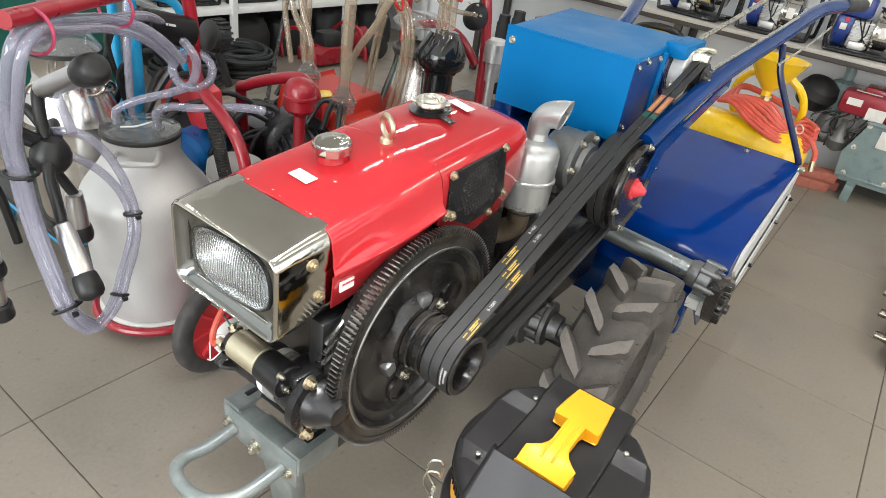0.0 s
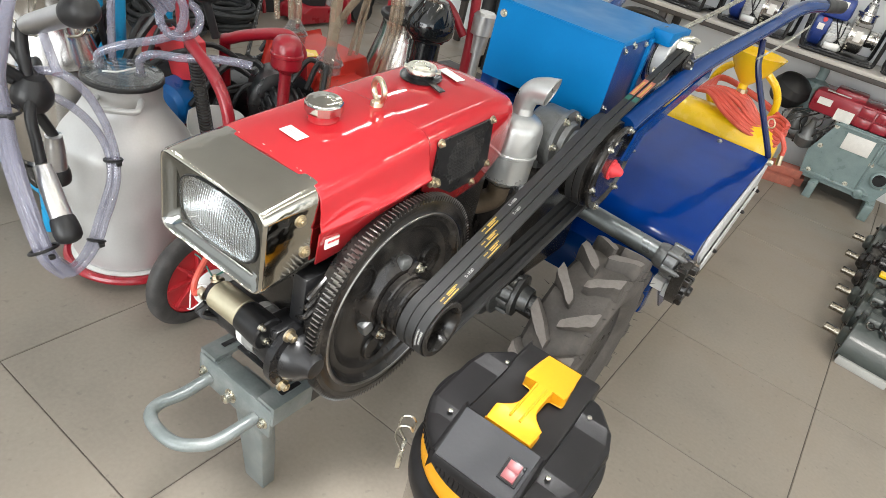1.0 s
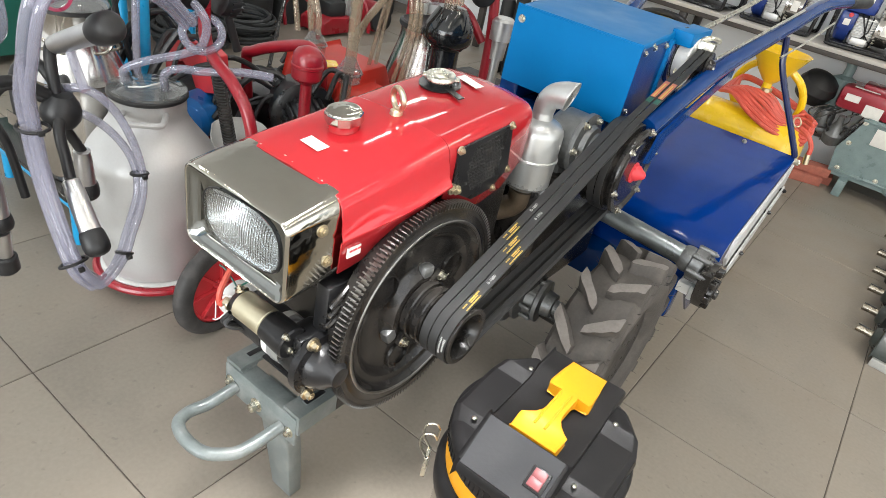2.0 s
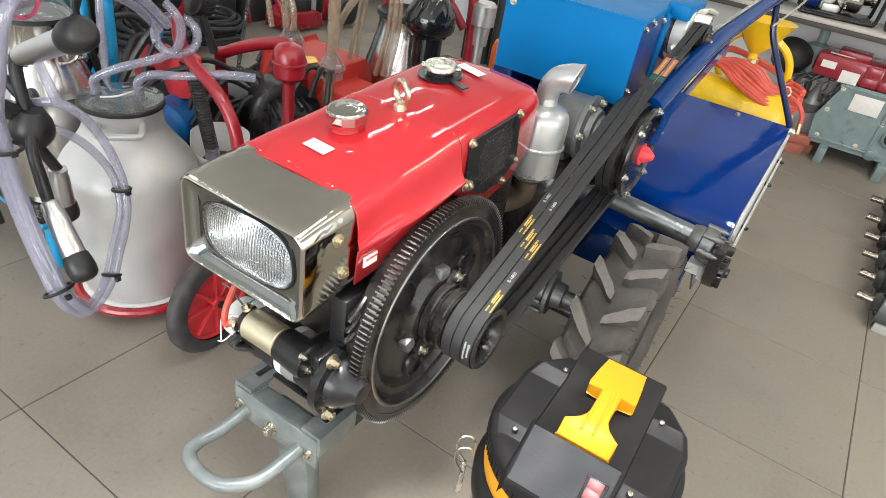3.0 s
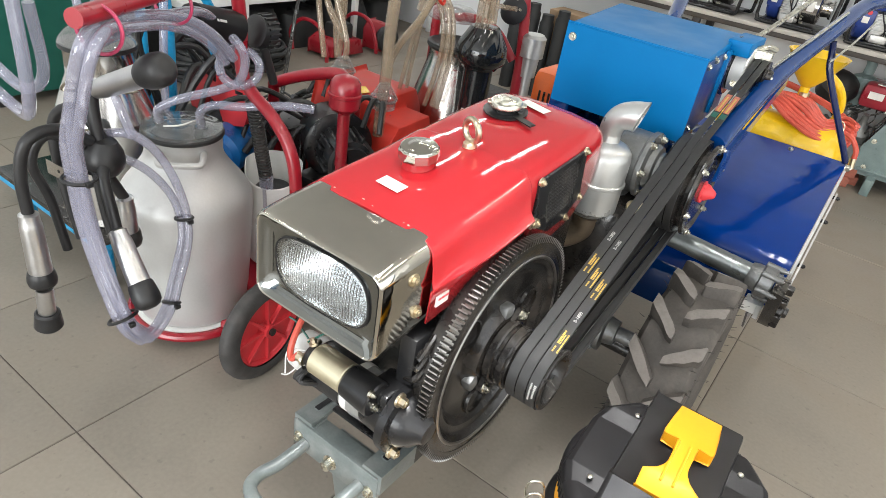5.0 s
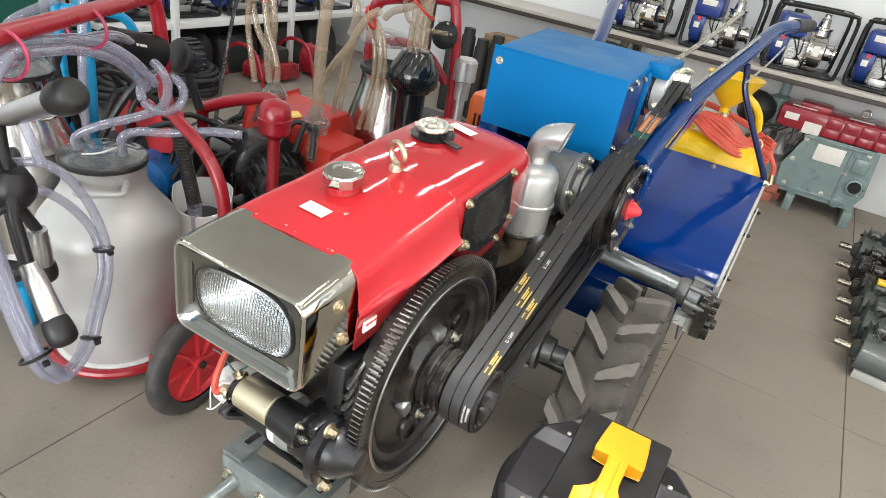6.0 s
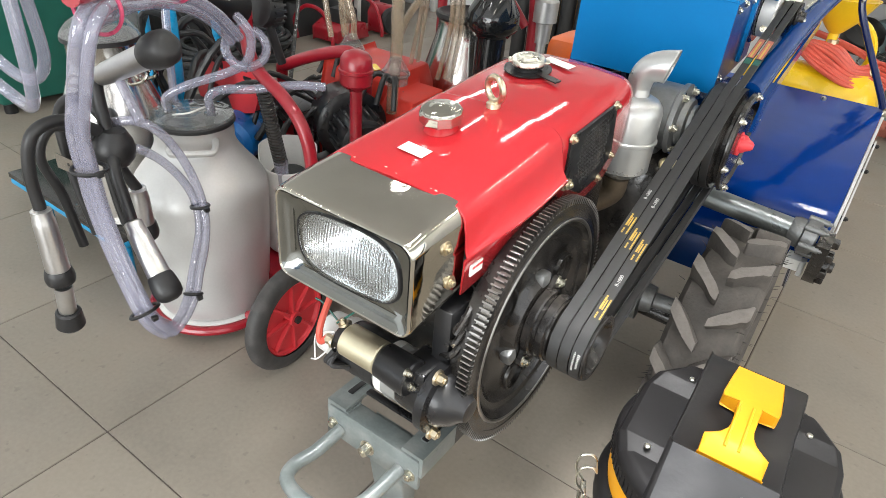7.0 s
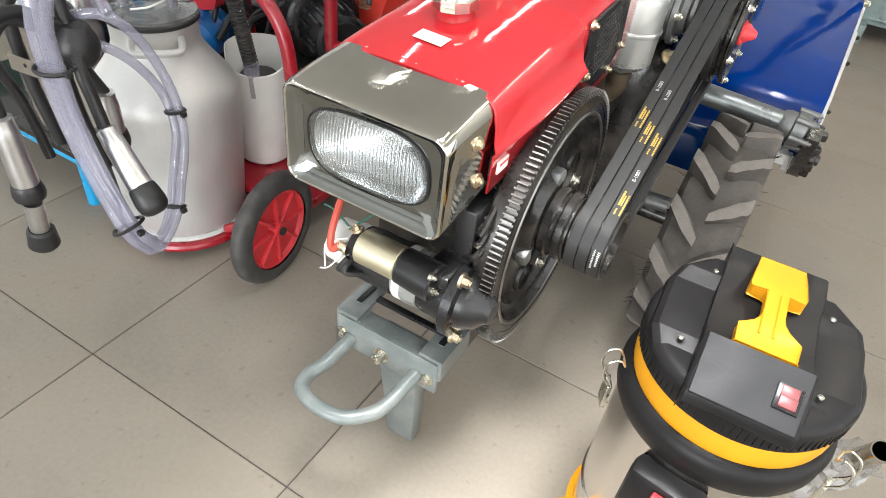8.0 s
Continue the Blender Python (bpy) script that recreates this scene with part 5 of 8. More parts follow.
part("ring", lathe(B(), (SPOT[0], SPOT[1], ROOM_H - 0.012), (0, 0, 1), [(0, 0.075), (0, 0.10), (0.004, 0.105), (0.0115, 0.105), (0.0115, 0.075)], 36, False), WHITE, dl)

# ---- drum vacuum cleaner ----
VX, VY = 1.2465, 0.297
vac = thing("vacuum_cleaner", (VX, VY, 0), "drum vacuum cleaner with black head, yellow band and steel tank", "vacuum cleaner")
VA = radians(-88)          # the switch panel looks this way
VM = Matrix.Translation((VX, VY, 0.012)) @ Matrix.Rotation(VA, 4, 'Z') @ Matrix.Scale(0.97, 4, (1, 0, 0))
part("tank", lathe(B(), (VX, VY, 0.09), (0, 0, 1), [(0, 0.138), (0.004, 0.146), (0.1, 0.148), (0.103, 0.151), (0.107, 0.148), (0.37, 0.150), (0.400, 0.150)], 56), STEEL, vac, "brushed stainless steel tank")
part("tank_collar", lathe(B(), (VX, VY, 0.460), (0, 0, 1), [(0, 0.150), (0.0, 0.156), (0.008, 0.159), (0.035, 0.1605), (0.044, 0.158), (0.052, 0.152), (0.056, 0.140), (0.056, 0.1)], 56), PLASTIC, vac, "black plastic rim")
part("yellow_band", lathe(B(), (VX, VY, 0.505), (0, 0, 1), [(0, 0.140), (0.010, 0.146), (0.018, 0.1475), (0.060, 0.1490), (0.067, 0.146)], 56), YELLOW, vac, "yellow plastic band")
head = part("motor_head", lathe(B(), (VX, VY, 0.559), (0, 0, 1), [(0, 0.140), (0.0, 0.1500), (0.030, 0.1525), (0.036, 0.1515), (0.042, 0.148), (0.046, 0.142), (0.048, 0.134), (0.048, 0.0)], 64), PLASTIC, vac, "black plastic motor head")
bm = B()
for k in range(96):
    a = math.tau * k / 96
    m = Matrix.Translation((VX, VY, 0)) @ Matrix.Rotation(a, 4, 'Z')
    box(bm, (0.147, -0.0012, 0.565), (0.1526, 0.0012, 0.586), 0, m)
tagged(part("knurl", bm, PLASTIC, head), kind="stuff")
# raised bridge, side blocks and switch panel
bm = B()
prof = [(-0.163, 0.575), (-0.161, 0.628), (-0.152, 0.635), (-0.094, 0.634), (-0.066, 0.6195), (0.045, 0.619), (0.062, 0.622), (0.075, 0.640), (0.085, 0.641), (0.158, 0.600), (0.160, 0.575)]
def vrow(y):
    return [VM @ Vector((p, y, q)) for p, q in prof]
loft(bm, [vrow(-0.072), vrow(0.072)], closed=True, cap=True)
part("bridge", soften(bm, 0.005), PLASTIC, head, "raised black centre bridge")
def lobe(bm, sgn):
    """One side of the head's top: a high rear pad, a sloped step, the flat middle and a sloped front."""
    rows = []
    for x, z in ((-0.128, 0.617), (-0.120, 0.6225), (-0.079, 0.6215), (-0.056, 0.6075), (0.062, 0.6065), (0.088, 0.592)):
        far = math.sqrt(0.1525 ** 2 - (0.97 * x) ** 2)
        rows.append([VM @ Vector((x, sgn * y, q)) for y, q in ((0.068, 0.582), (0.068, z), (max(0.069, far - 0.012), z), (max(0.0695, far - 0.003), z - 0.006), (far, max(0.580, z - 0.018)), (far, 0.575))])
    return loft(bm, rows, closed=True, cap=True)
each("head_lobe", PLASTIC, head, lambda bm, sgn: soften(lobe(bm, sgn), 0.0012, 1, 15), [(-1,), (1,)], "stepped black top of the motor head", 16)
# switch panel: black plastic, front light on its slope put into the colour
bm = B()
pan = [Vector((0.084, -0.066, 0.6455)), Vector((0.084, 0.066, 0.6455)), Vector((0.160, 0.064, 0.6035)), Vector((0.160, -0.064, 0.6035))]
rows = [[VM @ p for p in pan], [VM @ (p + Vector((-0.002, 0, -0.006))) for p in pan]]
loft(bm, rows, closed=True, cap=True)
part("switch_panel", bm, GREYLITPLASTIC, head, "black switch panel lightened as if lit from the front")
PM = VM @ Matrix.Translation((0.123, 0.044, 0.6245)) @ pose(0, 0, 0, 0, 29.3, 0)
sw = part("switch_frame", box(B(), (-0.018, -0.0155, -0.002), (0.018, 0.0155, 0.003), 0.001, PM), BLACK, head)
bm = B()
box(bm, (-0.015, -0.0105, 0.0), (0.0, 0.0105, 0.0055), 0.001, PM)
box(bm, (0.0, -0.0105, 0.0), (0.015, 0.0105, 0.0085), 0.001, PM)
part("switch", bm, SWITCH, sw, "red rocker switch")
each("screw", ZINC, head, lambda bm, x, y: lathe(bm, (x, y, 0.6182 if y < 0.3 else 0.6332), (0, 0, 1), [(0, 0.0046), (0.0022, 0.0042), (0.003, 0.003), (0.003, 0)], 14), [(1.155, 0.222), (1.163, 0.378), (1.330, 0.376), (1.336, 0.228)])
# yellow carry handle
bm = B()
T1H = [(-0.148, 0.038), (-0.110, 0.044), (-0.064, 0.0475), (-0.058, 0.044), (-0.056, 0.0200), (-0.04, 0.0185), (0.0, 0.0180), (0.012, 0.0205), (0.024, 0.028), (0.034, 0.040), (0.040, 0.048), (0.046, 0.050), (0.078, 0.048)]
T1 = [(x * 0.95, y * 0.82 + 0.004) for x, y in T1H] + [(x * 0.95, -y * 0.82 + 0.004) for x, y in reversed(T1H)]
def hz(x):
    return 0.629 + 0.009 * math.cos((x + 0.035) / 0.115 * 1.3)
n = len(T1)
top = [bm.verts.new(VM @ Vector((x, y, hz(x) + 0.008))) for x, y in T1]
bot = [bm.verts.new(VM @ Vector((x, y, hz(x) - 0.012 if x < -0.05 or x > 0.05 else hz(x) - 0.004))) for x, y in T1]
bm.faces.new(top), bm.faces.new(list(reversed(bot)))
for k in range(n):
    bm.faces.new((top[k], top[(k + 1) % n], bot[(k + 1) % n], bot[k]))
bmesh.ops.triangulate(bm, faces=[f for f in bm.faces if len(f.verts) > 4])
handle = part("carry_handle", soften(bm, 0.004, 2, 50), YELLOW, vac, "yellow T-shaped carry handle")
bm = B()
for y in (-0.009, 0.009):
    tube(bm, [VM @ Vector((x, y, hz(x) + 0.009)) for x in (-0.05, -0.02, 0.01, 0.045)], 0.0022, 6, 3)
pieces("handle_rib", bm, YELLOW, handle)
# latches
for a in (-155, -20):
    m = Matrix.Translation((VX, VY, 0)) @ Matrix.Rotation(radians(a), 4, 'Z')
    bm = B()
    for s in (-0.012, 0.012):
        tube(bm, [m @ Vector(p) for p in ((0.172, s, 0.47), (0.190, s, 0.50), (0.188, s, 0.528), (0.172, s, 0.535), (0.164, s, 0.525))], 0.0018, 6, 4)
    tube(bm, [m @ Vector(p) for p in ((0.164, -0.012, 0.525), (0.164, 0.012, 0.525))], 0.0018, 6, 1)
    prism_lo = box(bm, (0.170, -0.014, 0.425), (0.178, 0.014, 0.475), 0.001, m)
    part("latch", bm, ZINC, vac, "sprung steel wire latch")
# inlet socket, base ring and castors
SM = Matrix.Translation((VX, VY, 0)) @ Matrix.Rotation(radians(-98), 4, 'Z')
bm = B()
box(bm, (0.14, -0.055, 0.33), (0.185, 0.055, 0.44), 0.012, SM)
inlet = part("inlet_block", bm, PLASTIC, vac, "black hose inlet block")
bm = B()
box(bm, (0.186, -0.012, 0.415), (0.200, 0.012, 0.430), 0.003, SM)
box(bm, (0.186, -0.02, 0.375), (0.198, 0.004, 0.392), 0.003, SM)
pieces("release_button", bm, REDPLASTIC, inlet, "red release tab")
base = part("base_ring", lathe(B(), (VX, VY, 0.06), (0, 0, 1), [(0, 0.12), (0, 0.155), (0.03, 0.158), (0.034, 0.15), (0.034, 0.1)], 48), YELLOW, vac, "yellow plastic base")
for a in (-148, -58, 32, 122):
    m = Matrix.Translation((VX, VY, 0)) @ Matrix.Rotation(radians(a), 4, 'Z')
    bm = B()
    rows = []
    for x, hw, h in ((0.13, 0.05, 0.112), (0.17, 0.045, 0.105), (0.20, 0.040, 0.090), (0.225, 0.034, 0.078), (0.24, 0.024, 0.070)):
        rows.append([m @ Vector((x, y * hw, z)) for y, z in ((-1, 0.045), (-1, h * 0.75), (-0.7, h), (0.7, h), (1, h * 0.75), (1, 0.045))])
    loft(bm, rows, closed=True, cap=True)
    foot = part("castor_arm", bm, YELLOW, base, "yellow castor arm", 60)
    bm = B()
    lathe(bm, m @ Vector((0.205, 0, 0.086)), (0, 0, 1), [(0, 0.020), (0.006, 0.020), (0.007, 0.016), (0.004, 0.014), (0.004, 0.0)], 20)
    lathe(bm, m @ Vector((0.205, -0.012, 0.0225)), m.to_3x3() @ Vector((0, 1, 0)), [(0, 0.018), (0.003, 0.0225), (0.021, 0.0225), (0.024, 0.018)], 18)
    cyl(bm, m @ Vector((0.205, 0, 0.02)), m @ Vector((0.205, 0, 0.06)), 0.006, None, 8)
    part("castor", bm, GREYLITPLASTIC if a != -148 else YELLOW, base)

# wrapped suction tube beside the vacuum cleaner
wt = thing("suction_tube", (1.50, 0.50, 0), "chrome suction tube in clear plastic wrap standing by the vacuum cleaner", "vacuum tube")
bm = B()
a, b = Vector((1.515, 0.44, 0.385)), Vector((1.50, 0.62, 0.02))
lathe(bm, a, b - a, [(0.0, 0.016), (0.0, 0.0185), (0.38, 0.0185), (0.38, 0.0)], 24, False)
part("tube", bm, CHROME, wt)
bm = B()
rnd = random.Random(3)
rows = []
ax, u, w = frame_of(b - a)
for i in range(16):
    d = 0.06 + 0.34 * i / 15
    rows.append([a + ax * d + (u * math.cos(math.tau * k / 14) + w * math.sin(math.tau * k / 14)) * (0.030 + rnd.uniform(-0.008, 0.012)) for k in range(14)])
loft(bm, rows, closed=True)
part("wrap", bm, WRAP, wt, "crumpled clear plastic wrap", 20)

# ---- aluminium milking machine on a red cart ----
cart = thing("milking_machine", (-0.10, 0.52, 0), "red-framed milking machine cart with clear hoses and steel teat cups", "milking machine")
CX, CY = -0.218, 0.495
bm = B()
tube(bm, [(-0.10, 0.574, 1.05), (0.02, 0.355, 1.05), (0.150, 0.116, 1.05), (0.186, 0.050, 1.05)], 0.017, 14, 6)
tube(bm, [(-0.02, 0.43, 1.05), (-0.09, 0.556, 1.05), (-0.10, 0.585, 1.03), (-0.10, 0.60, 0.92), (-0.098, 0.60, 0.81), (-0.06, 0.60, 0.76), (0.02, 0.60, 0.72), (0.085, 0.60, 0.66), (0.115, 0.60, 0.57), (0.118, 0.60, 0.40), (0.115, 0.59, 0.16)], 0.017, 14, 6)
part("handle_frame", bm, RED2, cart, "red bent-tube frame")
bm = B()
ring(bm, (CX, CY, 0.040), (0, 0, 1), 0.180, 0.014, 48, 10)
tube(bm, [(CX + 0.10, CY + 0.16, 0.085), (0.0, 0.66, 0.09), (0.115, 0.60, 0.16)], 0.014, 10)
tube(bm, [(CX + 0.175, CY - 0.02, 0.060), (0.02, 0.50, 0.10), (0.075, 0.51, 0.145), (0.115, 0.59, 0.165)], 0.014, 10)
cyl(bm, (0.06, 0.480, 0.157), (0.150, 0.475, 0.157), 0.009, None, 12)
box(bm, (-0.32, 0.60, 0.10), (0.12, 1.10, 0.13), 0.006)
for x, y in ((-0.30, 0.62), (-0.30, 1.05), (CX - 0.12, CY - 0.1)):
    cyl(bm, (x, y, 0.0), (x, y, 0.10), 0.014, None, 12)
part("base_frame", bm, RED2, cart, "red tubular base frame")
def cart_wheel(c, axis, parent, R=0.135):
    c, a = Vector(c), Vector(axis).normalized()
    w = part("wheel", lathe(B(), c - a * 0.022, a, [(0.0, R * 0.72), (-0.002, R * 0.80), (0.0, R * 0.9), (0.006, R * 0.97), (0.014, R), (0.030, R), (0.038, R * 0.97), (0.044, R * 0.9), (0.046, R * 0.80), (0.044, R * 0.72)], 48, False), WORNRUBBER, parent, "black rubber tyre on a red spoked hub")
    bm = B()
    hb = B()
    lathe(hb, c - a * 0.018, a, [(0.004, R * 0.74), (0.0, R * 0.70), (0.004, R * 0.66), (0.012, R * 0.64), (0.014, R * 0.2), (0.022, R * 0.2), (0.024, R * 0.64), (0.032, R * 0.66), (0.036, R * 0.70), (0.032, R * 0.74)], 40, False)
    lathe(hb, c - a * 0.026, a, [(0, 0), (0, R * 0.13), (0.05, R * 0.13), (0.05, 0)], 18)
    part("hub", hb, REDPLASTIC, w, "red plastic hub")
    aa, u, v = frame_of(a)
    for k in range(8):
        an = math.tau * k / 8
        d = u * math.cos(an) + v * math.sin(an)
        s = d.cross(a)
        m = Matrix((d, s, a)).transposed().to_4x4()
        m.translation = c
        box(bm, (R * 0.12, -0.004, -0.017), (R * 0.68, 0.004, 0.017), 0.001, m)
    pieces("spoke", bm, REDPLASTIC, w)
    part("axle_nut", cyl(B(), c - a * 0.034, c - a * 0.024, R * 0.07, None, 10), CAST, w)
cart_wheel((0.142, 0.475, 0.157), (-1, -0.10, 0), cart, 0.157)
cart_wheel((-0.50, 0.56, 0.157), (-1, -0.10, 0), cart, 0.157)
# regulator, knob and pressure unit on the frame
bm = B()
cyl(bm, (-0.088, 0.450, 0.952), (-0.10, 0.59, 0.915), 0.039, 0.041, 28, 0.005)
cyl(bm, (-0.087, 0.436, 0.956), (-0.088, 0.452, 0.951), 0.033, None, 24, 0.004)
reg = part("regulator", bm, PLASTIC, cart, "black vacuum regulator with white print")
part("print", bars(B(), (-0.0425, 0.490, 0.955), Vector((-0.05, 1, -0.24)).normalized(), Vector((-0.5, 0.1, 0.8)).normalized(), (0.006, 0.02), 0.006), WHITEPRINT, reg)
bm = B()
lathe(bm, (-0.10, 0.64, 0.905), (0, 1, -0.24), [(0, 0.03), (0.005, 0.042), (0.05, 0.042), (0.055, 0.034), (0.06, 0.0)], 18)
cyl(bm, (-0.10, 0.66, 0.90), (-0.09, 0.70, 0.76), 0.012, None, 12)
part("knob", bm, RUBBER, reg, "ribbed black knob")
each("knob_rib", RUBBER, reg, lambda bm, k: box(bm, (0.038, 0, -0.003), (0.046, 0.035, 0.003), 0, Matrix.Translation((-0.10, 0.66, 0.90)) @ Matrix.Rotation(math.tau * k / 18, 4, 'Y')), [(k,) for k in range(18)])

# aluminium can with clear lid
can = thing("milk_can", (CX, CY, 0.055), "dull aluminium milk can with black-rimmed clear lid on the cart", "milk can")
part("body", lathe(B(), (CX, CY, 0.055), (0, 0, 1), [(0, 0), (0, 0.150), (0.004, 0.158), (0.02, 0.163), (0.06, 0.166), (0.18, 0.174), (0.30, 0.180), (0.355, 0.1822), (0.370, 0.1825), (0.382, 0.1815), (0.393, 0.1785), (0.404, 0.1733), (0.414, 0.167), (0.426, 0.158), (0.446, 0.142), (0.464, 0.1285), (0.478, 0.119), (0.490, 0.1115), (0.502, 0.106), (0.513, 0.103), (0.555, 0.103), (0.561, 0.106), (0.562, 0.098), (0.50, 0.098), (0.40, 0.150), (0.02, 0.146)], 72, False), CAN, can, "brushed dull aluminium body", 60)
part("foot_ring", lathe(B(), (CX, CY, 0.045), (0, 0, 1), [(0, 0.140), (0, 0.170), (0.008, 0.170), (0.01, 0.14)], 56), WHITEPLASTIC, can)
for s in (-1, 1):
    a = radians(-38 + (0 if s > 0 else 180))
    m = Matrix.Translation((CX, CY, 0)) @ Matrix.Rotation(a, 4, 'Z')
    bm = B()
    tube(bm, [m @ Vector(p) for p in ((0.085, -0.055, 0.592), (0.130, -0.055, 0.590), (0.148, -0.045, 0.585), (0.150, 0, 0.585), (0.148, 0.045, 0.585), (0.130, 0.055, 0.590), (0.085, 0.055, 0.592))], 0.0085, 10, 5)
    part("handle", bm, CAN, can)
part("gasket", lathe(B(), (CX, CY, 0.615), (0, 0, 1), [(0, 0.085), (0, 0.106), (0.004, 0.109), (0.010, 0.109), (0.014, 0.106), (0.014, 0.085)], 56, False), RUBBER, can, "black rubber gasket")
lid = part("lid", lathe(B(), (CX, CY, 0.6295), (0, 0, 1), [(0, 0.08), (0, 0.105), (0.008, 0.105), (0.010, 0.085), (0.014, 0.075), (0.016, 0.0)], 56), LID, can, "clear acrylic lid")
lid.visible_shadow = False
part("lid_float", tube(B(), [(CX + 0.005, CY - 0.06, 0.648), (CX + 0.03, CY - 0.03, 0.652), (CX + 0.03, CY + 0.01, 0.655), (CX + 0.01, CY + 0.05, 0.648)], 0.0025, 6), WHITEPLASTIC, can)
bm = B()
for p in ((CX - 0.035, CY - 0.045), (CX + 0.055, CY + 0.02)):
    lathe(bm, (*p, 0.644), (0, 0, 1), [(0, 0.018), (0.006, 0.018), (0.007, 0.012), (0.03, 0.011)], 16)
pieces("lid_nozzle", bm, LID, can)

# clear hoses
def hose(pts, r, material=None, parent=None, label="", name="hose", n=7):
    return part(name, tube(B(), pts, r, 12, n), material or PVC, parent or cart, label)
hose([(CX - 0.035, CY - 0.045, 0.645), (CX - 0.035, CY - 0.045, 0.68), (CX + 0.01, CY - 0.01, 0.715), (CX + 0.09, CY + 0.06, 0.755), (-0.06, 0.565, 0.80), (-0.045, 0.565, 0.87), (-0.075, 0.52, 0.935), (-0.03, 0.42, 0.985), (0.08, 0.22, 1.00), (0.16, 0.07, 0.99)], 0.0115, None, None, "clear PVC vacuum hose")
hose([(CX + 0.055, CY + 0.02, 0.645), (CX + 0.055, CY + 0.02, 0.69), (CX + 0.085, CY + 0.045, 0.712), (-0.06, 0.57, 0.725), (0.02, 0.64, 0.74), (0.07, 0.70, 0.735)], 0.0115)
_a, _u, _w = frame_of((0.62, -0.70, 0.35))
_lc = Vector((-0.088, 0.585, 0.82))
hose([_lc + (_u * math.cos(math.tau * k / 12) + _w * math.sin(math.tau * k / 12)) * 0.047 + _a * 0.022 * math.cos(math.tau * k / 12) for k in range(13)], 0.0115)
bundle = [(-0.016, 0.500, 0.868), (0.005, 0.440, 0.927), (0.022, 0.375, 0.968), (0.047, 0.300, 0.994), (0.092, 0.220, 1.010), (0.129, 0.150, 1.020), (0.176, 0.095, 1.026), (0.195, 0.062, 1.007), (0.181, 0.050, 0.957), (0.145, 0.050, 0.883), (0.109, 0.050, 0.805), (0.095, 0.057, 0.730), (0.096, 0.060, 0.645), (0.119, 0.063, 0.550), (0.151, 0.066, 0.467), (0.171, 0.068, 0.428), (0.184, 0.080, 0.388), (0.179, 0.110, 0.345)]
bundle = spline(bundle, 2)
for side_, back, r in ((-0.0105, 0.0, 0.0108), (0.0110, 0.002, 0.0112), (0.0, 0.0195, 0.0105)):
    line = []
    for k, p in enumerate(bundle):
        tg = (bundle[min(k + 1, len(bundle) - 1)] - bundle[max(k - 1, 0)]).normalized()
        u_ = tg.cross(Vector((0.62, -0.72, 0.30))).normalized()
        line.append(p + u_ * side_ + tg.cross(u_).normalized() * back)
    hose(line, r, None, None, "clear PVC hose in a tied bundle", n=3)
hose([(-0.054, 0.160, 0.739), (-0.016, 0.180, 0.754), (0.020, 0.205, 0.761), (0.038, 0.235, 0.741), (0.045, 0.265, 0.698), (0.059, 0.285, 0.643), (0.072, 0.295, 0.588), (0.082, 0.295, 0.548), (0.097, 0.285, 0.506), (0.116, 0.260, 0.463), (0.132, 0.230, 0.422), (0.146, 0.205, 0.385), (0.159, 0.165, 0.349), (0.163, 0.125, 0.330), (0.163, 0.095, 0.363), (0.162, 0.075, 0.409), (0.157, 0.065, 0.471), (0.121, 0.062, 0.551), (0.096, 0.060, 0.645), (0.099, 0.057, 0.732), (0.115, 0.050, 0.807), (0.134, 0.047, 0.876)], 0.0100)
hose([(-0.056, 0.150, 0.693), (-0.015, 0.170, 0.704), (0.015, 0.200, 0.700), (0.026, 0.235, 0.672), (0.036, 0.265, 0.633), (0.048, 0.285, 0.589), (0.062, 0.290, 0.546), (0.079, 0.280, 0.499), (0.093, 0.255, 0.454), (0.111, 0.225, 0.414), (0.125, 0.200, 0.377), (0.140, 0.160, 0.341), (0.146, 0.120, 0.333), (0.163, 0.085, 0.388), (0.154, 0.075, 0.434), (0.122, 0.072, 0.520), (0.098, 0.068, 0.618), (0.092, 0.065, 0.715), (0.107, 0.058, 0.802), (0.127, 0.055, 0.873)], 0.0095)
bm = B()
for c, ax, R in (((0.098, 0.060, 0.728), (0.02, 0.05, 1), 0.030), ((0.170, 0.070, 0.425), (0.42, 0.1, -0.8), 0.030), ((0.074, 0.292, 0.548), (0.2, -0.1, -1), 0.0195), ((0.138, 0.203, 0.381), (0.35, -0.4, -0.9), 0.0185)):
    ring(bm, c, ax, R, 0.004, 20, 6)
    a_, u_, w_ = frame_of(ax)
    box(bm, Vector(c) + Vector((R, -0.006, -0.005)), Vector(c) + Vector((R + 0.010, 0.006, 0.005)), 0.001)
pieces("cable_tie", bm, RUBBER, cart, "black cable tie")
bm = B()
ring(bm, (0.155, 0.105, 1.02), (0.48, -0.87, 0.0), 0.042, 0.0035, 28, 6)
ring(bm, (0.03, 0.33, 1.02), (0.48, -0.87, 0.0), 0.040, 0.0035, 28, 6)
pieces("tie_ring", bm, PINK, cart, "pink plastic tie ring")
# claw and teat cups
bm = B()
lathe(bm, (0.0, 0.155, 0.665), (0.1, 0.1, 1), [(0.008, 0.016), (0.014, 0.032), (0.032, 0.042), (0.05, 0.042), (0.066, 0.037), (0.086, 0.024), (0.090, 0.0)], 28)
claw = part("claw", bm, RUBBER, cart, "black milking claw")
bm = B()
prism(bm, [(-0.10, 0.655), (0.02, 0.667), (0.045, 0.678), (0.045, 0.697), (0.015, 0.695), (-0.10, 0.687)], "y", 0.088, 0.091)
plate = part("claw_bracket", soften(bm, 0.001), STEEL, claw, "slotted bright steel bracket")
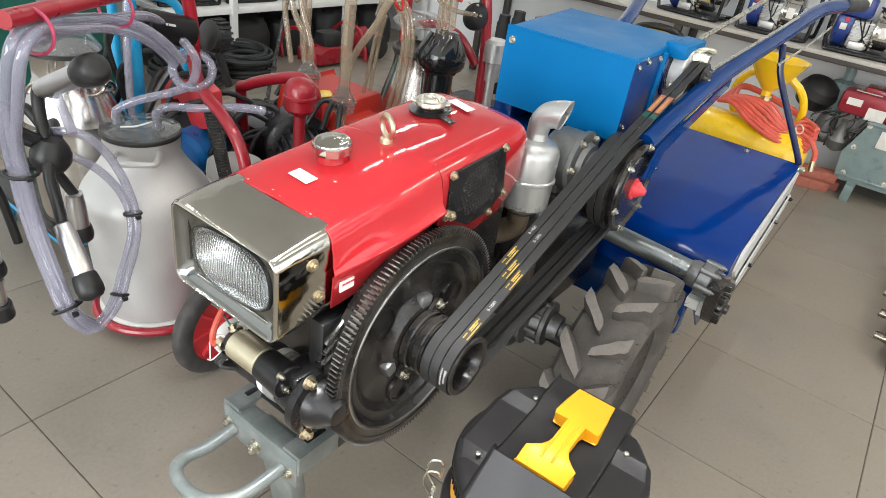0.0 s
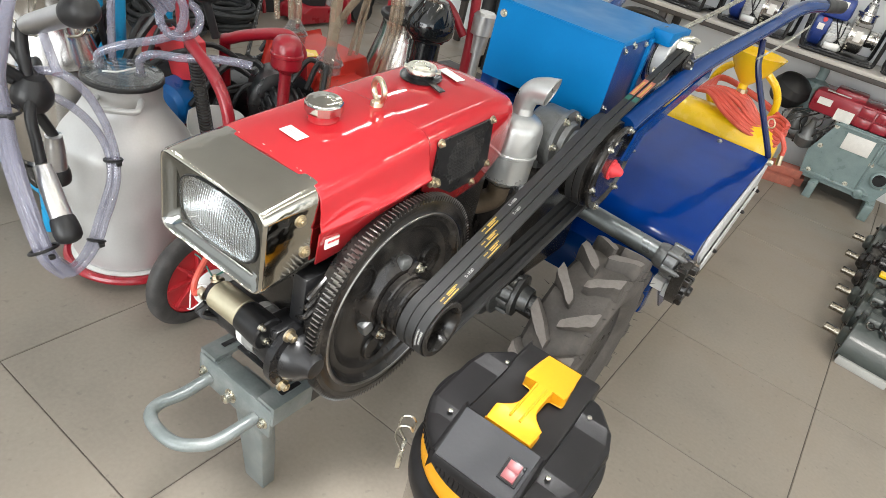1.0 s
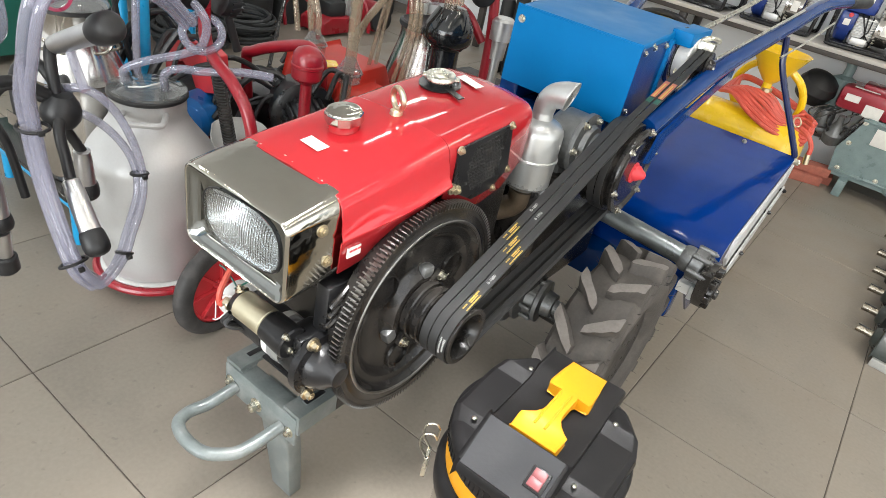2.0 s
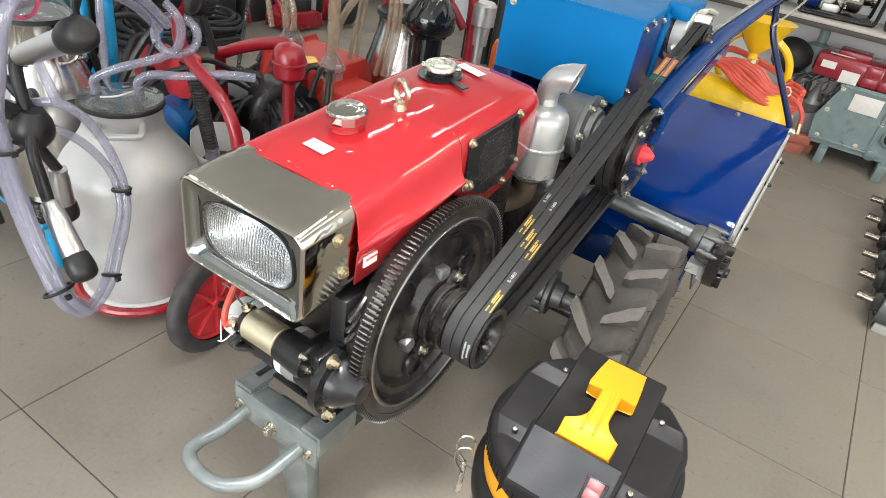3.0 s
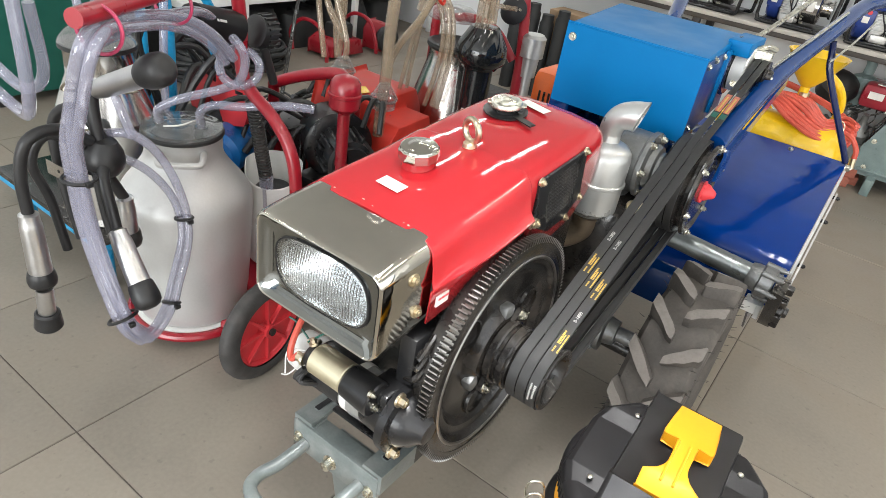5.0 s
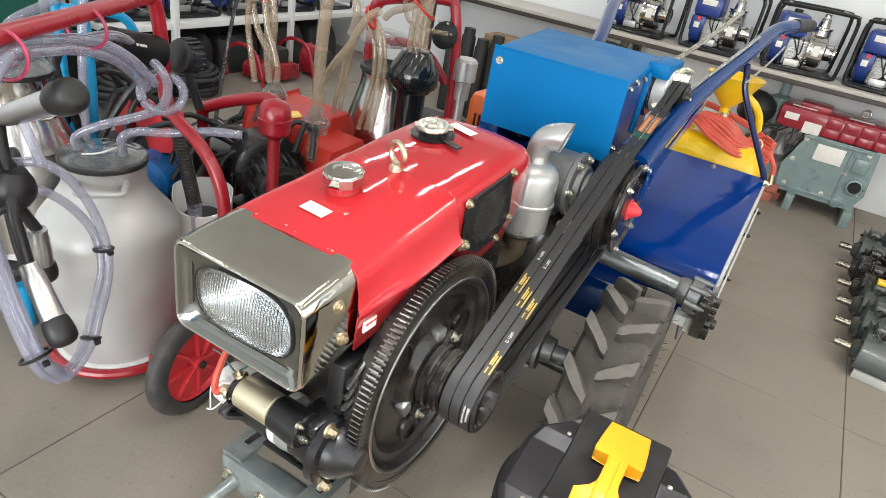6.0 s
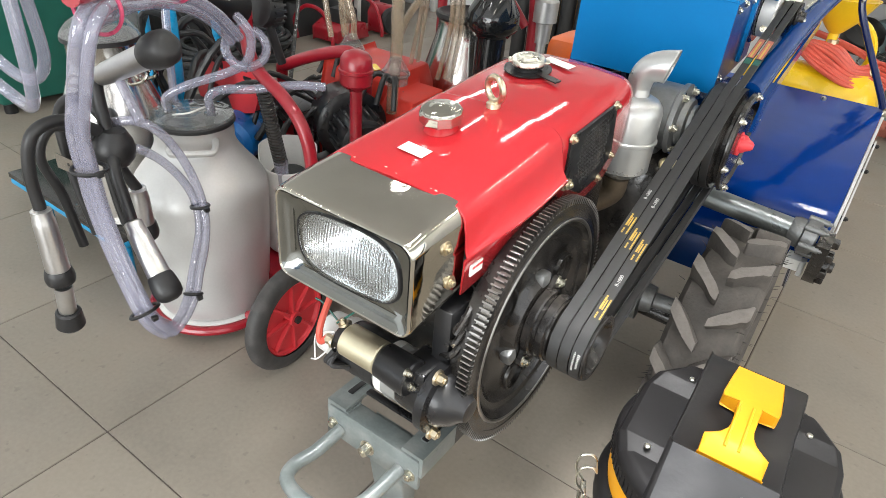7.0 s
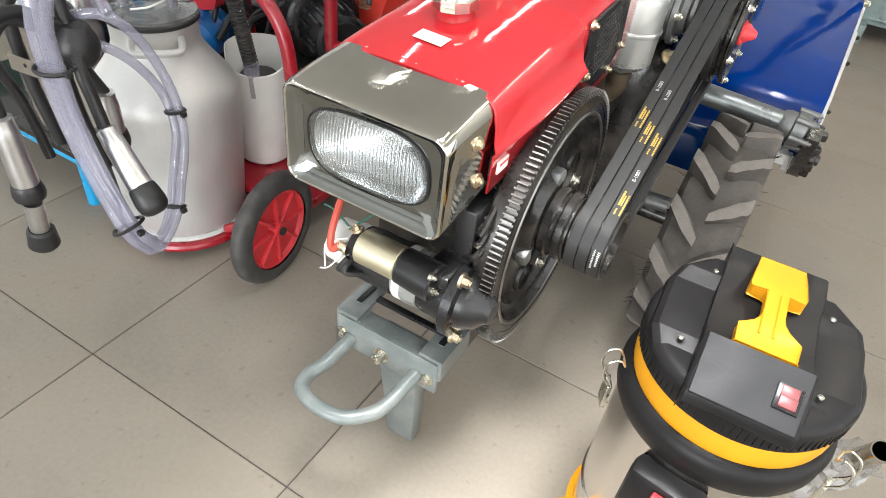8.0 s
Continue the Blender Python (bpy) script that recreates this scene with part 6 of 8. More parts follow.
each("bracket_hole", BLACK, plate, lambda bm, x: cyl(bm, (x - 0.05, 0.0875, 0.677), (x - 0.05, 0.0885, 0.677), 0.004, None, 12), [(0.0,), (0.045,)])
def cup(a, b, tip, ball=0.0295):
    """Steel shell from a to b with a black mouthpiece to tip."""
    a, b, tip = Vector(a), Vector(b), Vector(tip)
    d = b - a
    n = d.length
    s = part("teat_cup", lathe(B(), a, d, [(0, 0.0125), (0.004, 0.019), (0.02, 0.0195), (0.026, 0.021), (0.034, 0.0215), (n - 0.004, 0.0235), (n, 0.0235)], 28), CUP, cart, "stainless teat cup with black rubber mouthpiece", 40)
    k = (tip - b).length
    part("mouthpiece", lathe(B(), b - d.normalized() * 0.006, tip - b, [(0, 0.0245), (0.004, 0.0265), (k * 0.3, ball * 0.96), (k * 0.6, ball), (k * 0.85, ball * 0.94), (k, ball * 0.72), (k + 0.004, ball * 0.4), (k + 0.002, 0)], 28), RUBBER, s, "black rubber mouthpiece", 40)
    return s
s = cup((0.0, 0.165, 0.857), (0.158, 0.180, 0.932), (0.222, 0.186, 0.963), 0.033)
part("pulse_tube", cyl(B(), (0.06, 0.17, 0.86), (0.125, 0.16, 0.80), 0.009, 0.010, 14), PVC, s)
cup((0.088, 0.123, 0.585), (0.172, 0.116, 0.487), (0.210, 0.113, 0.447))
s3 = cup((-0.012, 0.0, 0.625), (-0.010, 0.0, 0.478), (-0.011, 0.0, 0.440))
bm = B()
lathe(bm, (-0.011, 0.0, 0.438), (-0.15, 0, -1), [(0, 0.018), (0.07, 0.018)], 20)
part("cup_end", bm, CUP, s3)
part("cup_boot", lathe(B(), (-0.021, 0.0, 0.368), (-0.15, 0, -1), [(0, 0.022), (0.004, 0.026), (0.040, 0.030), (0.048, 0.024), (0.048, 0.0)], 24), RUBBER, s3)
cup((-0.01, 0.20, 0.60), (-0.02, 0.205, 0.50), (-0.024, 0.207, 0.455))
bm = B()
tube(bm, [(0.0, 0.14, 0.75), (0.0, 0.08, 0.79), (0.0, 0.02, 0.78), (-0.010, 0.0, 0.71), (-0.012, 0.0, 0.62)], 0.012, 12)
tube(bm, [(-0.01, 0.13, 0.74), (-0.03, 0.07, 0.77), (-0.05, 0.04, 0.71), (-0.045, 0.06, 0.62), (-0.03, 0.07, 0.50)], 0.010, 12)
tube(bm, [(0.02, 0.15, 0.72), (0.05, 0.13, 0.68), (0.070, 0.127, 0.63), (0.090, 0.123, 0.580)], 0.012, 12)
tube(bm, [(-0.01, 0.155, 0.69), (-0.01, 0.17, 0.66), (-0.01, 0.20, 0.595)], 0.012, 12)
tube(bm, [(0.0, 0.155, 0.74), (-0.015, 0.16, 0.82), (-0.012, 0.164, 0.853), (0.002, 0.165, 0.858)], 0.013, 12)
tube(bm, [(0.0, 0.17, 0.74), (-0.06, 0.15, 0.80), (-0.11, 0.12, 0.76), (-0.11, 0.12, 0.62), (-0.09, 0.13, 0.48)], 0.012, 12)
tube(bm, [(-0.02, 0.19, 0.70), (-0.10, 0.22, 0.74), (-0.16, 0.22, 0.66), (-0.15, 0.22, 0.50), (-0.12, 0.23, 0.36)], 0.011, 12)
pieces("short_tube", bm, RUBBER, claw, "short black rubber tubes")

# white oil pot, pump and motor behind the can
bm = B()
rows = []
for d, r in ((0.0, 0.070), (0.01, 0.078), (0.30, 0.086), (0.345, 0.088), (0.348, 0.085), (0.30, 0.082), (0.02, 0.072)):
    row = []
    for k in range(40):
        a = math.tau * k / 40
        dip = 0.055 * max(0.0, math.cos(a + 0.9)) ** 0.5 if d > 0.29 else 0.0
        row.append((-0.155 + r * math.cos(a), 0.76 + r * math.sin(a), 0.135 + d - dip))
    rows.append(row)
loft(bm, rows, closed=True, cap=True)
part("oil_pot", bm, WHITEPLASTIC, cart, "white plastic pot with a cut-away rim")
bm = B()
lathe(bm, (-0.155, 0.76, 0.16), (0, 0, 1), [(0, 0.066), (0.22, 0.068), (0.24, 0.05), (0.25, 0.0)], 28)
part("pot_filter", bm, CLOTH, cart)
bm = B()
tube(bm, [(-0.12, 0.70, 0.46), (-0.125, 0.68, 0.58), (-0.13, 0.66, 0.70)], 0.019, 14)
spring = part("spring_hose", bm, mat("dark_coil_hose", (0.05, 0.05, 0.05), 0.4, 0.2), cart, "wire-wound dark hose")
each("wire_turn", CAST, spring, lambda bm, q: ring(bm, (-0.12 - 0.01 * q, 0.70 - 0.04 * q, 0.46 + 0.24 * q), (0.04, -0.16, 1), 0.019, 0.0025, 14, 6), [(k / 25,) for k in range(26)])
part("hose_joint", cyl(B(), (-0.12, 0.705, 0.36), (-0.12, 0.70, 0.47), 0.021, None, 18, 0.003), PVC, cart)
bm = B()
MC, MA = Vector((-0.10, 0.985, 0.50)), Vector((0.86, -0.5, 0.0)).normalized()
lathe(bm, MC, MA, [(-0.17, 0.06), (-0.16, 0.095), (-0.06, 0.10), (-0.055, 0.112), (0.0, 0.115), (0.008, 0.105), (0.012, 0.075), (0.14, 0.072), (0.145, 0.06), (0.16, 0.058), (0.162, 0.0)], 36)
motor = part("pump_motor", bm, BLACK, cart, "black finned pump motor")
def motor_fin(bm, k, d0, d1, r0, r1):
    ax, u, w = frame_of(MA)
    d = u * math.cos(math.tau * k / 18) + w * math.sin(math.tau * k / 18)
    m = Matrix((ax, d, ax.cross(d))).transposed().to_4x4()
    m.translation = MC
    return box(bm, (d0, r0, -0.0045), (d1, r1, 0.0045), 0.0015, m)
each("fin", BLACK, motor, motor_fin, [(k, 0.018, 0.130 if k % 3 else 0.08, 0.068, 0.086) for k in range(18)])
bm = B()
box(bm, (-0.20, 0.88, 0.13), (0.02, 1.12, 0.40), 0.02)
part("pump_base", bm, BLACK, cart)
bm = B()
lathe(bm, (0.028, 0.862, 0.513), (0, 0, 1), [(0, 0.018), (0.165, 0.018), (0.172, 0.024), (0.180, 0.040), (0.188, 0.046), (0.218, 0.046), (0.221, 0.049), (0.228, 0.049), (0.231, 0.046), (0.258, 0.044), (0.272, 0.034), (0.280, 0.014), (0.283, 0)], 32)
box(bm, (0.02, 0.85, 0.44), (0.085, 0.88, 0.52), 0.008)
cyl(bm, (0.028, 0.862, 0.25), (0.028, 0.862, 0.52), 0.016, None, 12)
part("oil_cup", bm, RED2, cart, "red vacuum pump oil cup")
rnd = random.Random(11)
bm = B()
for k in range(6):
    x = -0.46 + 0.045 * k
    tube(bm, [(x, 0.86 + rnd.uniform(-0.05, 0.05), 0.42), (x + rnd.uniform(-0.05, 0.08), 0.92, 0.56 + rnd.uniform(-0.08, 0.05)), (x + 0.12, 1.06 + rnd.uniform(-0.05, 0.05), 0.55 + rnd.uniform(-0.1, 0.03)), (x + 0.26, 1.05, 0.40)], rnd.uniform(0.006, 0.012), 8)
pieces("cable", bm, RUBBER, cart, "tangle of black cables")

bm = B()
prism(bm, [(-0.66, 0.44), (-0.685, 0.50), (-0.675, 0.56), (-0.63, 0.605), (-0.57, 0.625), (-0.51, 0.635), (-0.43, 0.645), (-0.385, 0.63), (-0.375, 0.56), (-0.40, 0.50), (-0.50, 0.47), (-0.53, 0.53), (-0.58, 0.555), (-0.62, 0.54), (-0.635, 0.50), (-0.62, 0.44)], "y", 0.84, 0.885)
part("belt_guard", soften(bm, 0.004), REDPLASTIC, cart, "red sheet-metal belt guard")
part("guard_label", box(B(), (-0.435, 0.836, 0.60), (-0.400, 0.8395, 0.612), 0.0005), BLACK, cart)
part("guard_bracket", box(B(), (-0.50, 0.85, 0.12), (-0.46, 0.88, 0.49), 0.004), RED2, cart)

# ---- second milking machine, cyan frame and stainless can ----
cart2 = thing("milking_machine", (-0.85, 0.85, 0), "cyan-framed milking machine cart with stainless can and clear hoses", "milking machine")
bm = B()
tube(bm, [(-0.62, 0.72, 0.10), (-0.615, 0.72, 0.50), (-0.60, 0.715, 0.80), (-0.60, 0.70, 1.0), (-0.62, 0.72, 1.06), (-0.85, 0.98, 1.08)], 0.019, 14, 6)
tube(bm, [(-0.92, 0.82, 0.10), (-0.92, 0.82, 0.95), (-0.92, 0.84, 1.05), (-0.98, 1.0, 1.08)], 0.017, 14, 6)
tube(bm, [(-0.62, 0.715, 0.93), (-0.92, 0.82, 0.95)], 0.013, 10, 1)
tube(bm, [(-0.92, 0.83, 0.84), (-0.845, 0.90, 0.845), (-0.823, 0.98, 0.828), (-0.815, 1.02, 0.786), (-0.817, 1.03, 0.70), (-0.82, 1.04, 0.12)], 0.016, 12, 6)
tube(bm, [(-1.10, 0.35, 0.178), (-0.47, 0.35, 0.178), (-0.47, 1.08, 0.178), (-1.08, 1.08, 0.178), (-1.10, 0.35, 0.178)], 0.017, 10, 1)
for x, y in ((-1.05, 0.40), (-0.50, 0.38), (-0.50, 1.05), (-1.05, 1.05)):
    cyl(bm, (x, y, 0), (x, y, 0.195), 0.02, None, 12)
part("frame", bm, BLUETUBE, cart2, "cyan bent-tube frame")
bm = B()
box(bm, (-1.10, 0.33, 0.195), (-0.445, 1.10, 0.215), 0.004)
part("tray", bm, CAST, cart2)
bm = B()
lathe(bm, (-0.44, 0.76, 0.40), (0.4, -0.9, 0), [(-0.16, 0.05), (-0.15, 0.082), (0.0, 0.086), (0.02, 0.07), (0.024, 0.0)], 32)
part("pump_motor", bm, mat("bright_blue_paint", (0.004, 0.13, 0.42), 0.3, 0, 0.1, 14), cart2, "blue round pump motor")
bm = B()
box(bm, (-0.72, 0.78, 0.125), (-0.46, 1.05, 0.48), 0.02)
part("vacuum_pump", bm, CLOTH, cart2, "dark vacuum pump block")
def slack_cable(bm, k):
    e = random.Random(70 + k)
    x = -0.78 + 0.05 * k
    return tube(bm, [(x, 0.72, 0.46), (x + e.uniform(-0.05, 0.08), 0.66 + e.uniform(-0.05, 0.08), 0.60 + e.uniform(-0.1, 0.16)), (x + e.uniform(0.0, 0.12), 0.80, 0.70 + e.uniform(-0.1, 0.1)), (x + 0.1, 0.95, 0.45)], e.uniform(0.007, 0.014), 8)
each("slack_cable", RUBBER, cart2, slack_cable, [(k,) for k in range(8)], "black rubber hose")
c2 = thing("milk_can", (-0.60, 0.49, 0.215), "polished stainless steel milk can with clear domed lid", "milk can")
part("body", lathe(B(), (-0.60, 0.49, 0.215), (0, 0, 1), [(0, 0.12), (0.005, 0.135), (0.30, 0.14), (0.33, 0.138), (0.335, 0.142), (0.345, 0.138), (0.41, 0.115), (0.46, 0.095), (0.53, 0.095), (0.535, 0.10)], 56), STEEL, c2, "polished stainless body", 50)
part("gasket", lathe(B(), (-0.60, 0.49, 0.75), (0, 0, 1), [(0, 0.07), (0, 0.105), (0.012, 0.105), (0.012, 0.07)], 40), RUBBER, c2)
ob = part("lid", lathe(B(), (-0.60, 0.49, 0.763), (0, 0, 1), [(0, 0.104), (0.012, 0.100), (0.035, 0.080), (0.055, 0.045), (0.062, 0.0)], 40), LID, c2, "clear domed lid")
ob.visible_shadow = False
bm = B()
for a in (-60, 20, 120):
    m = Matrix.Translation((-0.60, 0.49, 0)) @ Matrix.Rotation(radians(a), 4, 'Z')
    tube(bm, [m @ Vector(p) for p in ((0.10, -0.03, 0.640), (0.145, -0.03, 0.660), (0.15, 0.0, 0.690), (0.145, 0.03, 0.660), (0.10, 0.03, 0.640))], 0.005, 8, 4)
pieces("clasp", bm, CHROME, c2)
hose([(-0.57, 0.475, 0.81), (-0.555, 0.48, 0.89), (-0.60, 0.66, 0.95), (-0.62, 0.72, 1.02)], 0.012, PVC, cart2)
hose([(-0.63, 0.475, 0.81), (-0.66, 0.48, 0.90), (-0.74, 0.62, 1.0), (-0.80, 0.75, 1.06)], 0.012, PVC, cart2)
hose([(-0.55, 0.72, 1.04), (-0.50, 0.66, 0.98), (-0.49, 0.63, 0.80), (-0.49, 0.62, 0.60), (-0.52, 0.64, 0.40)], 0.012, PVC, cart2)
hose([(-0.15, 0.02, 1.02), (-0.20, 0.0, 0.95), (-0.19, 0.03, 0.86), (-0.12, 0.06, 0.80), (-0.04, 0.05, 0.82), (0.0, 0.04, 0.92), (0.0, 0.04, 1.04)], 0.012, PVC, cart)
hose([(-0.13, 0.03, 1.04), (-0.165, 0.02, 0.95), (-0.15, 0.05, 0.88), (-0.08, 0.07, 0.85), (-0.02, 0.08, 0.90), (-0.01, 0.07, 1.03)], 0.011, PVC, cart)
part("tie_ring", ring(B(), (-0.175, 0.012, 0.94), (0.1, 0, 1), 0.032, 0.005, 24, 6), PINK, cart)

# ---- third milking machine, orange-red with aged hoses ----
cart3 = thing("milking_machine", (-0.1, 1.5, 0), "orange-red milking machine with yellowed hoses and stainless can", "milking machine")
bm = B()
tube(bm, [(-0.45, 1.05, 0.10), (-0.46, 1.02, 0.55), (-0.42, 1.02, 0.62), (-0.22, 1.05, 0.70), (-0.15, 1.06, 0.69), (-0.12, 1.07, 0.60), (-0.12, 1.07, 0.10)], 0.020, 14, 6)
tube(bm, [(-0.30, 1.72, 0.08), (-0.30, 1.72, 0.86), (-0.27, 1.71, 0.96), (-0.18, 1.70, 1.0), (0.04, 1.70, 1.04), (0.085, 1.70, 1.0), (0.115, 1.70, 0.82), (0.125, 1.70, 0.60), (0.125, 1.70, 0.08)], 0.019, 14, 6)
tube(bm, [(-0.24, 1.70, 0.82), (-0.10, 1.66, 0.86), (0.02, 1.66, 0.84), (0.10, 1.68, 0.75)], 0.017, 12, 6)
tube(bm, [(-0.5, 1.05, 0.08), (0.15, 1.05, 0.08), (0.15, 1.85, 0.08), (-0.5, 1.85, 0.08), (-0.5, 1.05, 0.08)], 0.018, 10, 1)
for x, y in ((-0.48, 1.08), (0.13, 1.08), (0.13, 1.82), (-0.48, 1.82)):
    cyl(bm, (x, y, 0), (x, y, 0.08), 0.02, None, 12)
part("frame", bm, RED2, cart3, "red bent-tube frame")
bm = B()
prism(bm, [(1.09, 0.10), (1.09, 0.50), (1.12, 0.625), (1.36, 0.640), (1.40, 0.56), (1.40, 0.10)], "x", -0.345, -0.085)
cowl = part("cowl", soften(bm, 0.014), ORANGE, cart3, "orange-red sheet-metal cowl with yellow label")
bm = B()
prism(bm, [(1.09, 0.42), (1.09, 0.52), (1.13, 0.575), (1.30, 0.585), (1.34, 0.42)], "x", -0.085, 0.03)
part("cowl_step", soften(bm, 0.010), ORANGE, cowl)
bm = B()
m = pose(-0.205, 1.165, 0.6305, 3.6, 0, -18)
for v in prism(bm, [(-0.050, -0.030), (0.040, -0.045), (0.046, 0.030), (-0.010, 0.045)], "z", 0.0, 0.0015).verts:
    v.co = m @ v.co
part("warning_label", bm, YELLOW2, cowl, "yellow warning label")
bm = B()
box(bm, (-0.62, 1.10, 0.10), (-0.40, 1.50, 0.42), 0.02)
lathe(bm, (0.06, 1.20, 0.40), (0.7, -0.7, 0), [(-0.14, 0.07), (-0.13, 0.10), (0.0, 0.10), (0.01, 0.07), (0.05, 0.07), (0.055, 0.0)], 28)
pieces("engine", bm, BLACK, cart3, "dark engine")
def drape(bm, k):
    e = random.Random(130 + k)
    x = -0.36 + 0.05 * k
    return tube(bm, [(x, 1.06, 0.16), (x + e.uniform(-0.04, 0.05), 1.10, 0.40 + e.uniform(-0.05, 0.10)), (x + e.uniform(0.0, 0.10), 1.19, 0.52 + e.uniform(-0.08, 0.06)), (x + 0.14, 1.18, 0.36), (x + 0.16, 1.15, 0.18)], e.uniform(0.007, 0.015), 8)
each("drive_hose", RUBBER, cart3, drape, [(k,) for k in range(6)], "black rubber hose")
# stainless can and black pulsator
c3 = thing("milk_can", (-0.075, 1.565, 0.10), "polished stainless steel milk can under yellowed hoses", "milk can")
part("body", lathe(B(), (-0.075, 1.565, 0.10), (0, 0, 1), [(0, 0.15), (0.005, 0.160), (0.36, 0.165), (0.42, 0.160), (0.50, 0.142), (0.60, 0.112), (0.64, 0.105), (0.66, 0.108), (0.66, 0.098), (0.60, 0.100), (0.45, 0.14), (0.05, 0.14), (0.05, 0.0)], 56), STEEL, c3, "polished stainless body", 50)
part("gasket", lathe(B(), (-0.075, 1.565, 0.762), (0, 0, 1), [(0, 0.085), (0, 0.112), (0.008, 0.117), (0.020, 0.115), (0.024, 0.104), (0.014, 0.085)], 40), RUBBER, c3)
ob = part("lid", lathe(B(), (-0.165, 1.64, 0.845), (0, 0, 1), [(0, 0.100), (0.006, 0.104), (0.014, 0.102), (0.04, 0.07), (0.052, 0.0)], 40), LID, c3, "clear domed lid leaning beside the mouth")
ob.visible_shadow = False
bm = B()
lathe(bm, (0.105, 1.44, 0.10), (0, 0, 1), [(0, 0.052), (0.655, 0.052), (0.658, 0.060), (0.668, 0.066), (0.676, 0.078), (0.690, 0.088), (0.712, 0.0905), (0.735, 0.088), (0.790, 0.054), (0.797, 0.050), (0.797, 0.0)], 12)
part("pulsator", bm, GLOSSBLACK, cart3, "black faceted vacuum tank", 33)
part("pulsator_strip", box(B(), (0.095, 1.384, 0.42), (0.125, 1.389, 0.62), 0.002), WHITEPLASTIC, cart3)
bm = B()
lathe(bm, (0.075, 1.665, 0.925), (0.1, -1, 0.35), [(-0.034, 0.02), (-0.02, 0.040), (0, 0.050), (0.008, 0.050), (0.012, 0.046), (0.026, 0.036), (0.034, 0.018), (0.036, 0)], 28)
dial = part("gauge", bm, GREYLITPLASTIC, cart3, "grey round pulsator with screws")
each("gauge_screw", ZINC, dial, lambda bm, k: cyl(bm, (0.075 + 0.038 * math.cos(math.tau * k / 6), 1.642, 0.938 + 0.038 * math.sin(math.tau * k / 6)), (0.075 + 0.038 * math.cos(math.tau * k / 6), 1.634, 0.941 + 0.038 * math.sin(math.tau * k / 6)), 0.004, None, 8), [(k,) for k in range(6)])
bm = B()
lathe(bm, (0.15, 1.72, 0.70), (0, 0, 1), [(0, 0.03), (0.07, 0.034), (0.075, 0.046), (0.145, 0.046), (0.156, 0.036), (0.16, 0)], 28)
cyl(bm, (0.15, 1.72, 0.08), (0.15, 1.72, 0.72), 0.02, None, 14)
part("filter", bm, ALU, cart3, "grey cylindrical filter")
rnd = random.Random(21)
def tan(pts, r=0.015):
    part("hose", tube(B(), pts, r, 12, 6), TANPVC, cart3, "yellowed clear hose")
tan([(-0.305, 1.210, 0.698), (-0.305, 1.210, 0.759), (-0.329, 1.210, 0.821), (-0.361, 1.210, 0.891), (-0.374, 1.210, 0.962), (-0.396, 1.210, 1.004), (-0.423, 1.210, 0.995), (-0.444, 1.210, 0.949), (-0.448, 1.210, 0.862), (-0.430, 1.210, 0.768), (-0.411, 1.210, 0.681)], 0.0105)
tan([(-0.359, 1.230, 0.702), (-0.353, 1.230, 0.784), (-0.346, 1.230, 0.883), (-0.354, 1.230, 0.965), (-0.390, 1.230, 1.012), (-0.428, 1.230, 1.001), (-0.449, 1.230, 0.947), (-0.425, 1.230, 0.866), (-0.373, 1.230, 0.799), (-0.328, 1.230, 0.761)], 0.0115)
tan([(-0.384, 1.250, 0.682), (-0.398, 1.250, 0.771), (-0.396, 1.250, 0.871), (-0.387, 1.250, 0.949), (-0.422, 1.250, 1.013)], 0.01)
tan([(-0.033, 1.100, 0.536), (-0.031, 1.100, 0.636), (-0.023, 1.100, 0.752), (-0.024, 1.100, 0.859), (-0.019, 1.100, 0.963), (-0.012, 1.100, 1.046), (-0.009, 1.100, 1.109)], 0.019)
tan([(-0.069, 1.160, 0.749), (-0.030, 1.160, 0.833), (0.038, 1.160, 0.923), (0.071, 1.160, 0.982), (0.101, 1.160, 1.021), (0.136, 1.160, 1.044)], 0.012)
tan([(-0.084, 1.180, 0.780), (-0.025, 1.180, 0.854), (0.036, 1.180, 0.938), (0.067, 1.180, 0.996)], 0.01)
tan([(0.001, 1.340, 0.607), (0.025, 1.340, 0.737), (0.031, 1.340, 0.846), (0.015, 1.340, 0.926), (-0.024, 1.340, 0.973)], 0.01)
tan([(-0.039, 1.350, 0.593), (-0.010, 1.350, 0.716), (0.003, 1.350, 0.828), (-0.014, 1.350, 0.910), (-0.045, 1.350, 0.962)], 0.009)
tan([(0.007, 1.360, 0.595), (0.033, 1.360, 0.747), (0.034, 1.360, 0.854), (0.013, 1.360, 0.934), (-0.025, 1.360, 0.977)], 0.0085)
tan([(-0.127, 1.300, 0.598), (-0.110, 1.300, 0.697), (-0.087, 1.300, 0.822), (-0.066, 1.300, 0.902)], 0.0075)
tan([(-0.098, 1.310, 0.647), (-0.084, 1.310, 0.762), (-0.069, 1.310, 0.863), (-0.052, 1.310, 0.923)], 0.007)
tan([(0.083, 1.470, 0.898), (0.081, 1.470, 0.968), (0.089, 1.470, 1.034), (0.098, 1.470, 1.090)], 0.015)
tan([(0.116, 1.460, 0.907), (0.114, 1.460, 0.976), (0.118, 1.460, 1.037), (0.121, 1.460, 1.094)], 0.015)
tan([(0.046, 1.490, 0.888), (0.046, 1.490, 0.954), (0.053, 1.490, 1.026), (0.063, 1.490, 1.083)], 0.014)
tan([(-0.085, 1.500, 0.960), (-0.052, 1.500, 0.990), (0.017, 1.500, 1.019), (0.081, 1.500, 1.059)], 0.013)
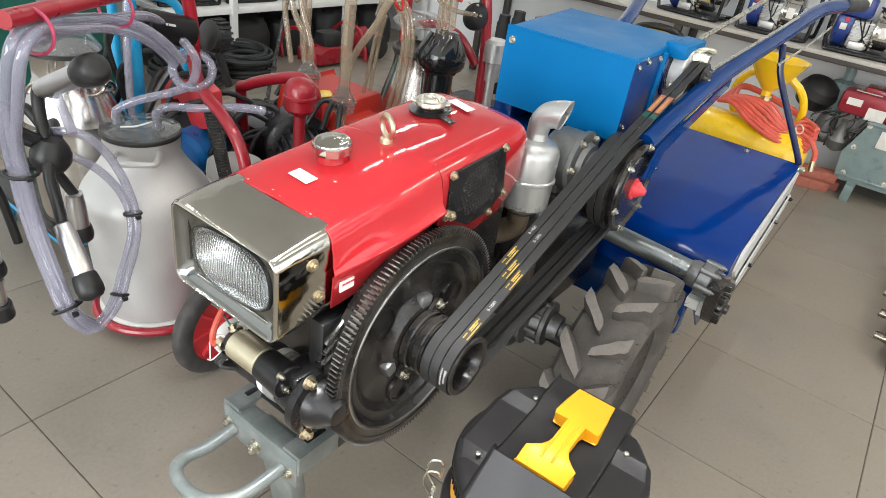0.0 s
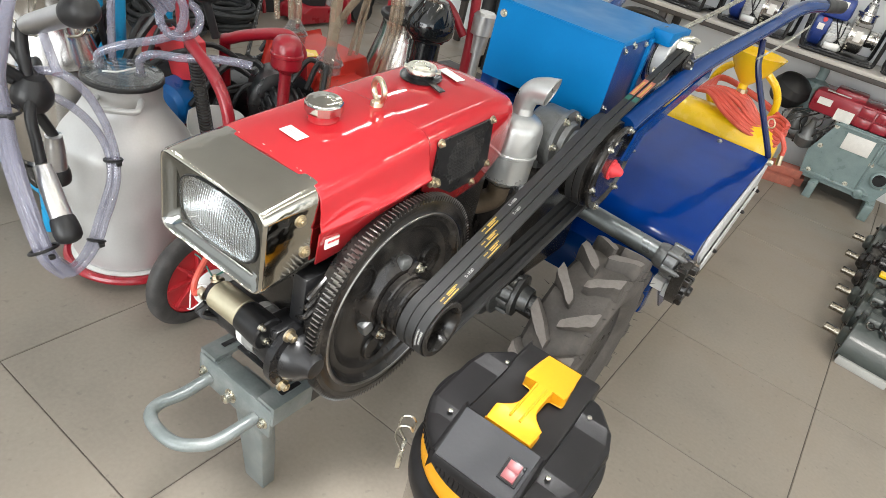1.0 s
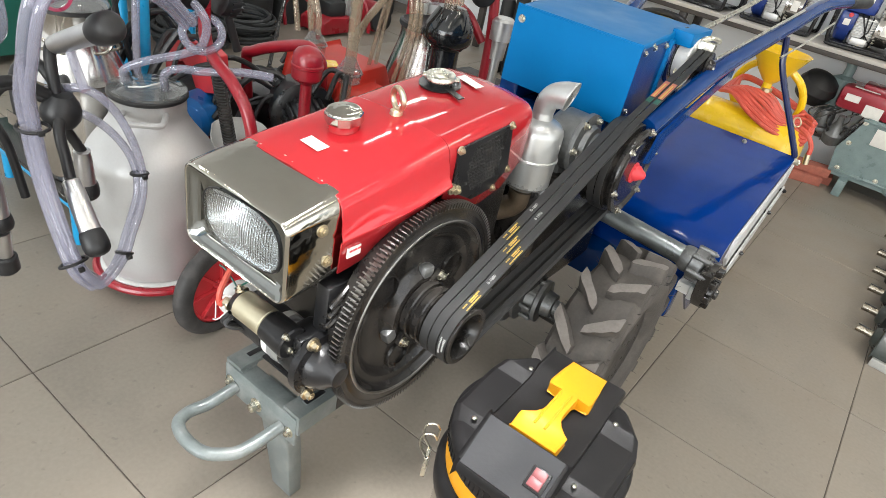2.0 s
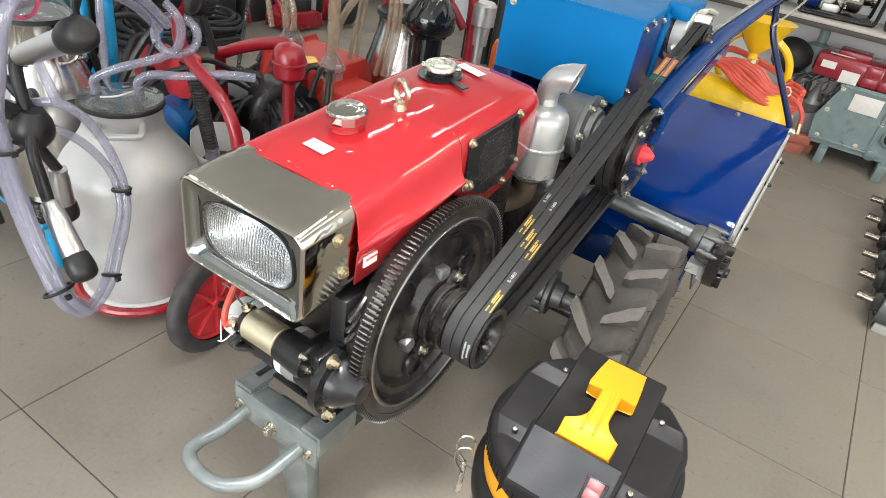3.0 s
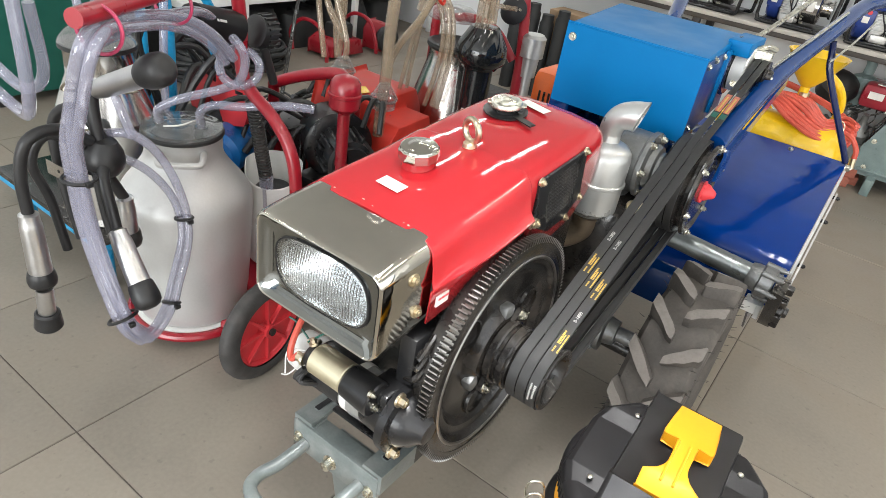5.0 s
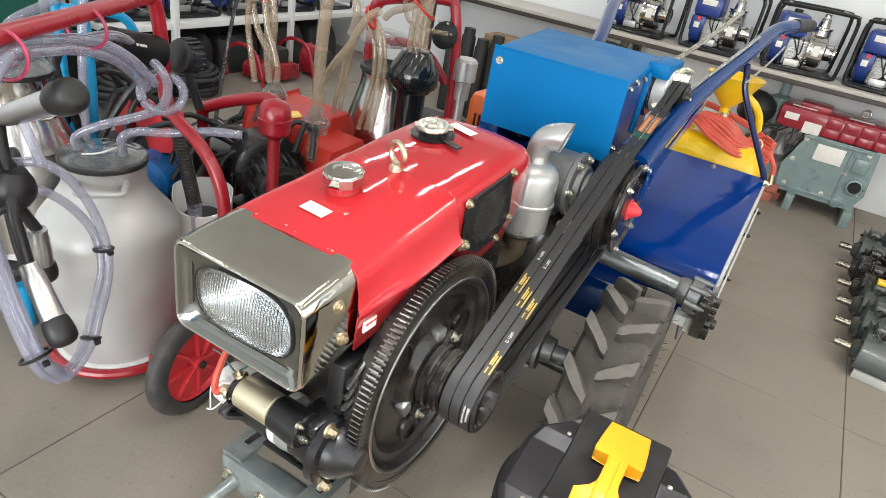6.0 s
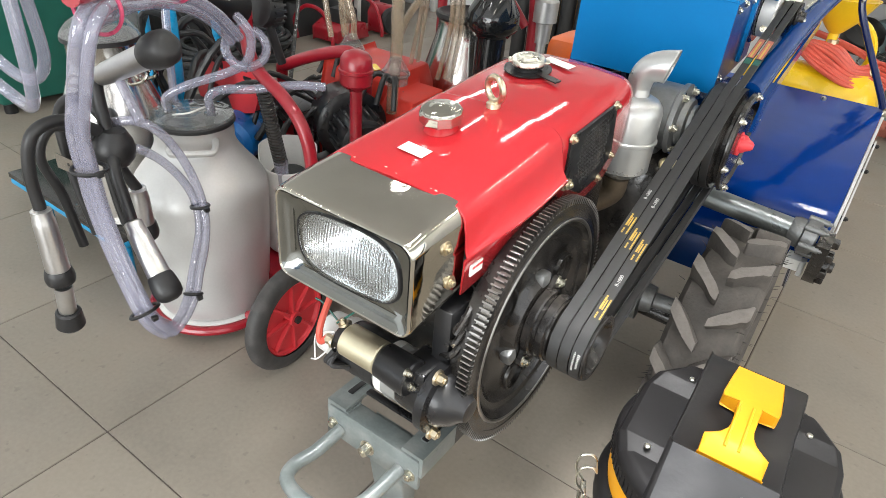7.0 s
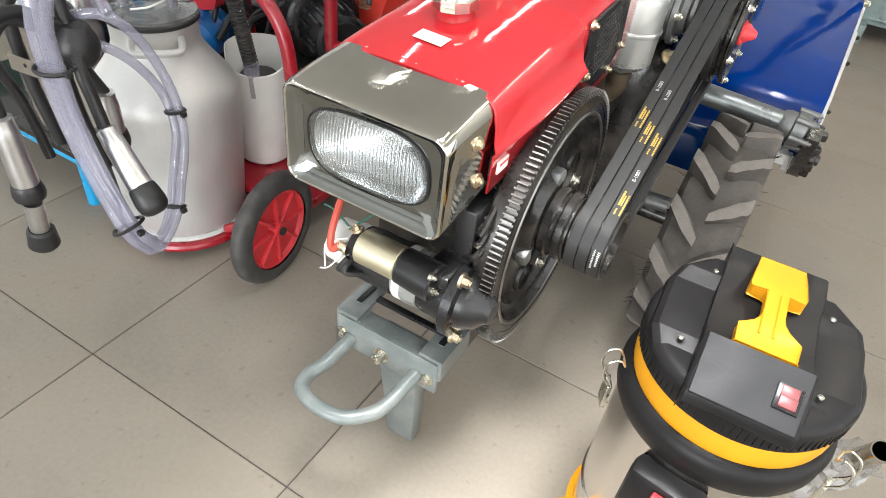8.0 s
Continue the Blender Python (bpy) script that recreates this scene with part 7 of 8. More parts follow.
tan([(-0.065, 1.600, 1.047), (-0.072, 1.600, 0.997), (-0.043, 1.600, 0.953), (0.035, 1.600, 0.940), (0.119, 1.600, 0.946)], 0.0085)
tan([(-0.047, 1.250, 1.068), (-0.019, 1.250, 1.022), (-0.019, 1.250, 0.979), (-0.033, 1.250, 0.932)], 0.013)
bm = B()
ring(bm, (0.003, 1.300, 0.989), (0.8, 0.3, 0.35), 0.034, 0.005, 24, 6)
ring(bm, (-0.385, 1.220, 0.987), (1, 0.3, 0.1), 0.03, 0.004, 24, 6)
ring(bm, (0.101, 1.460, 1.028), (0.5, 0.3, 0.8), 0.045, 0.004, 24, 6)
pieces("tie_ring", bm, ORANGE, cart3)
for x, y, z in ((-0.306, 1.200, 0.683), (-0.016, 1.090, 0.690)):
    bm = B()
    lathe(bm, (x, y, z - 0.06), (0, 0, 1), [(0, 0.020), (0.01, 0.040), (0.05, 0.043), (0.062, 0.034), (0.09, 0.018)], 24)
    ring(bm, (x, y, z - 0.02), (0, 0, 1), 0.043, 0.005, 20, 6)
    part("claw", bm, LID, cart3, "clear milk claw")
    tube_ = B()
    for k in range(3):
        tube(tube_, [(x, y, z - 0.05), (x + 0.04 * (k - 1), y - 0.05, z - 0.02), (x + 0.07 * (k - 1), y - 0.09, z - 0.10)], 0.009, 8)
    pieces("short_tube", tube_, RUBBER, cart3)

# ---- back wall: shelf with water pumps, engines on the floor ----
shelf = thing("wall_shelf", (0.6, 4.3, 0), "long grey shelf with dark brown edge along the white wall", "shelf")
bm = B()
box(bm, (-1.6, 4.05, 0.752), (3.0, 4.49, 0.775), 0.002)
part("board", bm, mat("grey_shelf_board", (0.50, 0.47, 0.43), 0.5, 0, 0.1, 8), shelf, "pale shelf board")
bm = B()
box(bm, (-1.6, 4.058, 0.722), (3.0, 4.075, 0.752), 0.002)
part("edge_strip", bm, BROWN, shelf, "dark brown edge strip")
for x in (-1.5, 0.05, 2.9):
    bm = B()
    box(bm, (x, 4.07, 0.0), (x + 0.05, 4.11, 0.735), 0.003)
    box(bm, (x, 4.44, 0.0), (x + 0.05, 4.48, 0.735), 0.003)
    pieces("leg", bm, BROWN, shelf)

def pump(at, rz, label):
    """Blue engine pump in a black tube frame, built about the world's origin and then placed."""
    p = thing("water_pump", (0, 0, 0), label, "water pump", "pumps on the shelf")
    for y in (-0.15, 0.15):
        part("frame_hoop", tube(B(), [(-0.21, y, 0.05), (-0.20, y, 0.022), (-0.17, y, 0.012), (0.17, y, 0.012), (0.20, y, 0.022), (0.21, y, 0.05), (0.215, y, 0.30), (0.205, y, 0.36), (0.17, y, 0.375), (-0.17, y, 0.375), (-0.205, y, 0.36), (-0.215, y, 0.30)], 0.011, 8, 4, True), BLACK, p, "black tube frame")
    each("cross_tube", BLACK, p, lambda bm, x, z: cyl(bm, (x, -0.15, z), (x, 0.15, z), 0.010, None, 8), [(-0.16, 0.375), (0.16, 0.375), (0.12, 0.012), (-0.12, 0.012)])
    bm = B()
    box(bm, (-0.19, -0.11, 0.20), (-0.02, 0.11, 0.33), 0.025)
    tank = part("fuel_tank", bm, PUMPBLUE, p, "blue fuel tank with white label")
    part("tank_cap", cyl(B(), (-0.10, 0.02, 0.325), (-0.10, 0.02, 0.35), 0.025, None, 16, 0.003), BLACK, tank)
    part("tank_label", box(B(), (-0.15, -0.113, 0.27), (-0.06, -0.1095, 0.305), 0.0005), STICKER, tank)
    bm = B()
    lathe(bm, (-0.19, 0.0, 0.125), (1, 0, 0), [(0, 0.0), (0, 0.05), (0.006, 0.085), (0.02, 0.098), (0.07, 0.10), (0.08, 0.09)], 28)
    box(bm, (-0.19, -0.10, 0.10), (-0.10, 0.0, 0.20), 0.012)
    cowl_ = part("engine_cowl", bm, PUMPBLUE, p, "blue recoil cowling")
    part("cowl_label", box(B(), (-0.165, -0.1035, 0.125), (-0.130, -0.0995, 0.160), 0.0005), STICKER, cowl_)
    part("stop_knob", cyl(B(), (-0.14, -0.118, 0.185), (-0.14, -0.098, 0.185), 0.013, None, 14, 0.002), REDPLASTIC, cowl_)
    bm = B()
    box(bm, (-0.105, -0.085, 0.03), (0.015, 0.085, 0.19), 0.014)
    box(bm, (-0.09, -0.115, 0.03), (0.0, -0.08, 0.075), 0.006)
    part("crankcase", bm, ALU, p, "bright cast crankcase")
    each("cooling_fin", ALU, p, lambda bm, k: box(bm, (-0.10, -0.105, 0.09 + 0.014 * k), (0.01, -0.08, 0.097 + 0.014 * k), 0.001), [(k,) for k in range(7)])
    bm = B()
    lathe(bm, (0.012, 0, 0.14), (1, 0, 0), [(0, 0.06), (0.0, 0.118), (0.012, 0.118), (0.014, 0.098), (0.095, 0.100), (0.105, 0.085), (0.11, 0.05), (0.15, 0.045), (0.152, 0.055), (0.165, 0.055), (0.165, 0.0)], 32)
    vol = part("pump_volute", bm, STEEL, p, "bright round pump volute")
    part("volute_plate", box(B(), (0.045, -0.104, 0.115), (0.085, -0.094, 0.175), 0.002), STICKER, vol)
    part("outlet", lathe(B(), (0.065, 0, 0.23), (0, 0, 1), [(0, 0.055), (0.03, 0.05), (0.035, 0.058), (0.045, 0.058), (0.047, 0.036), (0.10, 0.026), (0.105, 0.020), (0.125, 0.018), (0.125, 0)], 22), STEEL, vol)
    each("volute_bolt", ZINC, vol, bolt, [((0.024, 0.108 * math.cos(math.tau * k / 8), 0.14 + 0.108 * math.sin(math.tau * k / 8)), (1, 0, 0), 0.006, 0.012) for k in range(8)])
    part("base_plate", box(B(), (-0.19, -0.14, 0.020), (0.19, 0.14, 0.028), 0.002), BLACK, p)
    each("lead", RUBBER, p, lambda bm, k: tube(bm, [(-0.08 + 0.03 * k, -0.09, 0.20), (-0.06 + 0.02 * k, -0.13, 0.16 - 0.02 * k), (-0.03, -0.12, 0.10), (-0.05 + 0.03 * k, -0.09, 0.06)], 0.004, 6, 4), [(k,) for k in range(3)])
    p.matrix_basis = pose(*at, 0, 0, rz)
    return p
pump((0.62, 4.28, 0.776), 0, "blue petrol water pump in a black tube frame on the shelf")
for x, rz in ((1.12, 8), (1.62, -4), (2.15, 5), (0.10, -6)):
    src = [o for o in scene.objects if o.name == "water_pump"][0]
    copy_thing(src, pose(x, 4.28, 0.776, 0, 0, rz))

# maroon and green-grey diesel engine on the floor
eng = thing("diesel_engine", (1.45, 4.2, 0), "maroon-topped green-grey diesel engine wrapped in clear film on the floor", "engine")
bm = B()
box(bm, (1.14, 4.10, 0.46), (1.80, 4.38, 0.60), 0.03)
tank_ = part("fuel_tank", bm, MAROON, eng, "maroon fuel tank and hood")
part("tank_pad", box(B(), (1.24, 4.14, 0.59), (1.42, 4.30, 0.632), 0.012), MAROON, tank_)
each("tank_panel", MAROON, tank_, lambda bm, x, z, w, h: box(bm, (x, 4.088, z), (x + w, 4.104, z + h), 0.006), [(1.415 + 0.095 * i, 0.468 + 0.062 * j, 0.086, 0.055) for i in range(4) for j in range(2)])
each("tank_strap", WHITEPLASTIC, tank_, lambda bm, x, y: box(bm, (x, y, 0.600), (x + 0.14, y + 0.035, 0.604), 0.001), [(1.20, 4.12), (1.52, 4.15)])
bm = B()
box(bm, (1.18, 4.094, 0.52), (1.26, 4.0985, 0.56), 0)
box(bm, (1.30, 4.094, 0.46), (1.40, 4.0985, 0.53), 0)
pieces("label_plate", bm, STICKER, tank_)
bm = B()
prism(bm, [(1.30, 0.10), (1.72, 0.10), (1.76, 0.20), (1.74, 0.46), (1.36, 0.46), (1.28, 0.25)], "y", 4.06, 4.36)
cyl(bm, (1.70, 4.05, 0.24), (1.70, 4.03, 0.24), 0.05, None, 24)
cyl(bm, (1.64, 4.06, 0.12), (1.64, 4.04, 0.12), 0.03, None, 18)
part("block", soften(bm, 0.012), GREENGREY, eng, "green-grey engine block")
part("block_plate", box(B(), (1.42, 4.052, 0.33), (1.58, 4.0585, 0.43), 0.001), STICKER, eng)
bm = B()
lathe(bm, (1.12, 4.18, 0.30), (0, 0, 1), [(0, 0.02), (0.02, 0.055), (0.08, 0.06), (0.12, 0.05), (0.13, 0.0)], 20)
cyl(bm, (1.02, 4.20, 0.28), (1.32, 4.20, 0.30), 0.05, None, 20, 0.01)
cyl(bm, (1.00, 4.20, 0.28), (1.03, 4.20, 0.28), 0.062, None, 20, 0.008)
lathe(bm, (1.22, 4.13, 0.24), (0, -0.3, 1), [(0, 0.03), (0.02, 0.055), (0.08, 0.06), (0.10, 0.045), (0.16, 0.02), (0.20, 0.018), (0.20, 0)], 20)
pieces("injector", bm, CASTGREY, eng)
def fuel_pipe(bm, k):
    e = random.Random(40 + k)
    x = 1.06 + 0.034 * k
    return tube(bm, [(x, 4.14, 0.24 + e.uniform(0, 0.05)), (x + e.uniform(-0.05, 0.05), 4.07, 0.33), (x + e.uniform(-0.03, 0.08), 4.09, 0.40), (x + 0.06, 4.13, 0.46)], e.choice((0.004, 0.006, 0.009)), 7, 5)
each("fuel_pipe", CAST, eng, fuel_pipe, [(k,) for k in range(9)])
each("block_bolt", ZINC, eng, bolt, [((x, 4.058, z), (0, -1, 0), 0.010, 0.010) for x, z in ((1.35, 0.44), (1.32, 0.30), (1.33, 0.14), (1.70, 0.44), (1.73, 0.20), (1.62, 0.30), (1.55, 0.14))])
each("block_rib", GREENGREY, eng, lambda bm, x, z, w, h: box(bm, (x, 4.046, z), (x + w, 4.066, z + h), 0.006), [(1.33, 0.445, 0.39, 0.016), (1.30, 0.115, 0.40, 0.018), (1.61, 0.14, 0.014, 0.30), (1.64, 0.32, 0.08, 0.09)])
part("crank_hole", cyl(B(), (1.70, 4.034, 0.24), (1.70, 4.0285, 0.24), 0.036, None, 24), BLACK, eng)
bm = B()
lathe(bm, (0.98, 4.22, 0.44), (0.3, -0.4, 1), [(0, 0.05), (0.02, 0.10), (0.10, 0.12), (0.15, 0.10), (0.18, 0.05), (0.19, 0.0)], 28)
part("air_filter", bm, RUBBER, eng, "black round air filter")
bm = B()
lathe(bm, (1.12, 4.28, 0.42), (0, 0, 1), [(0, 0.05), (0.02, 0.07), (0.18, 0.07), (0.20, 0.03)], 24)
tube(bm, [(1.12, 4.28, 0.60), (1.12, 4.28, 0.68), (1.09, 4.27, 0.73), (1.04, 4.26, 0.75)], 0.03, 14)
part("muffler", bm, GREENGREY, eng, "grey exhaust muffler")
bm = B()
ring(bm, (1.60, 4.22, 0.64), (0.3, 1, 0), 0.022, 0.007, 20, 8)
part("lifting_eye", bm, ZINC, eng)
bm = B()
for x in (1.37, 1.70):
    box(bm, (x, 3.96, 0.0), (x + 0.05, 4.40, 0.10), 0.004)
pieces("skid", bm, GREENGREY, eng)

# row of small green-grey pump heads with shafts
def gearbox_unit(paint, label, shaft_paint):
    """Low cast unit with a cooling drum on top, a short output shaft and a pale foot rail."""
    g = thing("engine_block", (0, 0, 0), label, "engine", "row of small engines")
    bm = B()
    prism(bm, [(-0.100, 0.032), (0.088, 0.032), (0.094, 0.115), (0.066, 0.168), (-0.035, 0.168), (-0.088, 0.115), (-0.104, 0.06)], "x", 0.0, 0.27)
    cyl(bm, (0.0, -0.03, 0.082), (-0.028, -0.03, 0.082), 0.046, 0.034, 24)
    prism(bm, [(-0.02, 0.16), (0.06, 0.16), (0.05, 0.195), (-0.01, 0.195)], "x", 0.02, 0.075)
    case = part("case", soften(bm, 0.010), paint, g)
    part("drum", cyl(B(), (0.085, 0.005, 0.165), (0.28, 0.005, 0.165), 0.058, None, 28, 0.008), paint, g)
    part("shaft", cyl(B(), (-0.026, -0.03, 0.082), (-0.088, -0.03, 0.082), 0.0155, None, 18, 0.002), shaft_paint, g, "oiled steel shaft")
    part("shaft_key", box(B(), (-0.086, -0.0335, 0.0965), (-0.04, -0.0265, 0.1005), 0.001), CAST, g)
    bm = B()
    for k in range(4):
        box(bm, (0.130 + 0.017 * k, -0.018, 0.222), (0.135 + 0.017 * k, 0.020, 0.2255), 0)
    pieces("cooling_slot", bm, ZINC, g)
    for y, z in ((-0.078, 0.06), (0.07, 0.055), (0.062, 0.14), (-0.055, 0.135)):
        bm = B()
        bolt(bm, (0.0, y, z), (-1, 0, 0), 0.007, 0.008)
        part("case_bolt", bm, CAST, g)
    part("case_ring", ring(B(), (0.045, -0.045, 0.176), (0.2, -0.6, 1), 0.015, 0.0035, 16, 6), CAST, g)
    part("fuel_pipe", tube(B(), [(0.05, -0.045, 0.17), (0.075, -0.062, 0.19), (0.10, -0.055, 0.175), (0.11, -0.05, 0.16)], 0.0045, 8), CAST, g)
    bm = B()
    box(bm, (0.012, -0.112, 0.0), (0.20, -0.080, 0.034), 0.003)
    box(bm, (0.012, 0.060, 0.0), (0.20, 0.088, 0.034), 0.003)
    pieces("foot", bm, FOOTGREY, g, "pale foot rail")
    return g
DARKGREEN = mat("dark_green_grey_enamel", (0.045, 0.056, 0.052), 0.32, 0, 0.2, 16, 0.0005, 0.2, dirt=(0.03, 0.03, 0.027), dirt_amt=0.5)
FOOTGREY = mat("pale_grey_paint", (0.36, 0.36, 0.34), 0.55, 0, 0.15, 20)
OILSTEEL = mat("oiled_steel", (0.30, 0.27, 0.22), 0.30, 1.0, 0.25, 50)
g0 = gearbox_unit(DARKGREEN, "small dark green-grey cast engine with short steel shaft", OILSTEEL)
g0.matrix_basis = pose(1.808, 2.285, 0, 0, 0, -5)
for k in (1, 2, 5):
    copy_thing(g0, pose(1.806 - 0.003 * k, 2.285 + (0.208, 0.425, 0, 0, 1.16)[k - 1], 0, 0, 0, -5 + 2 * (k % 3)))
g1 = gearbox_unit(CAST, "small black cast engine with short steel shaft", OILSTEEL)
g1.matrix_basis = pose(1.796, 2.925, 0, 0, 0, -3)
copy_thing(g1, pose(1.790, 3.155, 0, 0, 0, -6))
tag = thing("yellow_tag", (1.85, 2.725, 0.196), "small yellow label block on a small engine", "label")
part("block", box(B(), (1.828, 2.705, 0.1952), (1.874, 2.748, 0.213), 0.003), YELLOW2, tag)

# yellow bin with a black ring behind the generator housing
yb = thing("yellow_bin", (0.0, 3.86, 0), "yellow plastic bin with a black rim by the wall", "bin")
part("body", lathe(B(), (0.0, 3.86, 0.0), (0, 0, 1), [(0, 0.11), (0.01, 0.12), (0.62, 0.145), (0.66, 0.145), (0.672, 0.13), (0.675, 0.0)], 36), YELLOW2, yb)
part("rim", ring(B(), (0.03, 3.88, 0.655), (0.1, -0.2, 1), 0.155, 0.022, 36, 10), RUBBER, yb, "black rubber rim")
# bricks by the wall
for k, (x, y, z, rz) in enumerate(((1.17, 4.02, 0.0, 20), (1.22, 4.14, 0.0, 5), (1.19, 4.07, 0.055, 14))):
    br = tagged(part("brick", box(B(), (-0.115, -0.055, 0.0), (0.115, 0.055, 0.053), 0.004, pose(x, y, z, 0, 0, rz)), BRICK, None, "", 30), "loose red clay brick on the floor", "brick", "loose bricks")

# yellow blasting pot with funnel and red hose coil
pot = thing("blasting_pot", (0.99, 2.5, 0), "yellow tank with funnel and coiled red hose behind the tiller", "pressure tank")
PC = Vector((0.985, 2.40, 0.585))
bm = B()
lathe(bm, PC - Vector((0.25, 0, 0)), (1, 0, 0), [(0, 0.0), (0.004, 0.042), (0.02, 0.074), (0.04, 0.092), (0.07, 0.104), (0.43, 0.104), (0.46, 0.092), (0.48, 0.074), (0.496, 0.042), (0.50, 0.0)], 40)
part("tank", bm, YELLOW2, pot, "yellow enamelled tank")
bm = B()
for x in (0.82, 1.12):
    for y in (2.34, 2.50):
        tube(bm, [(x, y + (0.03 if y < 2.4 else -0.03), 0.52), (x, y, 0.2), (x, y - (0.03 if y < 2.4 else -0.03), 0.0)], 0.014, 10, 3)
pieces("leg", bm, YELLOW2, pot)
bm = B()
lathe(bm, (1.000, 2.44, 0.735), (0, 0, 1), [(0.0, 0.018), (0.065, 0.018), (0.075, 0.030), (0.11, 0.062), (0.19, 0.110), (0.195, 0.114), (0.195, 0.110), (0.11, 0.058), (0.075, 0.024)], 40, False)
part("funnel", bm, YELLOW2, pot, "yellow sheet funnel")
part("valve", cyl(B(), (1.005, 2.44, 0.70), (1.005, 2.44, 0.78), 0.022, None, 8, 0.002), BRASS, pot, "brass valve")
bm = B()
ring(bm, (1.0, 2.54, 0.73), (0.1, 1, 0.3), 0.145, 0.015, 40, 10)
part("handle_ring", bm, YELLOW2, pot, "yellow tube handle")
rnd = random.Random(8)
def hose_turn(bm, k):
    """One turn of the coil draped over the tank's front."""
    q = k / 7
    fi = radians(46 + 56 * q)
    rr = 0.116 + 0.045 * max(0, q - 0.3)
    y, z = 2.40 - rr * math.cos(fi), 0.585 + rr * math.sin(fi)
    j = [rnd.uniform(-0.006, 0.006) for _ in range(6)]
    pts = [(0.850 + 0.045 * q + j[0], 2.385 + 0.01 * q, 0.722 + 0.03 * q), (0.905 + 0.05 * q, y + 0.035 * (1 - q), z + 0.062 - 0.03 * q + j[1]), (1.00 + 0.04 * q, y + j[2] * 0.5, z + 0.022 + j[3] * 0.6), (1.10 + 0.02 * q, y, z - 0.014 - 0.016 * q), (1.185 + j[4], y + 0.022, 0.640 + 0.085 * q),
           (1.226 + j[5], 2.38 + 0.02 * q, 0.635 + 0.085 * q), (1.20, 2.50, 0.70), (1.05, 2.545, 0.745 + j[1]), (0.90, 2.50, 0.78 + j[2])]
    return tube(bm, pts, 0.0088, 8, 6, True)
each("hose_turn", HOSERED, pot, hose_turn, [(k,) for k in range(8)], "coiled red rubber hose")
part("hose_end", tube(B(), [(1.20, 2.33, 0.70), (1.235, 2.31, 0.69), (1.262, 2.31, 0.655), (1.268, 2.31, 0.62)], 0.0095, 8), HOSERED, pot)
bm = B()
cyl(bm, (1.266, 2.31, 0.625), (1.272, 2.31, 0.585), 0.011, None, 8)
ring(bm, (1.18, 2.30, 0.725), (0.6, -0.5, 0.4), 0.018, 0.003, 16, 6)
pieces("hose_fitting", bm, BRASS, pot)

# ---- left wall: white shelf with engines, dark bags on the floor ----
lsh = thing("side_shelf", (-2.55, 3.2, 0), "white steel shelf with small engines along the side wall", "shelf")
bm = B()
box(bm, (-2.88, 1.9, 0.36), (-2.30, 4.45, 0.40), 0.003)
part("board", bm, WHITE, lsh, "white shelf board")
for y in (2.35, 3.4, 4.4):
    bm = B()
    box(bm, (-2.33, y, 0.0), (-2.29, y + 0.04, 1.2), 0.002)
    part("post", bm, WHITE, lsh)
src = [o for o in scene.objects if o.name == "water_pump"][0]
for k in range(5):
    copy_thing(src, pose(-2.55, 2.12 + 0.48 * k, 0.401, 0, 0, 84 + 4 * (k % 3)))
def covered(c, w, h, seed):
    """A crate of parts under a slack black plastic sheet."""
    t = thing("covered_crate", (c[0], c[1], 0), "crate of parts under a slack black plastic sheet", "crate", "covered crates")
    e = random.Random(seed)
    rows = []
    for z, k in ((0.0, 1.04), (0.05, 1.0), (h * 0.6, 0.97), (h * 0.9, 0.92), (h, 0.80), (h * 1.02, 0.4)):
        row = []
        for q in range(20):
            a = math.tau * q / 20
            cs, sn = math.cos(a), math.sin(a)
            x = math.copysign(abs(cs) ** 0.5, cs) * w * 0.5 * k
            y = math.copysign(abs(sn) ** 0.5, sn) * w * 0.5 * k
            row.append((c[0] + x + e.uniform(-0.015, 0.015), c[1] + y + e.uniform(-0.015, 0.015), max(0.0, z + (e.uniform(-0.02, 0.02) if z > 0.1 else 0))))
        rows.append(row)
    part("sheet", loft(B(), rows, closed=True, cap=True), CLOTH, t, "", 50)
for k in range(5):
    covered((-2.60 + 0.03 * (k % 2), 2.10 + 0.46 * k), 0.42, 0.30 - 0.03 * (k % 3), 40 + k)
def bag(c, s, seed, name="cable_bag", label="black bagged coil of cable on the floor"):
    t = thing(name, (c[0], c[1], 0), label, "coil")
    rnd = random.Random(seed)
    for k in range(12):
        R = s * rnd.uniform(0.7, 1.0)
        z = 0.030 + 0.014 * k
        part("coil_turn", ring(B(), (c[0] + rnd.uniform(-0.03, 0.03), c[1] + rnd.uniform(-0.03, 0.03), z), (rnd.uniform(-0.1, 0.1), rnd.uniform(-0.1, 0.1), 1), R, 0.014, 28, 7), CLOTH, t)
bag((-2.12, 2.30), 0.20, 1)
bag((-2.10, 1.86), 0.21, 3)

def cable_heap(c, seed, n, sx, sy, top):
    """Loose black cables thrown in a heap, each resting on the floor at both ends."""
    t = thing("cable_heap", (c[0], c[1], 0), "tangled heap of black rubber cables on the floor", "cables")
    e = random.Random(seed)
    for k in range(n):
        r0 = e.choice((0.006, 0.008, 0.010))
        a = e.uniform(0, math.tau)
        pts = []
        for q in (0, 0.15, 0.35, 0.5, 0.65, 0.85, 1.0):
            w = q * 2 - 1
            lift = max(r0, top * (1 - w * w) * e.uniform(0.5, 1.0))
            pts.append((c[0] + sx * (w * math.cos(a) + e.uniform(-0.35, 0.35)), c[1] + sy * (w * math.sin(a) + e.uniform(-0.35, 0.35)), r0 if q in (0, 1.0) else lift))
        part("cable", tube(B(), pts, r0, 7, 5), RUBBER, t)
cable_heap((-0.72, 1.30), 11, 16, 0.17, 0.17, 0.36)
cable_heap((-1.15, 1.75), 12, 14, 0.20, 0.20, 0.26)

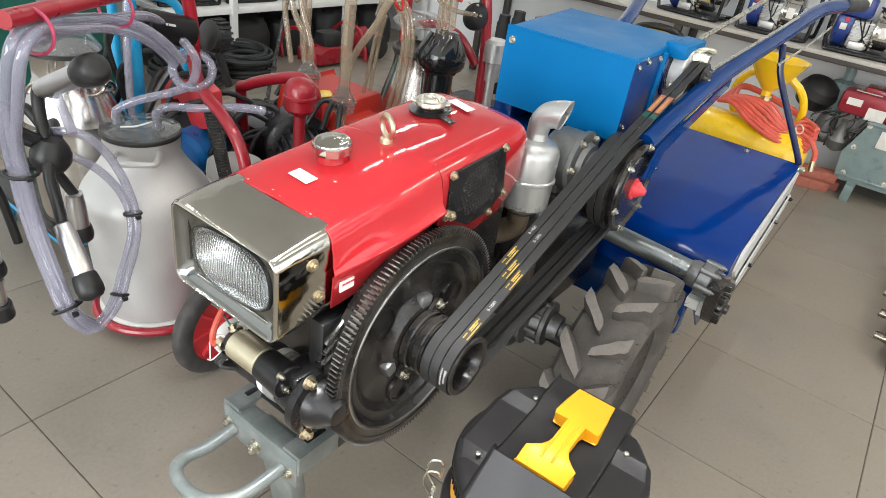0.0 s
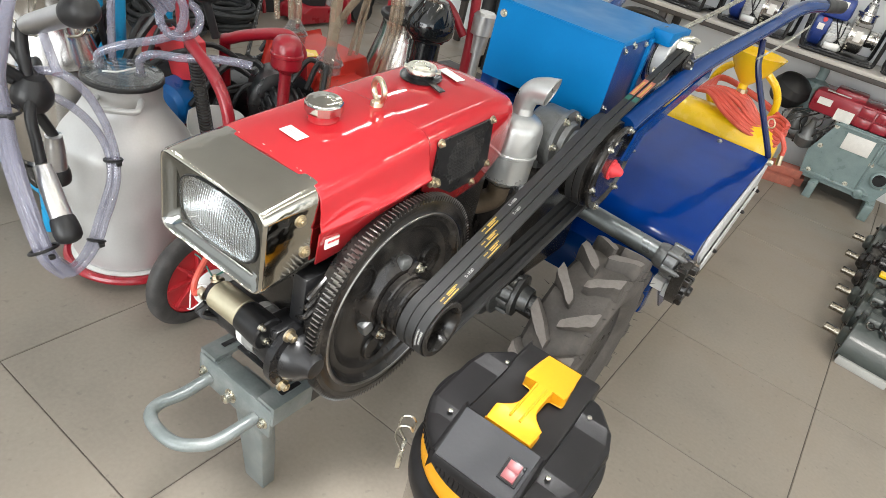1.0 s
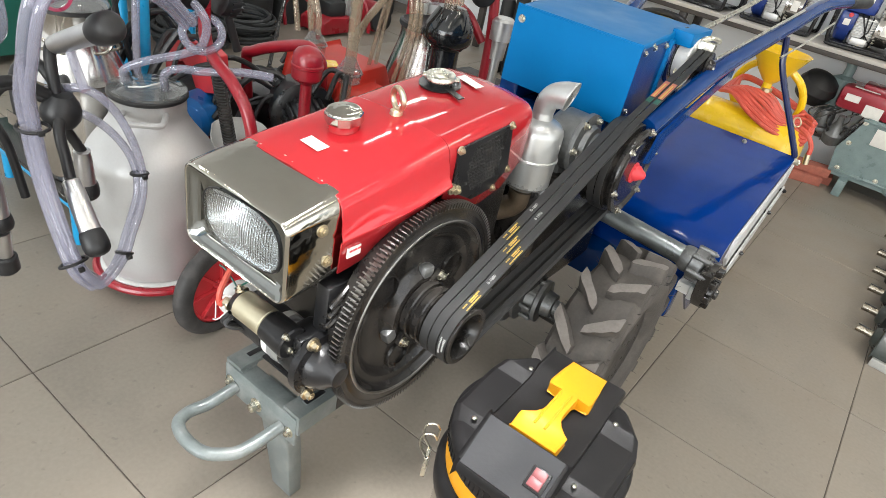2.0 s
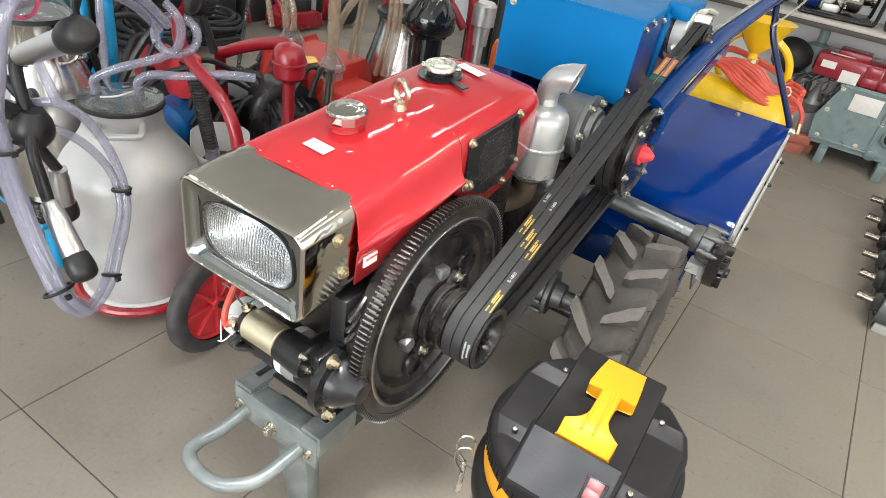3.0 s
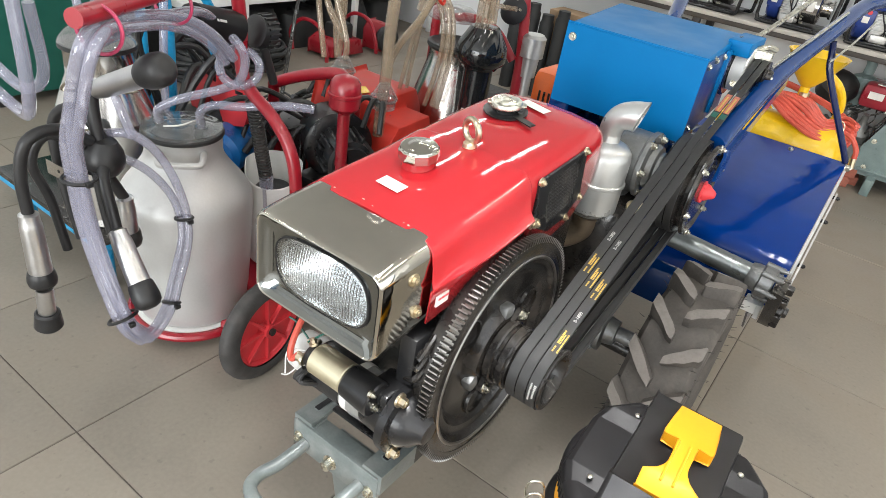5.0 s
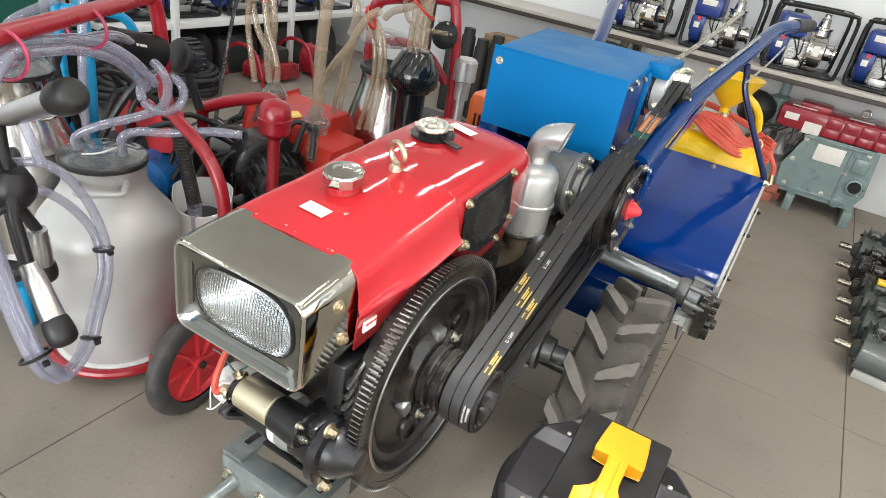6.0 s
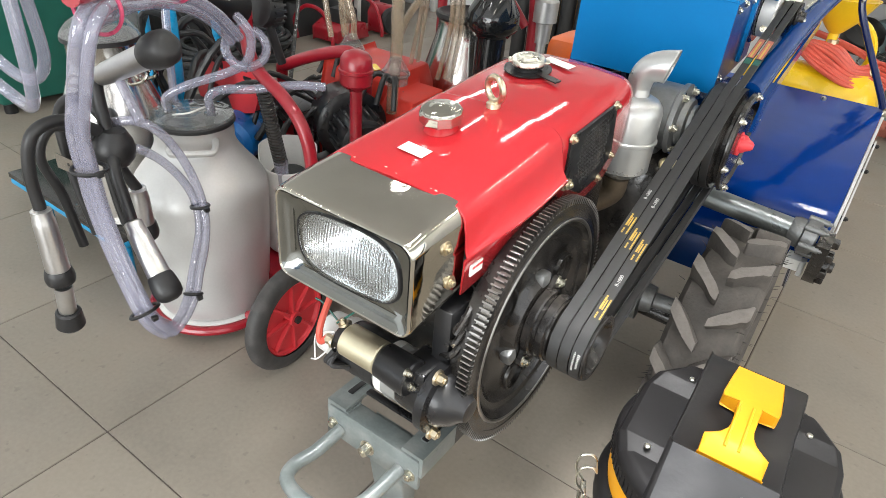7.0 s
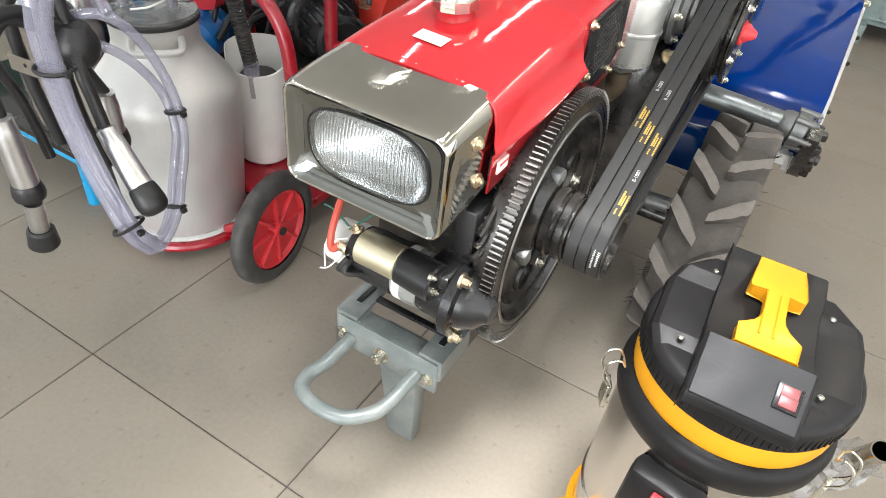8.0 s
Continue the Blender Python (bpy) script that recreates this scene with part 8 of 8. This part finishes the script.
# dark green cabinet at the far side
cab = thing("green_cabinet", (-2.1, 1.0, 0), "dark green metal machine cabinet", "cabinet")
bm = B()
box(bm, (-2.8, 0.75, 0.05), (-2.15, 1.45, 0.95), 0.02)
part("body", bm, GREENDARK, cab)
bm = B()
for x, y in ((-2.75, 0.8), (-2.2, 0.8), (-2.2, 1.4), (-2.75, 1.4)):
    cyl(bm, (x, y, 0), (x, y, 0.06), 0.03, None, 14)
pieces("foot", bm, BLACK, cab)

# red machine, orange engine and dark tools in the background
rm = thing("red_machine", (-2.1, 3.1, 0), "orange-red farm machine with a black lever on the floor", "machine")
bm = B()
prism(bm, [(2.90, 0.02), (2.90, 0.10), (2.98, 0.14), (3.20, 0.13), (3.24, 0.02)], "x", -2.26, -2.02)
prism(bm, [(3.38, 0.02), (3.38, 0.16), (3.42, 0.22), (3.50, 0.22), (3.50, 0.02)], "x", -2.16, -1.98)
pieces("body", soften(bm, 0.01), RED2, rm)
bm = B()
box(bm, (-2.20, 2.98, 0.10), (-2.06, 3.16, 0.24), 0.03)
lathe(bm, (-2.0, 3.44, 0.12), (1, -0.2, 0), [(0, 0.09), (0.03, 0.10), (0.06, 0.09), (0.07, 0.03)], 20)
pieces("engine", bm, CLOTH, rm, "dark engine")
each("arch", RED2, rm, lambda bm, y: tube(bm, [(-2.32, y, 0.02), (-2.34, y, 0.16), (-2.22, y, 0.26), (-2.06, y, 0.24), (-1.98, y, 0.10), (-1.97, y, 0.02)], 0.014, 8, 5), [(2.80,), (3.32,)], "red bent tube")
bm = B()
tube(bm, [(-1.55, 2.02, 0.02), (-1.72, 2.22, 0.20), (-2.0, 2.55, 0.46), (-2.2, 2.80, 0.62)], 0.012, 10)
pieces("lever", bm, CAST, rm, "long black steel lever")
og = thing("orange_engine", (-0.15, 2.6, 0), "small orange and black engine behind the milking machine", "engine")
bm = B()
box(bm, (-0.16, 2.38, 0.10), (0.06, 2.65, 0.56), 0.05)
case = part("case", bm, mat("orange_cowl", (0.75, 0.14, 0.02), 0.35, 0, 0.1, 14), og, "orange cowl")
each("vent", BLACK, case, lambda bm, k: box(bm, (-0.10 + 0.026 * k, 2.374, 0.34), (-0.09 + 0.026 * k, 2.3805, 0.46), 0.001), [(k,) for k in range(5)])
part("recoil", lathe(B(), (-0.05, 2.38, 0.24), (0, -1, 0), [(0, 0.09), (0.03, 0.09), (0.04, 0.06), (0.04, 0)], 24), BLACK, case)
bm = B()
box(bm, (-0.42, 2.05, 0.02), (-0.10, 2.40, 0.42), 0.06)
part("guard", bm, CLOTH, og, "black plastic guard")
part("skid", box(B(), (-0.18, 2.36, 0.0), (0.08, 2.68, 0.10), 0.01), BLACK, og)
bx = thing("stacked_cartons", (-0.5, 4.1, 0), "brown cartons and black parts by the wall", "boxes")
bm = B()
box(bm, (-0.9, 3.8, 0.0), (-0.45, 4.04, 0.35), 0.006)
box(bm, (-0.85, 3.82, 0.351), (-0.5, 4.02, 0.58), 0.006)
pieces("carton", bm, mat("brown_card", (0.30, 0.20, 0.12), 0.8, 0, 0.1, 12), bx)
bm = B()
for k in range(5):
    lathe(bm, (-1.02 + 0.115 * k, 3.70, 0.0), (0, 0, 1), [(0, 0.05), (0.50 + 0.05 * (k % 2), 0.05), (0.515 + 0.05 * (k % 2), 0.042), (0.56 + 0.05 * (k % 2), 0.040), (0.565 + 0.05 * (k % 2), 0.0)], 18)
pieces("black_part", bm, CLOTH, bx)

# ---- floor tiles ----
tile_mesh = bpy.data.meshes.new("tile")
bm = B()
h = T / 2 - 0.0016
box(bm, (-h, -h, -0.010), (h, h, 0.0), 0.0015, None, 1)
bm.to_mesh(tile_mesh)
bm.free()
tile_mesh.materials.append(TILE)
floor_ob = scene.objects["floor"]
for i in range(-5, 6):
    for j in range(-10, 8):
        x, y = (i + 0.5) * T, (j + 0.5) * T
        if ROOM_X0 - 0.3 < x < ROOM_X1 + 0.3 and ROOM_Y0 - 0.3 < y < ROOM_Y1 + 0.3:
            t_ = new("tile", tile_mesh)
            t_.parent = floor_ob
            t_.location = (x, y, 0)
